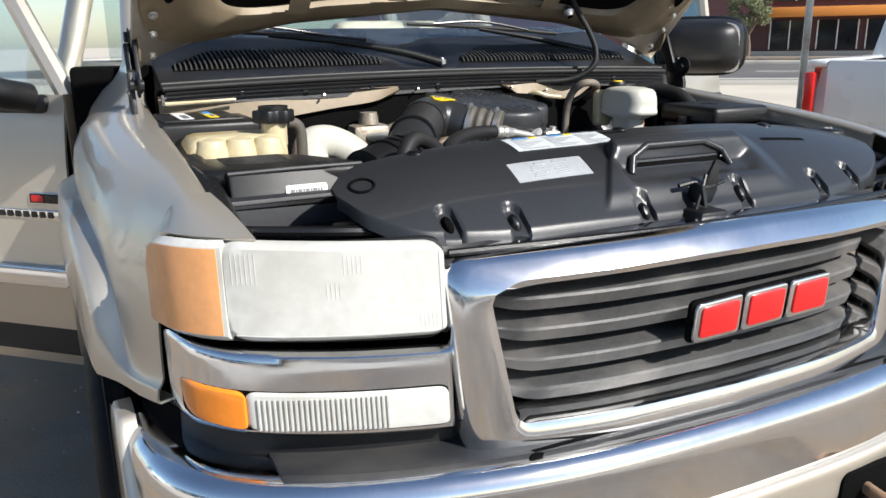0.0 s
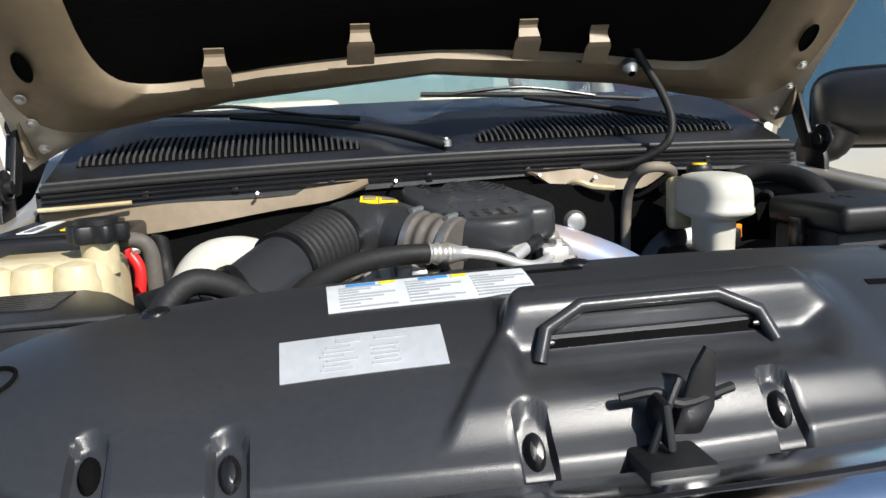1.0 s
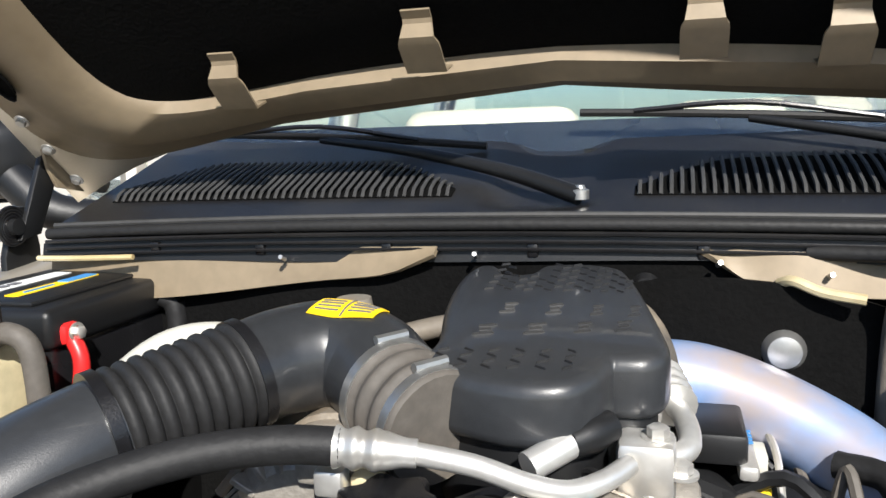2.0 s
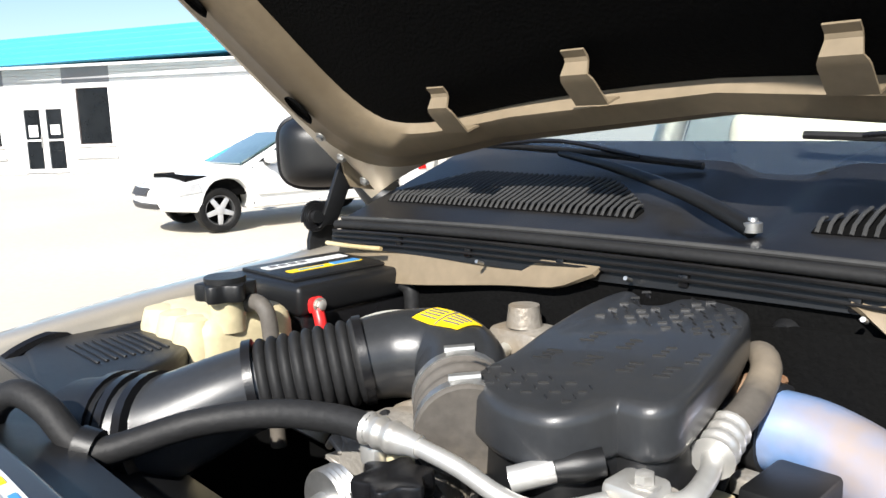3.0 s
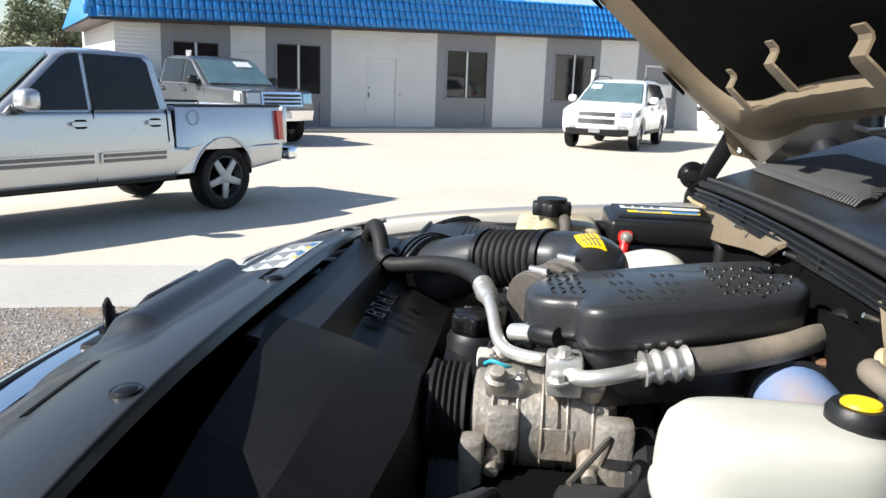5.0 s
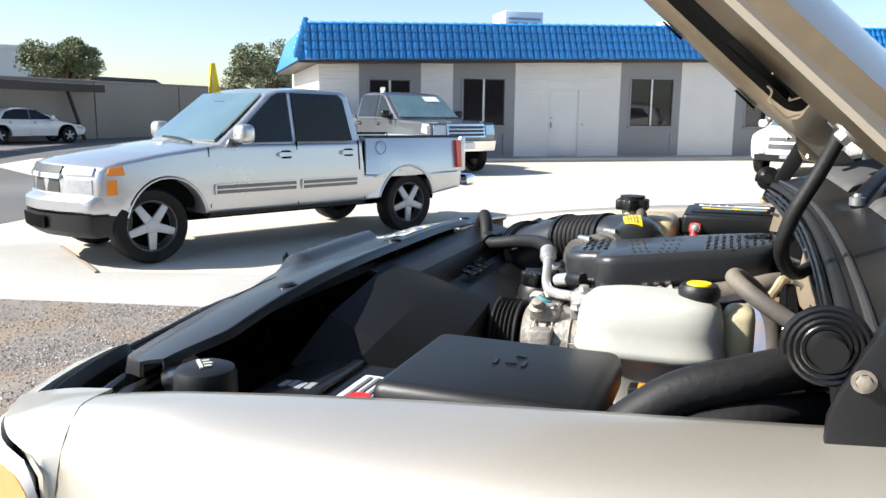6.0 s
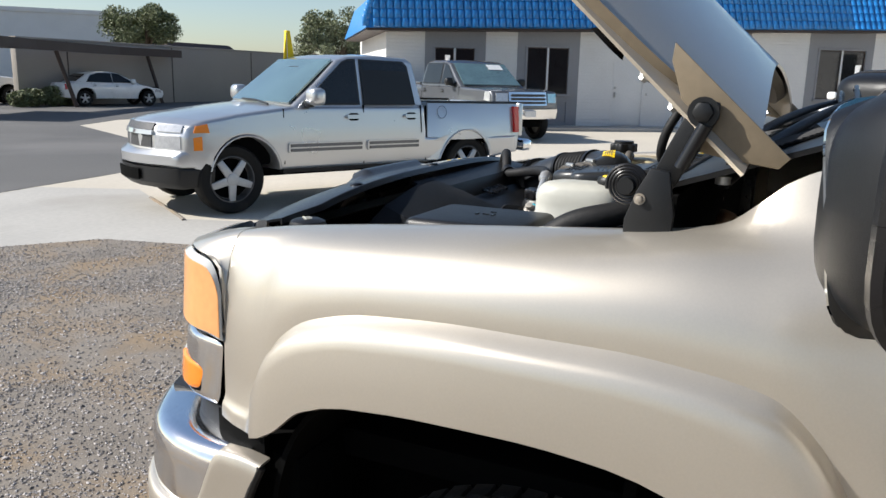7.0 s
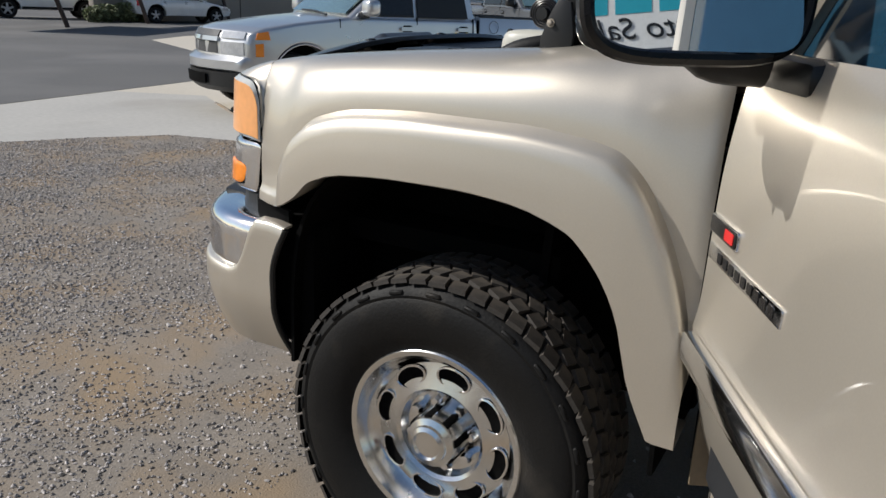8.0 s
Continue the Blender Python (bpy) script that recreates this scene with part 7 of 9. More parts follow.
part("terminal", tube([(-0.56, 1.47, 1.205), (-0.545, 1.475, 1.19), (-0.54, 1.47, 1.14), (-0.53, 1.44, 1.10)], 0.015, 12, 5), RUBBER, bat)
bolt(bat, (-0.553, 1.478, 1.212), (1, -0.3, 0.3), 0.009, 0.012, ALU_TUBE)

# pale pipe and fittings at the firewall
part("turbo_pipe", tube([(-0.46, 1.18, 1.05), (-0.46, 1.24, 1.12), (-0.44, 1.31, 1.158), (-0.39, 1.345, 1.162), (-0.34, 1.34, 1.140), (-0.30, 1.32, 1.10)], 0.041, 22, 6), MILKY, truck, "pale cast turbo pipe")
fit_ = part("fuel_filter_head", rbox(-0.30, -0.20, 1.40, 1.47, 1.10, 1.19, 0.014), DUSTY_METAL, truck, "tan fuel filter housing")
part("filter_cap", lathe([(0.0, 0.03), (0.022, 0.03), (0.026, 0.0)], 18, m=Matrix.Translation((-0.25, 1.43, 1.19))), DUSTY_METAL, fit_)
part("filter_line", tube([(-0.20, 1.43, 1.17), (-0.15, 1.45, 1.18), (-0.11, 1.46, 1.185)], 0.014, 12, 4), RUBBER_GREY, fit_)
part("filter_line", tube([(-0.26, 1.40, 1.16), (-0.22, 1.33, 1.17), (-0.15, 1.28, 1.16)], 0.01, 12, 4), MILKY, fit_)
part("firewall_boss", lathe([(0, 0.012), (0.012, 0.012), (0.016, 0.004), (0.017, 0.0)], 20, m=Matrix.Translation((0.105, 1.462, 1.236)) @ Matrix.Rotation(radians(90), 4, "X")), BLACK, truck)
part("firewall_cap", lathe([(0, 0.020), (0.018, 0.016), (0.024, 0.006), (0.025, 0.0)], 24, m=Matrix.Translation((0.255, 1.452, 1.17)) @ Matrix.Rotation(radians(90), 4, "X")), STEEL, truck, "round steel firewall cap")
part("vacuum_fitting", tube([(0.25, 1.455, 1.245), (0.262, 1.44, 1.25), (0.29, 1.43, 1.24), (0.33, 1.42, 1.235)], 0.006, 8, 4), YELLOWED, truck)
for x, y, z in ((-0.36, 1.462, 1.262), (-0.10, 1.468, 1.268), (0.185, 1.465, 1.262), (0.30, 1.465, 1.25)):
    part("stud", tube([(x, y, z), (x + 0.002, y - 0.016, z + 0.006)], 0.003, 8, 1), STEEL, truck)
part("firewall_pad", sheet(lambda u, v: Vector((lerp(-0.12, 0.62, u), 1.468 - 0.012 * math.sin(math.pi * u) ** 0.5, lerp(0.85, 1.25 - 0.12 * abs(2 * u - 0.8) ** 2, v))), 16, 6, 0.01), PAD, truck, "dark firewall insulation")

# ---- main building with the blue tiled mansard ----
WALLM = Matrix(((BUILD_D.x, BUILD_N.x, 0, BUILD_A.x), (BUILD_D.y, BUILD_N.y, 0, BUILD_A.y), (0, 0, 1, 0), (0, 0, 0, 1)))
WINGM = WALLM @ Matrix(((0, -1, 0, 14.2), (1, 0, 0, 0), (0, 0, 1, 0), (0, 0, 0, 1)))


def eave_z(s):
    return 2.98 + 0.028 * s


office = thing("office_building", "white brick office building with grey bays and blue tiled roof", "building")


def box_in(m, *a, r=0.0):
    return moved(rbox(*a, r), m)


def courses(m, s0, s1, z0, z1, d, parent, label="white painted brick courses"):
    """Long brick courses with recessed joints."""
    bm = bmesh.new()
    z, k = z0, 0
    while z < z1 - 0.02:
        top = min(z + 0.092, z1)
        rbox(s0, s1, d - 0.05, d + 0.006 * (k % 3) * 0.5, z, top, 0.0, 1, bm)
        z, k = z + 0.102, k + 1
    ob = part("brick_facing", moved(bm, m), BRICK_WHITE, parent, label)
    ob["kind"] = "stuff"
    return ob


def window(m, parent, s0, s1, z0, z1, d=0.0, mullion=True, material=None):
    fr = bmesh.new()
    f = 0.07
    rbox(s0 - f, s1 + f, d - 0.06, d + 0.025, z1, z1 + f, 0.008, 1, fr)
    rbox(s0 - f, s0, d - 0.06, d + 0.025, z0, z1, 0.008, 1, fr)
    rbox(s1, s1 + f, d - 0.06, d + 0.025, z0, z1, 0.008, 1, fr)
    w = part("window", moved(fr, m), material or STUCCO_GREY, parent, "dark glazed window with a pale mullion")
    part("window_sill", box_in(m, s0 - 0.1, s1 + 0.1, d - 0.06, d + 0.07, z0 - 0.07, z0, r=0.01), material or STUCCO_GREY, w)
    mid = (s0 + s1) / 2
    panes = ((s0, mid - 0.03), (mid + 0.03, s1)) if mullion else ((s0, s1),)
    for a, b in panes:
        part("pane", box_in(m, a + 0.012, b - 0.012, d - 0.05, d - 0.04, z0 + 0.012, z1 - 0.012), TINT, w)
        sash = bmesh.new()
        for q in ((a, b, z1 - 0.03, z1), (a, b, z0, z0 + 0.03), (a, a + 0.025, z0 + 0.03, z1 - 0.03), (b - 0.025, b, z0 + 0.03, z1 - 0.03)):
            rbox(q[0], q[1], d - 0.055, d - 0.022, q[2], q[3], 0.004, 1, sash)
        part("sash", moved(sash, m), BROWN, w)
    if mullion:
        part("mullion", box_in(m, mid - 0.03, mid + 0.03, d - 0.05, d - 0.005, z0, z1, r=0.006), STUCCO_WHITE, w)
    return w


part("wall", box_in(WALLM, -5.9, 14.2, -8, -0.05, 0, 3.2), STUCCO_WHITE, office, "white painted wall")
BAYS = ((-4.75, -2.91, -4.44, -3.25, 2.33), (-1.92, 0.05, -1.6, -0.3, 2.42), (3.62, 5.8, 4.0, 5.5, 2.52), (7.9, 10.3, 8.3, 10.0, 2.62), (12.1, 14.2, None, None, 0))
last = -5.9
for s0, s1, w0, w1, zt in BAYS:
    top = eave_z(s1) + 0.15
    if s0 - last > 3:
        for a, b, lo, hi in ((last, 1.18, 0.1, top), (2.23, s0, 0.1, top), (1.18, 2.23, 2.2, top)):
            courses(WALLM, a, b, lo, hi, 0, office)
    else:
        courses(WALLM, last, s0, 0.1, top, 0, office)
    bay = bmesh.new()
    if w0 is None:
        rbox(s0, s1, -0.1, 0.012, 0.1, top, 0.0, 1, bay)
    else:
        for q in ((s0, w0, 0.1, top), (w1, s1, 0.1, top), (w0, w1, zt, top), (w0, w1, 0.80, 1.05), (w0, w1, 0.1, 0.19)):
            rbox(q[0], q[1], -0.1, 0.012, q[2], q[3], 0.0, 1, bay)
        part("bay_panel", box_in(WALLM, w0, w1, -0.1, -0.03, 0.19, 0.80), STUCCO_GREY, office, "recessed grey panel under the window")
        window(WALLM, office, w0, w1, 1.05, zt, 0.012)
    part("window_bay", moved(bay, WALLM), STUCCO_GREY, office, "grey painted window bay")
    last = s1
small = window(WALLM, office, 12.55, 13.75, 1.75, 2.35, 0.012, False, STUCCO_WHITE)
part("vent_hood", box_in(WALLM, 12.65, 13.65, 0.0, 0.30, 1.25, 1.72, r=0.02), STUCCO_WHITE, office, "beige window air conditioner")

door = part("door", box_in(WALLM, 1.22, 2.19, -0.06, -0.03, 0.13, 2.15, r=0.006), STUCCO_WHITE, office, "plain white painted steel door")
fr = bmesh.new()
for q in ((1.18, 1.22, 0.1, 2.2), (2.19, 2.23, 0.1, 2.2), (1.22, 2.19, 2.15, 2.2)):
    rbox(q[0], q[1], -0.06, 0.012, q[2], q[3], 0.004, 1, fr)
part("frame", moved(fr, WALLM), STUCCO_WHITE, door)
part("handle", box_in(WALLM, 1.26, 1.30, -0.03, 0.05, 0.98, 1.14, r=0.01), STEEL, door)
part("lock", box_in(WALLM, 1.26, 1.31, -0.03, 0.02, 1.25, 1.31, r=0.01), STEEL, door)
part("kick_plate", box_in(WALLM, 2.3, 2.36, 0.0, 0.03, 1.05, 1.13, r=0.01), STEEL, office, "small wall switch box")
part("walkway", box_in(WALLM, -6.2, 14.2, 0.0, 1.1, -0.1, 0.1, r=0.02), SLAB, office, "raised concrete walkway with a kerb")

# mansard roof



def mansard(s0b, s1b, s0t, s1t, db, dt, z0, z1):
    P = [(s0b, db, z0(s0b)), (s1b, db, z0(s1b)), (s1t, dt, z1(s1t)), (s0t, dt, z1(s0t)), (s0b, -7.5, z0(s0b)), (s1b, -7.5, z0(s1b)), (s1t, -7, z1(s1t)), (s0t, -7, z1(s0t))]
    tmp = bmesh.new()
    v = [tmp.verts.new(p) for p in P]
    for f in ((0, 1, 2, 3), (0, 3, 7, 4), (1, 5, 6, 2), (3, 2, 6, 7), (0, 4, 5, 1), (4, 7, 6, 5)):
        tmp.faces.new([v[i] for i in f])
    return tmp


ztop = lambda s: eave_z(s) + 1.0
part("roof", moved(mansard(-6.55, 14.6, -6.22, 14.5, 0.55, 0.12, eave_z, ztop), WALLM), BLUE_TILE, office, "blue tiled mansard roof")
part("fascia", moved(mansard(-6.5, 14.0, -6.5, 14.0, 0.5, 0.5, lambda s: eave_z(s) - 0.07, lambda s: eave_z(s) - 0.004), WALLM), BROWN, office, "dark eave board")


def tile_form(w, l):
    bm = bmesh.new()
    rows = []
    for y, lift in ((0, 0.034), (l, 0.006)):
        rows.append([bm.verts.new((w / 2 * math.cos(t), y, lift + 0.062 * math.sin(t))) for t in [math.pi * k / 6 for k in range(7)]])
    for k in range(6):
        bm.faces.new((rows[0][k], rows[1][k], rows[1][k + 1], rows[0][k + 1]))
    bm.faces.new(rows[0])
    for f in bm.faces:
        f.smooth = len(f.verts) == 4
    return bm


PITCH, ROWS = 0.205, 4
slope = Vector((0, 0.43, -1.0))
TILE_L = slope.length / ROWS
bm = tile_form(PITCH * 0.92, TILE_L + 0.03)
tile_mesh = bpy.data.meshes.new("roof_tile")
bm.to_mesh(tile_mesh)
bm.free()
tile_mesh.materials.append(BLUE_TILE)
roof = bpy.data.objects["roof"]
rest = bmesh.new()
nt = int(20.6 / PITCH)
for r in range(ROWS):
    for k in range(nt):
        s = -6.35 + PITCH * (k + 0.5)
        f = (r + 1) / ROWS
        o = WALLM @ Vector((s, lerp(0.12, 0.55, f), lerp(ztop(s), eave_z(s), f)))
        up = (WALLM.to_3x3() @ Vector((0, -0.43, 1.0))).normalized()
        m = frame_of(o, BUILD_D, up)
        if k < 75:
            ob = new("roof_tile", tile_mesh)
            ob.parent = roof
            ob.matrix_local = m
        else:
            join(rest, tile_form(PITCH * 0.92, TILE_L + 0.03), m)
ob = part("far_roof_tiles", rest, BLUE_TILE, roof)
ob["kind"] = "stuff"
for k in range(70):
    s = -6.2 + 0.30 * k
    m = frame_of(WALLM @ Vector((s, 0.10, ztop(s) + 0.0)), BUILD_N, BUILD_D)
    bm = bmesh.new()
    join(bm, tile_form(0.20, 0.28), m)
    if k == 0:
        base_m = tile_form(0.20, 0.32)
        cap_mesh = bpy.data.meshes.new("ridge_tile")
        base_m.to_mesh(cap_mesh)
        base_m.free()
        cap_mesh.materials.append(BLUE_TILE)
    bm.free()
    ob = new("ridge_tile", cap_mesh)
    ob.parent = roof
    ob.matrix_local = m
# tiles up the sloping end of the roof
for k in range(6):
    f = (k + 0.5) / 6
    o = WALLM @ Vector((lerp(-6.22, -6.55, f) - 0.02, lerp(0.12, 0.55, f), lerp(ztop(-6.3), eave_z(-6.5), f) - 0.05))
    ob = new("ridge_tile", cap_mesh)
    ob.parent = roof
    ob.matrix_local = frame_of(o, BUILD_D, (WALLM.to_3x3() @ Vector((0.33, -0.43, 1.0))).normalized())

for s, w in ((0.2, 1.3), (6.3, 1.6)):
    ac = thing("rooftop_cooler", "pale grey rooftop cooler box standing on the flat roof", "cooler", "rooftop coolers")
    part("housing", box_in(WALLM, s, s + w, -2.6, -1.4, 3.8, 4.62, r=0.03), STUCCO_WHITE, ac)
    for z in (4.05, 4.2, 4.35):
        part("louvre", box_in(WALLM, s + 0.1, s + w - 0.1, -1.41, -1.37, z, z + 0.06), STUCCO_GREY, ac)

# wing at right angles, in full sun; along the wing: s' = distance from the corner
wing = thing("office_wing", "sunlit white office wing with black glass doors and blue roof", "building")
part("wall", box_in(WINGM, 0.0, 13.5, -7, -0.05, 0, 3.5), STUCCO_WHITE, wing, "white painted wall")
WM = WINGM
for a, b, lo, hi in ((-0.0, 1.2, 0.1, 3.5), (3.0, 3.50, 0.1, 3.5), (5.12, 5.5, 0.1, 2.95), (3.50, 5.12, 2.32, 3.5), (1.2, 1.66, 0.1, 2.95), (2.79, 3.0, 0.1, 2.95), (1.66, 2.79, 0.1, 0.95), (1.66, 2.79, 2.72, 2.95),
                     (5.5, 6.80, 0.1, 0.95), (5.5, 6.80, 2.86, 2.95), (6.80, 13.5, 0.1, 3.5)):
    courses(WM, a, b, lo, hi, 0, wing)
for a, b in ((1.2, 3.0), (5.12, 6.8)):
    part("upper_panel", box_in(WM, a, b, -0.08, -0.008, 2.95, 3.5), STUCCO_GREY, wing, "grey painted panel over the window")
window(WM, wing, 1.74, 2.71, 1.02, 2.66, 0.0, False, STUCCO_WHITE)
window(WM, wing, 5.58, 6.72, 1.02, 2.80, 0.0, False, STUCCO_WHITE)
for a, b in ((1.6, 2.85), (5.4, 6.9)):
    part("sill_ledge", box_in(WM, a, b, 0.0, 0.09, 0.58, 0.66, r=0.01), STUCCO_WHITE, wing)
dd = part("door", box_in(WM, 3.50, 5.12, -0.03, 0.02, 2.26, 2.34, r=0.006), STUCCO_WHITE, wing, "double black glass doors with white frames and paper notices")
for a, b in ((3.56, 4.26), (4.36, 5.06)):
    leaf = part("door_leaf", box_in(WM, a + 0.06, b - 0.06, -0.05, -0.035, 0.22, 2.2), TINT, dd, "black door glass")
    fr = bmesh.new()
    for q in ((a - 0.05, a + 0.06, 0.14, 2.26), (b - 0.06, b + 0.05, 0.14, 2.26), (a, b, 2.18, 2.26), (a, b, 0.14, 0.26), (a, b, 1.16, 1.22)):
        rbox(q[0], q[1], -0.055, 0.008, q[2], q[3], 0.004, 1, fr)
    part("frame", moved(fr, WM), STUCCO_WHITE, leaf)
    part("paper_notice", box_in(WM, a + 0.16, b - 0.2, -0.036, -0.03, 1.30 + (a - 3.56) * 0.08, 1.68), PAPER, leaf)
part("push_bar", box_in(WM, 4.2, 4.24, 0.0, 0.06, 0.95, 1.35, r=0.01), STEEL, dd)
wr = part("roof", moved(mansard(-1.0, 14, -1.0, 14, 0.55, -1.6, lambda s: 3.48 + 0.02 * s, lambda s: 4.55 + 0.03 * s), WM), BLUE_SUNLIT, wing, "lapped blue roof, its colour paled for sunlight")
for r in range(5):
    f0, f1 = r / 5, (r + 1) / 5
    strip = bmesh.new()
    P = []
    for s in (-0.4, 14.05):
        za, zb = 3.48 + 0.02 * s, 4.55 + 0.03 * s
        P.append([(s, lerp(0.58, -1.57, f0), lerp(za, zb, f0) + 0.05), (s, lerp(0.58, -1.57, f0), lerp(za, zb, f0) + 0.002), (s, lerp(0.58, -1.57, f1), lerp(za, zb, f1) + 0.004), (s, lerp(0.58, -1.57, f1), lerp(za, zb, f1) + 0.012)])
    V = [[strip.verts.new(p) for p in q] for q in P]
    for k in range(4):
        strip.faces.new((V[0][k], V[1][k], V[1][(k + 1) % 4], V[0][(k + 1) % 4]))
    strip.faces.new(V[0])
    strip.faces.new(V[1])
    part("roof_course", moved(strip, WM), BLUE_SUNLIT, wr)
part("gutter", box_in(WM, -0.3, 14, 0.50, 0.60, 3.42, 3.50, r=0.02), STUCCO_WHITE, wing)
part("step", box_in(WM, 0.0, 13.5, 0.0, 1.2, -0.1, 0.09, r=0.02), SLAB, wing, "raised concrete step along the wing")

# ---- far side of the street ----
ob = tagged(finish("boundary_wall", rbox(-60, -19.6, -27.3, -27.0, -0.2, 2.62, 0.01), WALL_TAUPE), "long plain taupe boundary wall across the street", "wall", kind="structure")
for x in range(-58, -19, 6):
    part("control_joint", rbox(x, x + 0.05, -27.0, -26.985, 0.0, 2.6, 0.0), BROWN, ob)
part("cap_course", rbox(-60, -19.6, -27.34, -26.96, 2.62, 2.70, 0.01), WALL_TAUPE, ob)

cp = thing("carport", "low brown carport roof on slanted posts over parked cars", "carport")
bm = bmesh.new()
for a, b, deep in (((-12.5, -20.4), (-17.6, -23.2), 3.0), ((-17.6, -23.2), (-23.5, -25.6), 1.2), ((-23.5, -25.6), (-27.7, -26.1), 0.7)):
    d = Vector((b[0] - a[0], b[1] - a[1], 0))
    n = Vector((d.y, -d.x, 0)).normalized() * -1
    if n.y > 0:
        n = -n
    top = [Vector((*a, 2.12)), Vector((*b, 2.12)), Vector((*b, 2.16)) + n * deep, Vector((*a, 2.16)) + n * deep]
    tmp = bmesh.new()
    lo = [tmp.verts.new(p) for p in top]
    hi = [tmp.verts.new(p + Vector((0, 0, 0.34))) for p in top]
    tmp.faces.new(lo)
    tmp.faces.new(hi)
    for i in range(4):
        tmp.faces.new((lo[i], lo[(i + 1) % 4], hi[(i + 1) % 4], hi[i]))
    part("roof_panel", tmp, BROWN, cp, "dark brown sheet roof with a thick edge")
for x, y in ((-15.0, -22.6), (-20.3, -24.9), (-26.4, -26.4)):
    part("post", tube([(x - 0.2, y, 0), (x + 0.45, y - 0.15, 2.16)], 0.08, 8, smooth=False), BROWN, cp, "slanted brown post")

fb = thing("far_building", "plain white box building beyond the boundary wall", "building")
fm = frame_of((-34.6, -46, 0), (0.765, -0.644, 0), (0.644, 0.765, 0))
part("wall", moved(rbox(-6.5, 16, -14, 0, 0, 5.1, 0.0), fm), STUCCO_WHITE, fb)
part("parapet", moved(rbox(-6.6, 16.1, -14.1, 0.1, 5.1, 5.4, 0.02), fm), STUCCO_WHITE, fb, "pale parapet cap")

hs = thing("distant_house", "low distant house behind the boundary wall", "house")
part("wall", rbox(-47, -40, -44, -39, 0, 2.9, 0.0), WALL_TAUPE, hs)
part("roof", rbox(-47.4, -39.6, -44.4, -38.6, 2.9, 3.5, 0.02, taper=0.8), BROWN, hs)


# ---- trees and shrubs ----
def leaf_cloud(count, centres, size, seed):
    r = np.random.default_rng(seed)
    C = np.array([c[:3] for c in centres])
    R = np.array([c[3] for c in centres])
    which = r.integers(0, len(C), count)
    d = r.normal(size=(count, 3))
    d /= np.linalg.norm(d, axis=1)[:, None]
    P = C[which] + d * (R[which] * r.random(count) ** 0.45)[:, None] * np.array([1, 1, 0.75])
    a = r.normal(size=(count, 3))
    a /= np.linalg.norm(a, axis=1)[:, None]
    b = np.cross(a, r.normal(size=(count, 3)))
    b /= np.linalg.norm(b, axis=1)[:, None]
    s = (size * r.uniform(0.6, 1.3, count))[:, None]
    V = np.stack([P - a * s, P + b * s * 0.5, P + a * s, P - b * s * 0.5], 1).reshape(-1, 3)
    F = np.arange(count * 4).reshape(-1, 4)
    return V, F


def tree(name, label, x, y, trunk_h, top, half, leaves, material, seed, clumps=26, gap=0.55, group="trees"):
    t = thing(name, label, "tree", group, at=(x, y, 0))
    r = random.Random(seed)
    part("trunk", tube([(0, 0, -0.1), (0.06, 0.02, trunk_h * 0.5), (-0.05, 0.05, trunk_h)], lambda u: 0.16 * (1 - 0.45 * u), 10), BARK, t)
    cs = []
    mid = (trunk_h + top) / 2
    for k in range(clumps):
        a = r.uniform(0, 6.283)
        q = half * math.sqrt(r.random()) * 0.85
        z = mid + (top - trunk_h) * 0.5 * r.uniform(-0.8, 0.9) * (1 - 0.4 * (q / half) ** 2)
        cs.append((q * math.cos(a), q * math.sin(a), z, gap * r.uniform(0.6, 1.2)))
    for k in range(0, clumps, 3):
        c = cs[k]
        part("limb", tube([(-0.05, 0.05, trunk_h * 0.9), (c[0] * 0.5, c[1] * 0.5, lerp(trunk_h, c[2], 0.6)), c[:3]], lambda u: 0.07 * (1 - 0.8 * u), 6), BARK, t)
    V, F = leaf_cloud(leaves, cs, 0.07, seed)
    ob = new("crown", stone_mesh("crown", V, F, material))
    ob.parent = t
    return t


tree("tree", "dense dark green tree behind the carport", -31.9, -32.8, 2.3, 5.0, 2.0, 26000, LEAF_DARK, 3, 60, 0.6)
tree("tree", "airy olive-green tree behind the boundary wall", -33.6, -21.2, 2.1, 4.75, 2.4, 17000, LEAF, 5, 60, 0.52)
tree("tree", "low olive-green tree by the office end", -36.5, -17.2, 1.5, 3.4, 1.7, 9000, LEAF, 8, 20, 0.5)
tree("tree", "small airy street tree before the maroon storefront", 37.6, 36.2, 1.6, 4.2, 1.3, 7000, LEAF, 6, 18, 0.5, "street trees")
tree("tree", "small airy street tree before the maroon storefront", 33.6, 40.0, 1.0, 4.0, 1.1, 6000, LEAF, 9, 16, 0.45, "street trees")
sh = thing("shrub", "low dark green hedge shrub under the carport", "shrub", at=(-20.2, -26.4, 0))
V, F = leaf_cloud(5000, [(-1.2, 0, 0.35, 0.5), (-0.4, 0.1, 0.4, 0.55), (0.5, 0, 0.35, 0.5), (1.2, 0.2, 0.3, 0.45)], 0.07, 21)
ob = new("crown", stone_mesh("crown", V, F, LEAF_DARK))
ob.parent = sh

# ---- storefront across the far road ----
sf = thing("storefront", "maroon storefront building with an orange awning stripe", "building")
sm = frame_of((39.2, 37.2, 0), (0.648, -0.762, 0), (0.762, 0.648, 0))
SFM = sm @ Matrix.Rotation(0, 4, "Z")
part("wall", moved(rbox(-30, 30, 0.3, 20, 0, 9, 0.0), SFM), MAROON, sf, "maroon painted wall")
part("base_wall", moved(rbox(-30, 30, 0.0, 0.3, 0, 0.5, 0.0), SFM), SLAB, sf)
part("awning", moved(rbox(0.5, 12, -1.2, 0.3, 2.55, 3.1, 0.03), SFM), ORANGE, sf, "orange awning stripe")
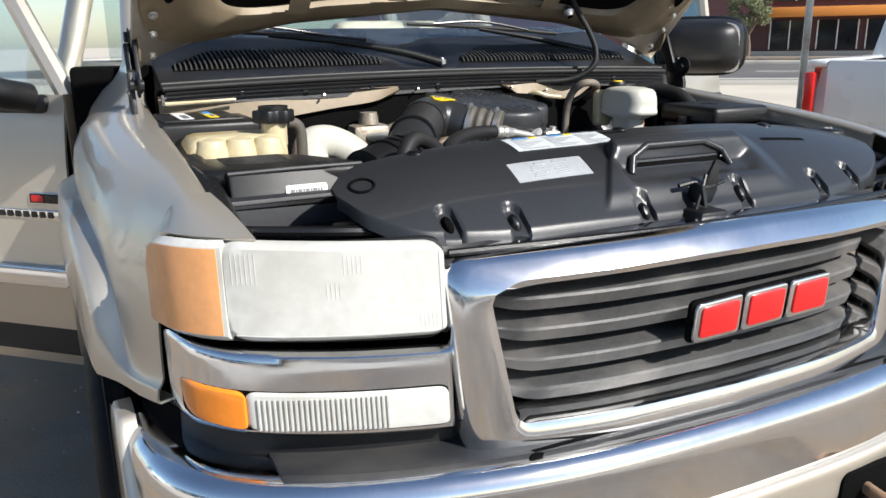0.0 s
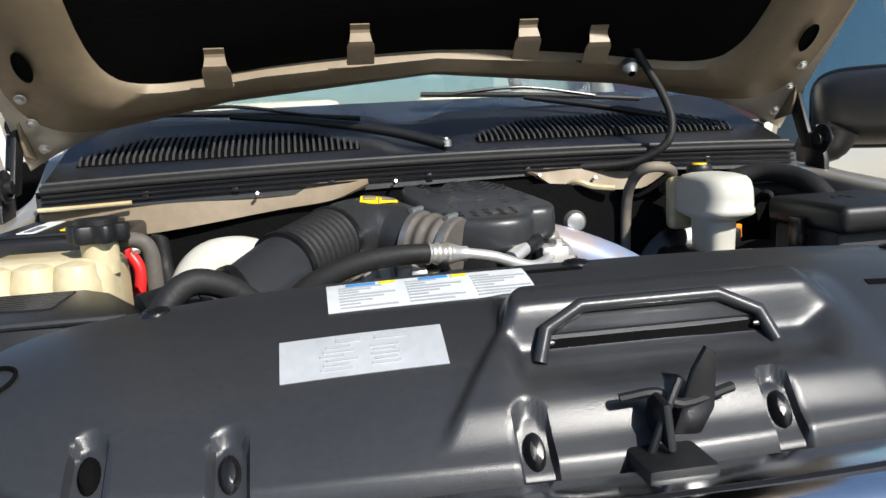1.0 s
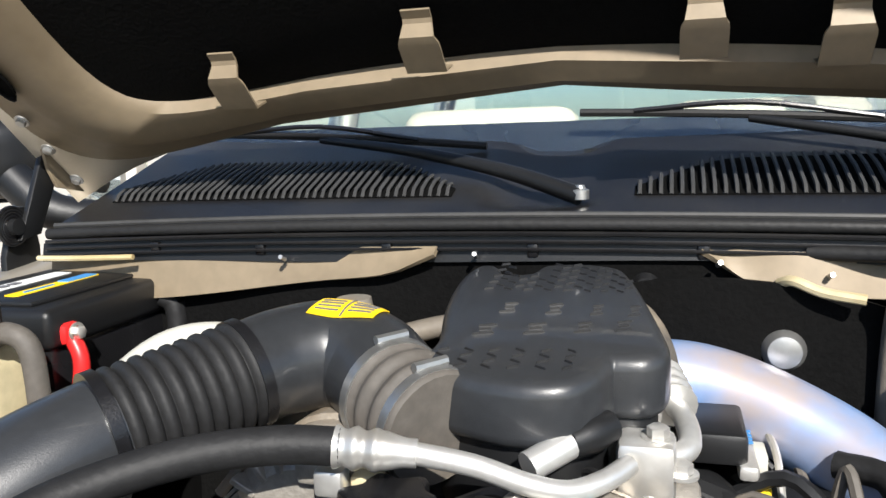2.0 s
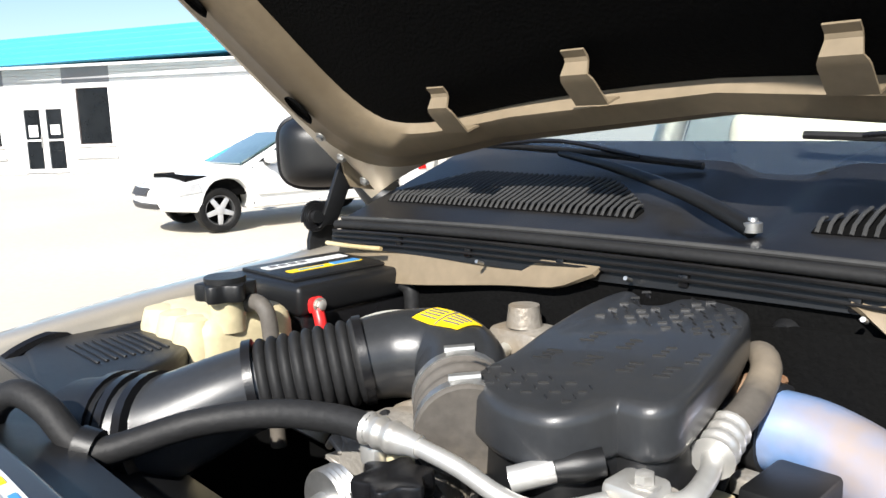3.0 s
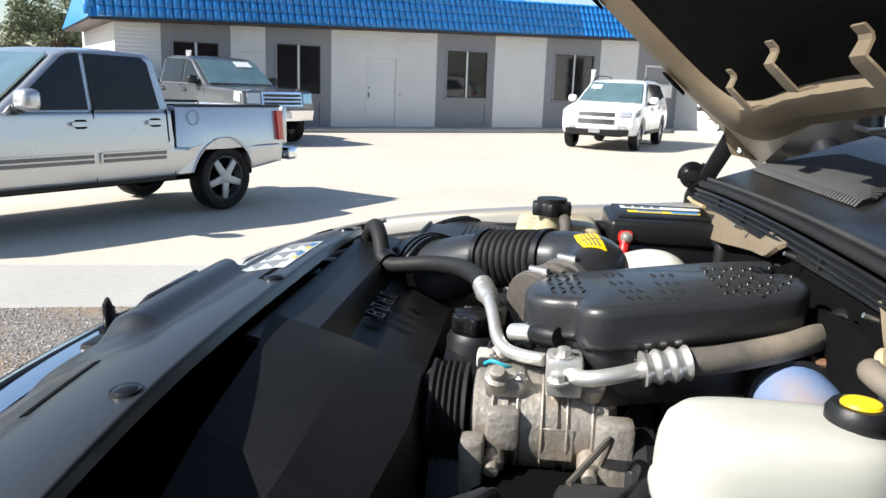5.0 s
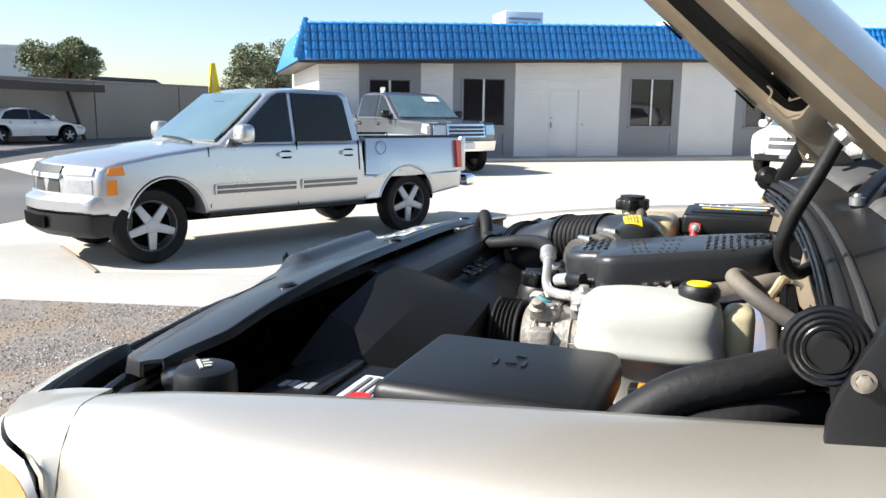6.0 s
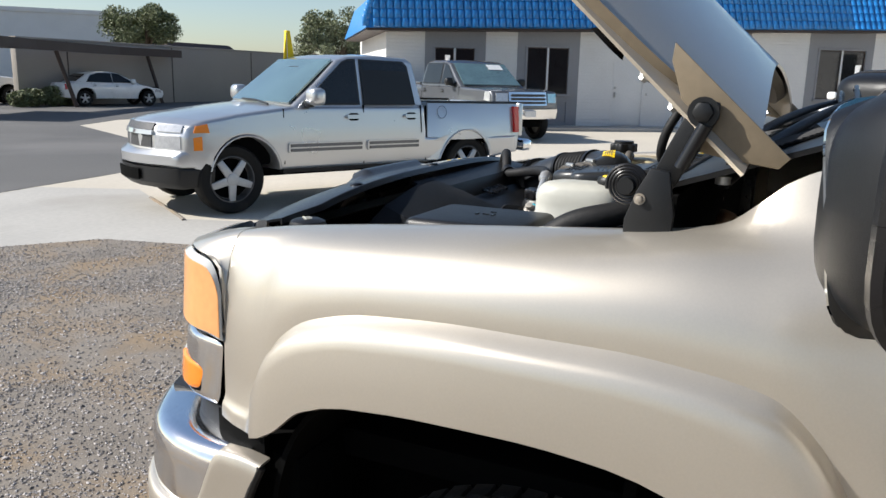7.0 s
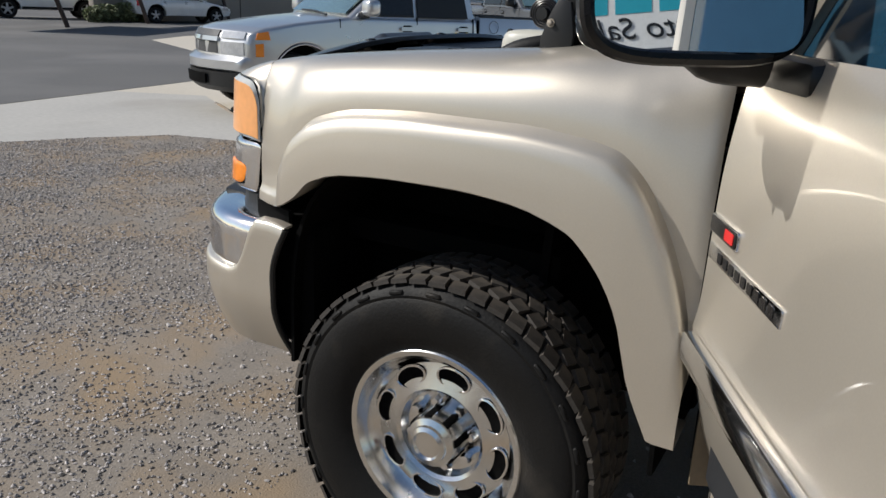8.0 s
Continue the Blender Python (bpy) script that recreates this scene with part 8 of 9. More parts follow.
for k in range(5):
    a = -6.8 + k * 0.0 + (0 if k == 0 else 7.6 + (k - 1) * 2.7)
    w = part("window", moved(rbox(a, a + 2.3, 0.22, 0.3, 0.6, 2.35, 0.0), SFM), TINT, sf, "dark shop window")
    for x in (a, a + 1.12, a + 2.24):
        part("mullion", moved(rbox(x, x + 0.07, 0.18, 0.22, 0.6, 2.35, 0.0), SFM), STUCCO_WHITE, w)
for k in range(4):
    w = part("window", moved(rbox(1.2 + k * 2.2, 3.2 + k * 2.2, 0.22, 0.3, 3.5, 4.3, 0.0), SFM), TINT, sf, "dark upper strip window")
    part("mullion", moved(rbox(2.15 + k * 2.2, 2.2 + k * 2.2, 0.18, 0.22, 3.5, 4.3, 0.0), SFM), STUCCO_WHITE, w)
part("pavement_edge", moved(rbox(-30, 30, -9, 0.0, -0.1, 0.14, 0.02), SFM), SLAB, sf, "pale pavement before the storefront")
part("planter_bed", moved(rbox(-30, 30, -7.5, -5.0, 0.14, 0.30, 0.02), SFM), GRAVEL_BED, sf)


# ---- parked vehicles: x forward, y to the vehicle's left ----
def arch(cx, r, z0, n=14):
    """The bottom outline round a wheel, walked from rear to front."""
    a0 = math.asin(max(-0.9, min(0.9, (z0 - 0.36) / r)))
    return [(cx + r * math.cos(t), 0.36 + r * math.sin(t)) for t in [lerp(math.pi - a0, a0, k / n) for k in range(n + 1)]]


class Form:
    """The warp that turns a side outline into a car body: it narrows upwards and bows at nose and tail."""

    def __init__(self, w, nose, tail, belt, roof, tuck_top, bow=0.16):
        self.w, self.nose, self.tail, self.belt, self.roof, self.top, self.bow = w, nose, tail, belt, roof, tuck_top, bow

    def at(self, x, z, k):
        lo = 1 - 0.06 * max(0.0, (0.72 - z) / 0.4) ** 2 - 0.035 * max(0.0, (z - 0.8) / max(0.1, self.belt - 0.8))
        if z > self.belt:
            lo = lerp(0.965 - 0.02, self.top, (z - self.belt) / (self.roof - self.belt))
        ends = 1 - 0.07 * max(0.0, (x - self.nose + 0.7) / 0.7) ** 2 - 0.05 * max(0.0, (self.tail + 0.6 - x) / 0.6) ** 2
        f, b = max(0.0, x / self.nose), max(0.0, x / self.tail)
        return Vector((x - self.bow * k * k * f ** 1.5 + 0.5 * self.bow * k * k * b ** 1.5, self.w * k * lo * ends, z))

    def shell(self, poly, r=0.04, levels=(-1, -0.9, -0.6, -0.2, 0.2, 0.6, 0.9, 1), crown=0.0):
        bm = bmesh.new()
        L = [[bm.verts.new((x, self.w * k, z)) for x, z in poly] for k in levels]
        n = len(poly)
        for a, b in zip(L, L[1:]):
            for i in range(n):
                bm.faces.new((a[i], a[(i + 1) % n], b[(i + 1) % n], b[i]))
        caps = [bm.faces.new(L[0][::-1]), bm.faces.new(L[-1])]
        bmesh.ops.recalc_face_normals(bm, faces=bm.faces)
        if r:
            bmesh.ops.bevel(bm, geom=list({e for f in caps for e in f.edges}), offset=r, segments=3, profile=0.5, affect="EDGES")
        cuts = [((0, 0, z), (0, 0, 1)) for z in (0.58, 0.70, 0.82, 0.94, 1.06, 1.20, 1.36, 1.52, 1.64)] + [((0.35 * i, 0, 0), (1, 0, 0)) for i in range(-8, 9)]
        for co, no in cuts:
            bmesh.ops.bisect_plane(bm, geom=bm.verts[:] + bm.edges[:] + bm.faces[:], plane_co=co, plane_no=no)
        for v in bm.verts:
            k = v.co.y / self.w
            v.co = self.at(v.co.x, v.co.z, k) - Vector((0, 0, crown * k * k if v.co.z > self.belt * 0.8 else 0))
        return bm

    def panel(self, poly, side, out=0.006, thick=0.02):
        """A piece lying on the side of the body."""
        bm = bmesh.new()
        a = [bm.verts.new(self.at(x, z, side) + Vector((0, side * out, 0))) for x, z in poly]
        b = [bm.verts.new(self.at(x, z, side) + Vector((0, side * (out - thick), 0))) for x, z in poly]
        n = len(poly)
        bm.faces.new(a)
        bm.faces.new(b[::-1])
        for i in range(n):
            bm.faces.new((a[i], a[(i + 1) % n], b[(i + 1) % n], b[i]))
        return bm

    def across(self, p, q, k0, k1, out=0.008, n=6, thick=0.02):
        """A piece lying across the body from outline point p to q."""
        d = Vector((q[0] - p[0], 0, q[1] - p[1]))
        nrm = Vector((-d.z, 0, d.x)).normalized()
        mid = Vector(((p[0] + q[0]) / 2, 0, (p[1] + q[1]) / 2))
        if nrm.dot(mid - Vector((0, 0, 0.6))) < 0:
            nrm = -nrm

        def f(u, v):
            x, z = lerp(p[0], q[0], v), lerp(p[1], q[1], v)
            return self.at(x, z, lerp(k0, k1, u)) + nrm * out
        a = sheet(f, n, 3)
        bmesh.ops.recalc_face_normals(a, faces=a.faces)
        bmesh.ops.solidify(a, geom=a.faces[:], thickness=-thick if False else thick)
        return a


def road_wheel(parent, x, y, r, side, spokes=5, width=0.22, rim=0.66, look_label="five-spoke alloy wheel", paint=None):
    m = Matrix.Translation((x, y, r)) @ Matrix.Rotation(radians(-90 * side), 4, "X")
    h = width / 2
    q = r * rim
    tyre = part("wheel", lathe([(q, -h * 0.8), (r * 0.93, -h), (r * 0.99, -h * 0.75), (r, -h * 0.4), (r, h * 0.4), (r * 0.985, h * 0.75), (r * 0.93, h), (r * 0.8, h * 1.04), (q * 1.03, h * 0.9), (q * 0.99, h * 0.8)], 40, m=m), TYRE, parent, "black tyre on an alloy rim")
    part("rim", lathe([(q * 1.02, h * 0.9), (q * 0.97, h * 0.92), (q * 0.93, h * 0.7), (q * 0.9, h * 0.1), (0, h * 0.05)], 40, m=m), DUSTY_BLACK, tyre, look_label)
    part("brake_disc", lathe([(q * 0.86, h * 0.09), (q * 0.86, h * 0.1), (0, h * 0.1)], 24, m=m), DARK, tyre)
    for k in range(spokes):
        bm = bmesh.new()
        a = 2 * math.pi * k / spokes
        w0, w1 = q * 0.19, q * 0.145
        v = []
        for zz in (h * 0.55, h * 0.86):
            v.append([bm.verts.new(p) for p in ((q * 0.12, -w0, zz + h * 0.08), (q * 0.96, -w1, zz), (q * 0.96, w1, zz), (q * 0.12, w0, zz + h * 0.08))])
        bm.faces.new(v[0])
        bm.faces.new(v[1])
        for i in range(4):
            bm.faces.new((v[0][i], v[0][(i + 1) % 4], v[1][(i + 1) % 4], v[1][i]))
        bmesh.ops.bevel(bm, geom=bm.edges[:], offset=q * 0.035, segments=2, profile=0.5, affect="EDGES")
        part("spoke", moved(bm, m @ Matrix.Rotation(a + 0.3, 4, "Z")), paint or ALLOY_GREY, tyre)
    part("centre_cap", lathe([(q * 0.27, h * 0.6), (q * 0.26, h * 0.98), (q * 0.16, h * 1.04), (0, h * 1.05)], 20, m=m), paint or ALLOY_GREY, tyre)
    return tyre


def even(ob):
    """Flat panels shade flat beside their rounded edges."""
    w = ob.modifiers.new("weighted_normal", "WEIGHTED_NORMAL")
    w.keep_sharp = True


def car(name, label, category, paint, at, fwd, S, group=""):
    t = thing(name, label, category, group, at=(at[0], at[1], 0), turn=math.atan2(fwd[1], fwd[0]))
    F = Form(S["w"], S["nose"], S["tail"], S["belt"], S["roof"], S.get("top", 0.80), S.get("bow", 0.16))
    wf, wr, R = S["wf"], S["wr"], S["r"]
    ar = R + S.get("arch", 0.095)
    sill = S["sill"]
    rear_arch = arch(wr, ar, sill)
    front_arch = arch(wf, ar, sill)
    body = part("body", F.shell(S["upper"] + [(S["tail"] + 0.04, sill + 0.06)] + rear_arch + front_arch + [(S["nose"] - 0.1, sill + 0.04)], 0.035, crown=0.02), paint, t)
    even(body)
    # near-black blocks put shade under the body and inside the arches
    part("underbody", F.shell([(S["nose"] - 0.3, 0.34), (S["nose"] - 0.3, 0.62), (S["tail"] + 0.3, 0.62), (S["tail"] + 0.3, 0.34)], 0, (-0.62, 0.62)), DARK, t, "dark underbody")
    for cx in (wf, wr):
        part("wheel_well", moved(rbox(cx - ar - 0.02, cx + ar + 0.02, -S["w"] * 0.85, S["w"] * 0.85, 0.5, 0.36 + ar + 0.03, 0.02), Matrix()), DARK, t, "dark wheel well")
        for s in (1, -1):
            road_wheel(t, cx, s * (S["w"] - 0.15), R, s, S.get("spokes", 5), paint=S.get("spoke"))
    g = S["green"]
    cab = part("cab", F.shell(g, 0.05, crown=0.025), paint, t)
    even(cab)
    part("windshield", F.across(S["screen"][0], S["screen"][1], -0.90, 0.90), SKY_GLASS, cab, "windscreen reflecting the sky")
    part("rear_window", F.across(S["back"][0], S["back"][1], -0.85, 0.85), TINT, cab)
    for s in (1, -1):
        for poly in S["windows"]:
            c = (sum(p[0] for p in poly) / len(poly), sum(p[1] for p in poly) / len(poly))
            rim = [(c[0] + (x - c[0]) * 1.04 + (0.012 if x > c[0] else -0.012), c[1] + (z - c[1]) * 1.06 + (0.01 if z > c[1] else -0.01)) for x, z in poly]
            w = part("side_window", F.panel(poly, s, 0.010), TINT, cab, "dark tinted side window")
            part("window_trim", F.panel(rim, s, 0.006), BLACK, w)
        for x, z0, z1 in S["seams"]:
            part("door_seam", F.panel([(x - 0.006, z0), (x + 0.006, z0), (x + 0.006 + S.get("lean", 0), z1), (x - 0.006 + S.get("lean", 0), z1)], s, 0.005, 0.02), DARK, t)
        for x, z in S["handles"]:
            part("door_handle", F.panel(rounded(x - 0.11, x + 0.11, z - 0.022, z + 0.022, 0.02, 3), s, 0.035, 0.05), paint, t)
            part("handle_cup", F.panel(rounded(x - 0.07, x + 0.07, z - 0.045, z + 0.04, 0.03, 3), s, 0.004, 0.01), DARK, t)
        for z0, z1, x0, x1, m2 in S.get("mouldings", ()):
            part("side_moulding", F.panel(rounded(x0, x1, z0, z1, 0.02, 2), s, 0.026 if z1 - z0 > 0.02 else 0.029, 0.05), m2 or paint, t)
        mx, mz = S["mirror"]
        p = F.at(mx, mz, s)
        mir = part("door_mirror", rbox(p.x - 0.10, p.x + 0.07, min(p.y + s * 0.03, p.y + s * 0.25), max(p.y + s * 0.03, p.y + s * 0.25), mz, mz + 0.19, 0.06, 3), S.get("mirror_paint") or paint, t)
        part("mirror_arm", rbox(p.x - 0.03, p.x + 0.05, min(p.y - s * 0.02, p.y + s * 0.1), max(p.y - s * 0.02, p.y + s * 0.1), mz - 0.02, mz + 0.06, 0.02), BLACK, mir)
        for poly, m2, lab, out in S["lamps"]:
            part("lamp", F.panel(poly, s, out, 0.05), m2, t, lab)
        for p0, p1, k0, k1, m2, lab in S["front_lamps"]:
            part("headlamp", F.across(p0, p1, s * k0, s * k1, 0.012, 4, 0.04), m2, t, lab)
    for nm, p0, p1, k0, k1, m2, lab, out in S["across"]:
        part(nm, F.across(p0, p1, k0, k1, out, 8, 0.05), m2, t, lab)
    return t, F


CREW_CAB = dict(w=0.875, nose=2.32, tail=-2.62, belt=1.13, roof=1.70, top=0.80, wf=1.60, wr=-1.60, r=0.365, sill=0.44,
                bow=0.26,
                upper=[(2.28, 0.56), (2.33, 0.66), (2.33, 0.80), (2.295, 0.90), (2.24, 0.955), (2.10, 0.995), (1.7, 1.055), (1.3, 1.10), (1.0, 1.13), (0.9, 1.135), (-0.91, 1.13), (-0.925, 0.74), (-2.55, 0.72)],
                green=[(1.02, 1.09), (0.62, 1.375), (0.28, 1.645), (0.12, 1.69), (-0.3, 1.71), (-0.72, 1.69), (-0.80, 1.64), (-0.90, 1.13), (-0.90, 1.09)],
                screen=[(0.95, 1.15), (0.31, 1.63)], back=[(-0.885, 1.2), (-0.815, 1.58)],
                windows=[[(0.77, 1.155), (0.70, 1.235), (0.24, 1.585), (0.16, 1.615), (0.06, 1.62), (0.06, 1.155)], [(-0.04, 1.155), (-0.04, 1.62), (-0.62, 1.61), (-0.68, 1.56), (-0.73, 1.155)]],
                seams=[(1.10, 0.50, 1.09), (0.0, 0.46, 1.13), (-0.84, 0.80, 1.13), (-0.925, 0.46, 1.12)], handles=[(0.14, 1.0), (-0.69, 1.0)],
                mouldings=[(0.62, 0.73, 0.03, 1.06, None), (0.62, 0.73, -0.80, -0.03, None), (0.648, 0.653, 0.05, 1.04, GREY_PAINT), (0.697, 0.702, 0.05, 1.04, GREY_PAINT), (0.648, 0.653, -0.78, -0.05, GREY_PAINT), (0.697, 0.702, -0.78, -0.05, GREY_PAINT)], mirror=(0.76, 1.13),
                lamps=[([(2.15, 0.68), (2.25, 0.68), (2.25, 0.81), (2.15, 0.82)], AMBER, "amber corner lamp", 0.012), ([(2.06, 0.855), (2.25, 0.855), (2.22, 0.925), (2.08, 0.945)], AMBER, "amber turn lamp", 0.012),
                       ([(-2.52, 0.76), (-2.61, 0.76), (-2.61, 1.10), (-2.50, 1.10)], RED, "red tail lamp", 0.015)],
                front_lamps=[((2.325, 0.69), (2.325, 0.82), 0.55, 0.93, LAMP_GLASS, "clear headlamp"), ((2.318, 0.855), (2.285, 0.925), 0.55, 0.93, LAMP_GLASS, "clear headlamp")],
                across=[("grille", (2.325, 0.69), (2.32, 0.82), -0.46, 0.46, DARK_MESH, "dark mesh lower grille", 0.004), ("grille", (2.31, 0.865), (2.275, 0.935), -0.46, 0.46, DARK_MESH, "dark mesh upper grille", 0.004),
                        ("grille_bar", (2.328, 0.815), (2.318, 0.862), -0.50, 0.50, SILVER_PAINT, "silver grille bar", 0.02), ("badge", (2.328, 0.818), (2.318, 0.860), -0.08, 0.08, CHROME, "bright badge", 0.035)])
col, CF = car("silver_pickup", "silver crew cab pickup truck parked on the concrete", "truck", SILVER_PAINT, (-6.34, -3.79), (0.895, -0.446), CREW_CAB)
# bed
for s in (1, -1):
    ra = arch(-1.60, 0.455, 0.46)
    outline = [(-0.955, 1.10), (-0.955, 1.165), (-2.60, 1.15), (-2.62, 0.70), (-2.60, 0.50)] + ra + [(-0.955, 0.46)]
    bm = CF.panel(outline, s, 0.004, 0.10)
    bmesh.ops.bevel(bm, geom=[e for e in bm.edges if e.calc_length() > 0.2 or e.calc_face_angle(0) > 0.9], offset=0.018, segments=2, profile=0.5, affect="EDGES")
    side = part("bed_side", bm, SILVER_PAINT, col, "silver bed side with a wheel arch")
    part("rail_cap", CF.panel([(-0.96, 1.150), (-0.96, 1.178), (-2.60, 1.163), (-2.60, 1.135)], s, 0.010, 0.12), BLACK, side)
    if s == 1:
        part("fuel_door", tube([CF.at(-1.18 + 0.075 * math.cos(t), 1.04 + 0.075 * math.sin(t), s) + Vector((0, s * 0.004, 0)) for t in [2 * math.pi * i / 24 for i in range(25)]], 0.0035, 5, 1, smooth=False), GREY_PAINT, side)
    part("arch_lip", tube([CF.at(x, z, s) + Vector((0, s * 0.006, 0)) for x, z in arch(-1.60, 0.457, 0.46)], 0.012, 6, 1, smooth=False), SILVER_PAINT, side)
    part("fender_lip", tube([CF.at(x, z, s) + Vector((0, s * 0.004, 0)) for x, z in arch(1.60, 0.457, 0.46)], 0.008, 6, 1, smooth=False), SILVER_PAINT, col)
    part("step_rail", CF.panel([(-0.95, 0.40), (-0.95, 0.45), (1.1, 0.45), (1.1, 0.40)], s, -0.02, 0.10), BLACK, col)
part("tailgate", rbox(-2.63, -2.55, -0.76, 0.76, 0.70, 1.14, 0.02), SILVER_PAINT, col)
part("bed_floor", rbox(-2.56, -0.93, -0.74, 0.74, 0.66, 0.745, 0.01), DARK, col, "dark bed floor")
part("head_board", rbox(-0.99, -0.94, -0.76, 0.76, 0.70, 1.15, 0.01), SILVER_PAINT, col)
part("rear_bumper", rbox(-2.78, -2.60, -0.82, 0.82, 0.50, 0.66, 0.05), CHROME, col, "bright rear bumper")
bump = CF.shell([(2.0, 0.50), (2.38, 0.50), (2.43, 0.53), (2.43, 0.62), (2.36, 0.67), (2.0, 0.67)], 0.03)
part("front_bumper", bump, SILVER_PAINT, col, "silver front bumper")
part("lower_bumper", CF.shell([(1.98, 0.30), (2.34, 0.28), (2.42, 0.34), (2.43, 0.50), (1.98, 0.505)], 0.03), BLACK, col, "black lower bumper")
part("air_intake", CF.across((2.43, 0.36), (2.435, 0.47), -0.4, 0.4, 0.012), DARK, col)
part("wiper", tube([(1.02, 0.5, 1.13), (0.98, 0.1, 1.16), (0.96, -0.3, 1.165)], 0.012, 6), BLACK, col)
part("rear_view_mirror", rbox(0.40, 0.44, -0.12, 0.12, 1.49, 1.55, 0.01), BLACK, col)
flag = thing("window_flag", "yellow flag clipped to the truck's far window", "flag", at=(-6.61, -4.55, 0))
part("pole", tube([(0, 0, 1.55), (0.02, 0, 1.98)], 0.006, 6, smooth=False), STUCCO_WHITE, flag)
part("cloth", sheet(lambda u, v: (lerp(-0.17, 0.11, u) * (1 - 0.75 * v) + 0.015, 0.03 * math.sin(7 * u), 1.60 + 0.40 * v), 8, 6, 0.004), YELLOW_CLOTH, flag)

SUV = dict(w=0.97, nose=2.45, tail=-2.55, belt=1.14, roof=1.78, top=0.74, wf=1.50, wr=-1.50, r=0.37, sill=0.36, bow=0.26,
           upper=[(2.40, 0.45), (2.45, 0.62), (2.42, 0.85), (2.32, 0.98), (1.8, 1.08), (1.2, 1.15), (1.1, 1.16), (-2.40, 1.18), (-2.52, 1.0), (-2.55, 0.6)],
           green=[(1.25, 1.12), (0.75, 1.395), (0.25, 1.68), (-0.2, 1.76), (-1.2, 1.78), (-2.0, 1.72), (-2.2, 1.66), (-2.46, 1.15), (-2.46, 1.1)],
           screen=[(1.18, 1.18), (0.30, 1.66)], back=[(-2.42, 1.24), (-2.24, 1.6)],
           windows=[[(0.85, 1.20), (0.30, 1.55), (0.05, 1.64), (0.02, 1.20)], [(-0.06, 1.20), (-0.04, 1.65), (-0.92, 1.65), (-0.98, 1.22)], [(-1.06, 1.24), (-1.02, 1.65), (-1.7, 1.62), (-2.0, 1.34)]],
           seams=[(1.05, 0.5, 1.1), (-0.02, 0.45, 1.14), (-1.0, 0.7, 1.14)], handles=[(0.15, 1.02), (-0.82, 1.04)], mirror=(0.80, 1.14), mouldings=[(0.38, 0.47, -1.0, 1.0, BLACK)],
           lamps=[([(2.02, 0.88), (2.30, 0.84), (2.30, 0.95), (2.0, 1.02)], LAMP_GLASS, "clear swept headlamp", 0.015), ([(-2.40, 0.9), (-2.52, 0.9), (-2.48, 1.16), (-2.36, 1.16)], RED, "red tail lamp", 0.015)],
           front_lamps=[((2.43, 0.84), (2.34, 0.96), 0.62, 0.9, LAMP_GLASS, "clear swept headlamp"), ((2.46, 0.55), (2.455, 0.62), 0.6, 0.8, LAMP_GLASS, "fog lamp")],
           across=[("grille", (2.45, 0.66), (2.43, 0.77), -0.5, 0.5, DARK_MESH, "dark lower grille", 0.01), ("grille", (2.42, 0.84), (2.36, 0.93), -0.5, 0.5, DARK_MESH, "dark upper grille", 0.01),
                   ("lower_bumper", (2.42, 0.38), (2.45, 0.52), -0.9, 0.9, BLACK, "black lower bumper", 0.02), ("licence_plate", (2.47, 0.44), (2.47, 0.54), -0.16, 0.16, STUCCO_GREY, "small plate", 0.03)])


def suv_extras(t, F):
    for s in (1, -1):
        part("roof_rail", tube([F.at(0.1, 1.70, s * 0.9) + Vector((0, 0, 0.03)), F.at(-0.3, 1.77, s * 0.9) + Vector((0, 0, 0.06)), F.at(-1.6, 1.77, s * 0.9) + Vector((0, 0, 0.06)), F.at(-2.0, 1.71, s * 0.9) + Vector((0, 0, 0.03))], 0.018, 8), BLACK, t, "dark roof rail")
    part("price_sticker", F.across((0.62, 1.49), (0.44, 1.59), -0.8, -0.45, 0.018, 2, 0.004), PAPER, t, "white writing on the windscreen")


def flag_on(x, y, z, label, height=0.45):
    f = thing("window_flag", label, "flag", "window flags", at=(x, y, 0))
    part("pole", tube([(0, 0, z), (0.02, 0.01, z + height)], 0.008, 6, smooth=False), STUCCO_WHITE, f)
    part("cloth", sheet(lambda u, v: (0.03 * math.sin(6 * v), lerp(0, 0.13, u) * (0.4 + 0.6 * v), z + height * lerp(0.25, 1, v)), 4, 8, 0.004), STUCCO_WHITE, f)


f = Vector((0.95, -0.31))
c = Vector((-19.6, 2.78)) - f * 1.5
suv, SF_ = car("white_suv", "white crossover with a dark two-slot grille parked in the lot", "car", WHITE_PAINT, c, f, SUV)
suv_extras(suv, SF_)
flag_on(-20.9, 2.45, 1.55, "small white flag on the crossover's window")

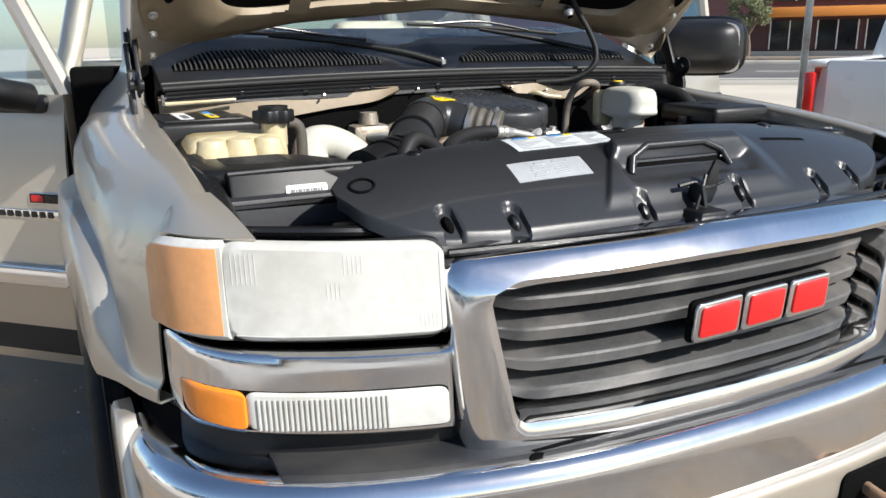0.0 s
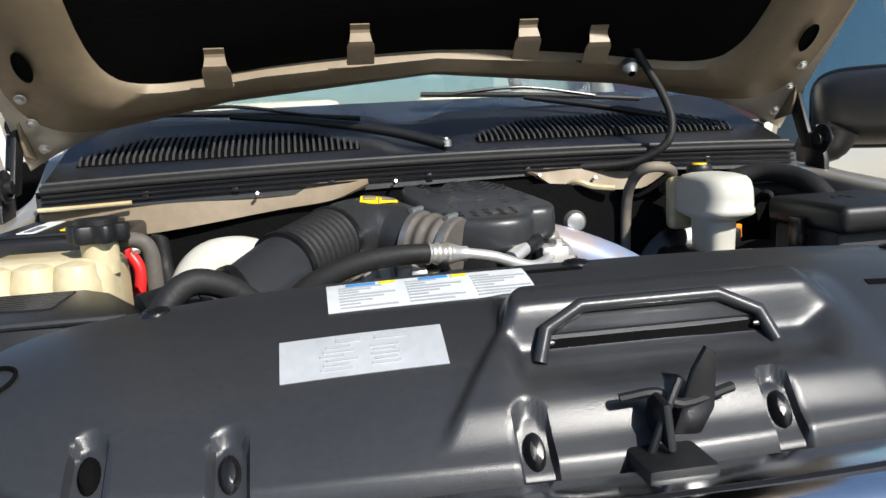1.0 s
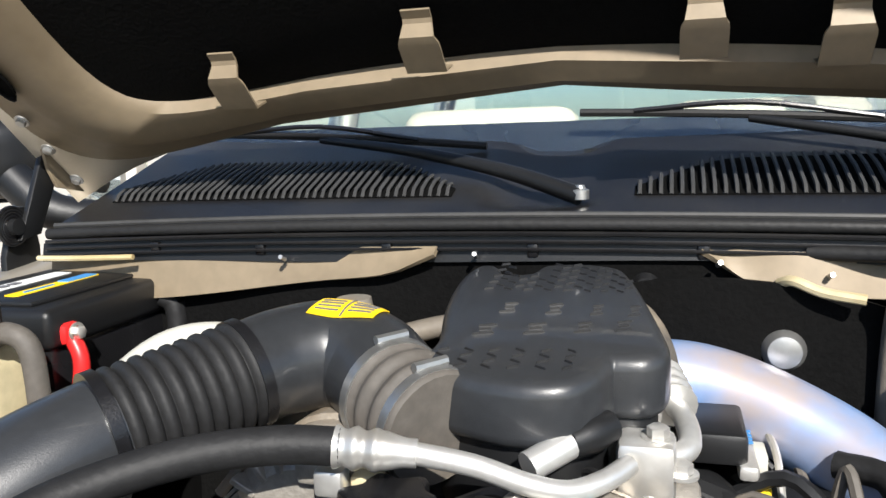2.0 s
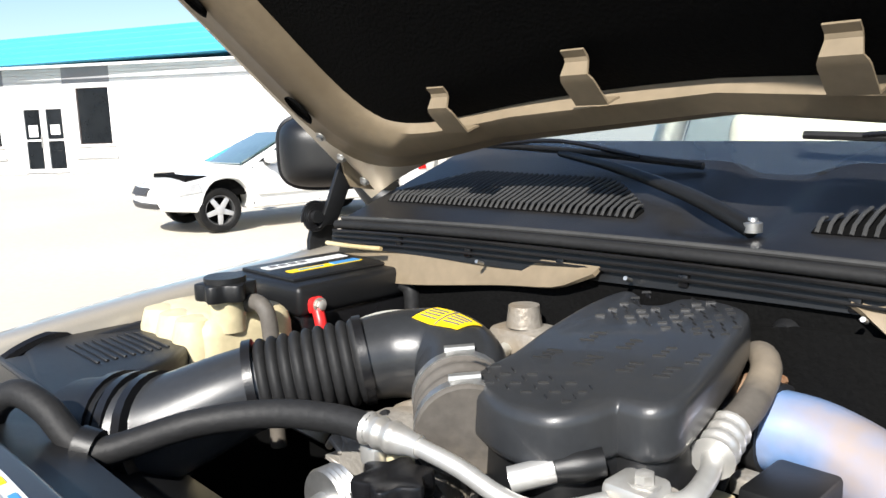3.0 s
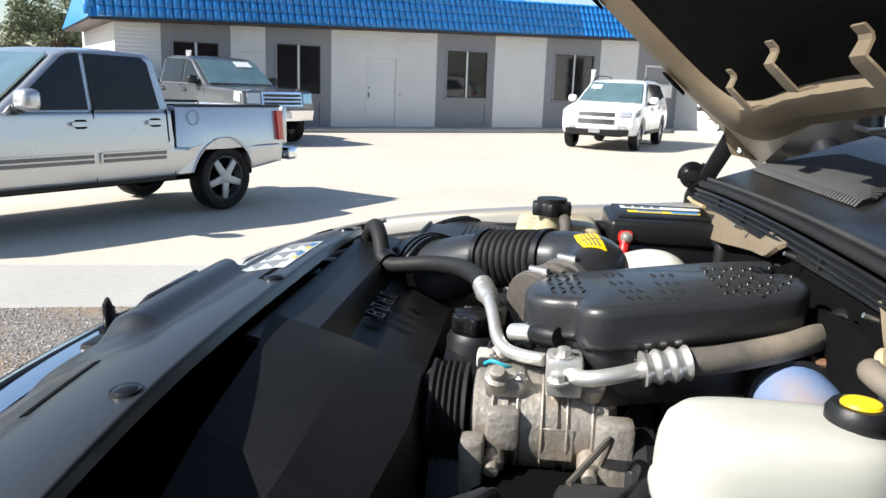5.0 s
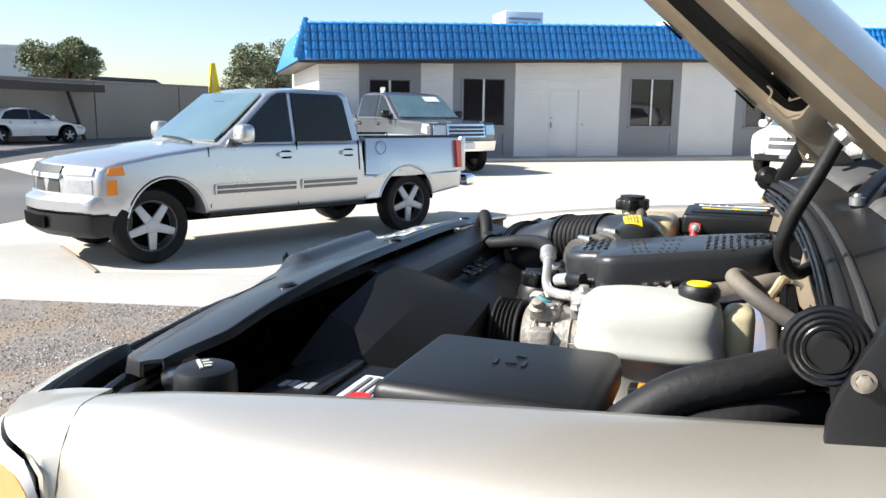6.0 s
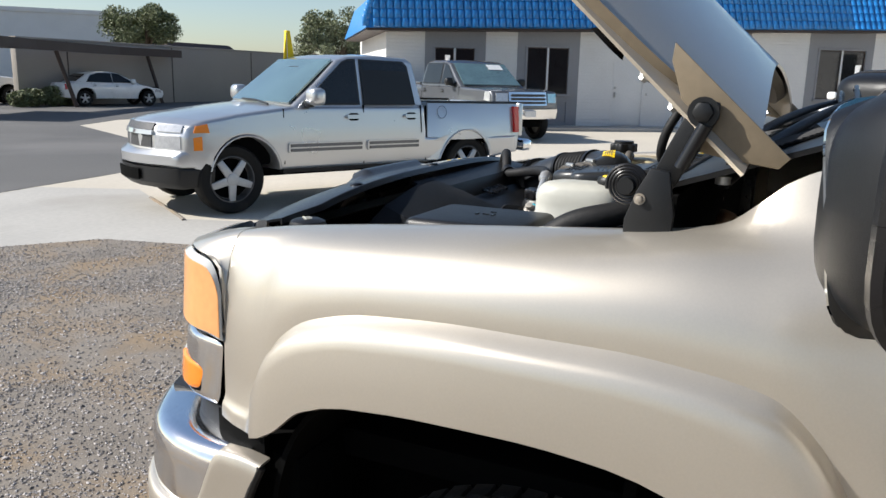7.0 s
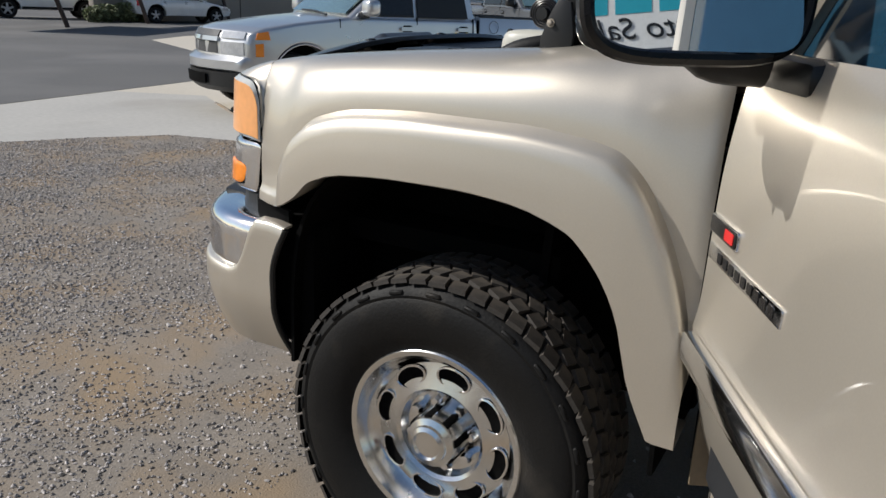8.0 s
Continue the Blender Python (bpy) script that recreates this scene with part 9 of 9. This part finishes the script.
SEDAN = dict(w=0.88, nose=2.28, tail=-2.28, belt=0.93, roof=1.43, top=0.72, wf=1.38, wr=-1.32, r=0.315, sill=0.30, bow=0.24,
             upper=[(2.22, 0.36), (2.28, 0.48), (2.24, 0.62), (2.05, 0.72), (1.5, 0.83), (0.95, 0.93), (-1.5, 0.97), (-2.15, 0.95), (-2.26, 0.8), (-2.26, 0.5)],
             green=[(1.15, 0.88), (0.6, 1.13), (0.1, 1.37), (-0.3, 1.43), (-0.8, 1.42), (-1.2, 1.32), (-1.75, 0.96), (-1.75, 0.9)],
             screen=[(1.08, 0.94), (0.16, 1.35)], back=[(-1.68, 1.01), (-1.24, 1.30)],
             windows=[[(0.78, 0.98), (0.15, 1.30), (-0.12, 1.34), (-0.12, 0.98)], [(-0.2, 0.98), (-0.2, 1.34), (-0.7, 1.34), (-1.05, 1.24), (-1.25, 1.0)]],
             seams=[(0.95, 0.36, 0.9), (-0.16, 0.34, 0.94), (-1.1, 0.65, 0.95)], handles=[(0.0, 0.84), (-0.95, 0.86)], mirror=(0.70, 0.93), mouldings=[(0.50, 0.56, -0.95, 0.9, None)],
             lamps=[([(1.80, 0.60), (2.16, 0.56), (2.14, 0.67), (1.85, 0.72)], LAMP_GLASS, "clear headlamp", 0.015), ([(-2.05, 0.68), (-2.22, 0.68), (-2.2, 0.9), (-2.0, 0.88)], RED, "red tail lamp", 0.015)],
             front_lamps=[((2.27, 0.57), (2.2, 0.66), 0.5, 0.92, LAMP_GLASS, "clear headlamp")],
             across=[("grille", (2.28, 0.56), (2.22, 0.66), -0.4, 0.4, DARK_MESH, "dark grille", 0.01), ("lower_intake", (2.25, 0.38), (2.28, 0.45), -0.7, 0.7, DARK_MESH, "dark lower intake", 0.012)])
f = Vector((-0.13, -0.99))
c = Vector((-10.4, 5.9)) - f * 1.38
car("white_sedan", "white four-door sedan parked in bright sun", "car", WHITE_PAINT, c, f, SEDAN, "parked sedans")
f = Vector((-0.78, 0.62))
car("pale_sedan", "pale silver sedan parked beside the boundary wall", "car", WHITE_PAINT, Vector((-22.9, -25.75)), Vector((-0.94, 0.34)), SEDAN, "parked sedans")
VAN = dict(SUV)
van, VF = car("white_van", "white family van parked under the carport", "car", WHITE_PAINT, Vector((-19.3, -29.8)), Vector((-0.9, 0.42)), VAN)

PICKUP = dict(w=1.0, nose=2.75, tail=-3.05, belt=1.27, roof=1.93, top=0.82, wf=1.85, wr=-1.85, r=0.40, sill=0.50, bow=0.14,
              upper=[(2.70, 0.60), (2.75, 0.8), (2.72, 1.10), (2.62, 1.20), (2.2, 1.24), (1.2, 1.27), (1.1, 1.29), (-1.05, 1.29), (-1.1, 1.31), (-3.0, 1.30), (-3.05, 1.0), (-3.05, 0.62)],
              green=[(1.2, 1.25), (0.8, 1.52), (0.35, 1.85), (0.1, 1.92), (-0.5, 1.94), (-0.85, 1.90), (-0.95, 1.84), (-1.08, 1.30), (-1.08, 1.25)],
              screen=[(1.13, 1.31), (0.40, 1.83)], back=[(-1.06, 1.38), (-0.97, 1.78)],
              windows=[[(0.88, 1.33), (0.34, 1.76), (0.16, 1.82), (0.10, 1.33)], [(0.0, 1.33), (0.04, 1.82), (-0.82, 1.82), (-0.92, 1.33)]],
              seams=[(1.12, 0.6, 1.25), (0.04, 0.55, 1.27), (-0.95, 0.9, 1.27), (-1.09, 0.55, 1.3)], handles=[(0.2, 1.14), (-0.8, 1.14)], mirror=(0.80, 1.28), mirror_paint=BLACK,
              mouldings=[(0.56, 0.80, -0.95, 1.0, SAND_PAINT)],
              lamps=[([(2.40, 0.98), (2.64, 0.94), (2.62, 1.16), (2.42, 1.18)], LAMP_GLASS, "clear headlamp", 0.012), ([(-2.92, 0.88), (-3.04, 0.88), (-3.03, 1.28), (-2.92, 1.28)], RED, "red tail lamp", 0.015)],
              front_lamps=[((2.755, 0.92), (2.72, 1.14), 0.62, 0.93, LAMP_GLASS, "clear headlamp")],
              across=[("grille", (2.76, 0.86), (2.70, 1.17), -0.58, 0.58, CHROME, "chrome grille surround", 0.01)] + [("grille_slot", (2.757 - 0.012 * k, 0.90 + 0.085 * k), (2.75 - 0.012 * k, 0.95 + 0.085 * k), -0.52, 0.52, DARK_MESH, "", 0.03) for k in range(3)]
              + [("front_bumper", (2.72, 0.55), (2.78, 0.78), -0.95, 0.95, CHROME, "chrome bumper", 0.03), ("licence_plate", (2.79, 0.60), (2.79, 0.74), -0.16, 0.16, STUCCO_WHITE, "small plate", 0.06)])


def open_bed(t, F, paint, x0=-2.95, x1=-1.15):
    part("bed_liner", moved(rbox(x0, x1, -0.80, 0.80, 1.295, 1.318, 0.004), Matrix()), DARK, t, "dark open bed")
    for s in (1, -1):
        part("bed_rail", rbox(x0 - 0.1, x1 + 0.05, min(s * 0.80, s * 0.95), max(s * 0.80, s * 0.95), 1.29, 1.345, 0.02), paint, t)
    part("tailgate", rbox(x0 - 0.10, x0 - 0.02, -0.8, 0.8, 0.85, 1.345, 0.02), paint, t)


f = Vector((0.59, 0.80)).normalized()
c = Vector((-16.5, -5.2)) - f * 1.85
gp, GF = car("grey_pickup", "dark grey pickup with a sand lower side and chrome grille", "truck", GREY_PAINT, c, f, PICKUP)
open_bed(gp, GF, GREY_PAINT)
part("price_sticker", GF.across((0.62, 1.68), (0.44, 1.80), 0.2, 0.7, 0.018, 2, 0.004), PAPER, gp, "white writing on the windscreen")
flag_on(-17.4, -7.35, 1.50, "white flag on the grey pickup's window", 0.55)

# white pickup whose tail stands past the open passenger door
WP = dict(PICKUP, mouldings=[], mirror_paint=None)
f = Vector((0.914, 0.407)).normalized()
c = Vector((4.42, 2.93)) + f * 2.78
wp, WF = car("white_pickup", "white pickup truck with a red tail lamp", "truck", WHITE_PAINT, c, f, dict(WP, mirror_paint=WHITE_PAINT))
open_bed(wp, WF, WHITE_PAINT)
wp.scale = (0.91, 0.91, 0.91)
for s in (1, -1):
    part("tail_lamp", rbox(-3.10, -2.98, min(s * 0.875, s * 0.955), max(s * 0.875, s * 0.955), 0.90, 1.25, 0.02), RED, wp, "tall red tail lamp")

# ---- raised sale sign beyond the driver's door, seen in the door mirror ----
sg = thing("sale_sign", "white sale board with teal lettering bars and a dark lower band", "sign", at=(6.051, 6.511, 0))
sgm = frame_of((0, 0, 3.234), Vector((0.7045, -0.7098, 0)), Vector((0, 0, 1)))
sgm = sgm @ Matrix.Translation((-0.12, 0, 0)) @ Matrix.Scale(0.74, 4)


def on_sign(x0, x1, z0, z1, d0, d1, r=0.004):
    return moved(rbox(x0, x1, z0, z1, d0, d1, r, 1), sgm)


board = part("board", on_sign(-1.5, 1.5, 0.9, 2.7, -0.05, 0.0, 0.01), STUCCO_WHITE, sg, "white painted board")
part("lower_band", on_sign(-1.48, 1.48, 0.92, 1.52, 0.0, 0.006), GREY_PAINT, board, "dark lower band")
for x0, x1 in ((-1.3, -0.75), (-0.65, -0.2), (-0.1, 0.4), (0.5, 1.25)):
    part("lettering_bar", on_sign(x0, x1, 2.06, 2.52, 0.0, 0.006), TEAL, board)
for x in (-1.3, 1.3):
    part("post", moved(rbox(x - 0.05, x + 0.05, -4.391, 2.7, -0.15, -0.05, 0.01), sgm), STEEL, sg)


def words(text, x, z, size, material, parent, shear=0.0):
    cu = bpy.data.curves.new("lettering", "FONT")
    cu.body, cu.size, cu.shear, cu.extrude = text, size, shear, 0.003
    cu.align_x = "CENTER"
    cu.materials.append(material)
    ob = new("lettering", cu)
    ob.parent = parent
    ob.matrix_local = sgm @ Matrix.Translation((x, z, 0.010))
    return ob


words("Auto Sales", 0.0, 1.68, 0.46, BLACK, board, 0.3)
words("Good Credit Bad Credit", 0.0, 1.30, 0.22, PAPER, board)
words("EASY", 0.0, 1.0, 0.26, YELLOW, board)
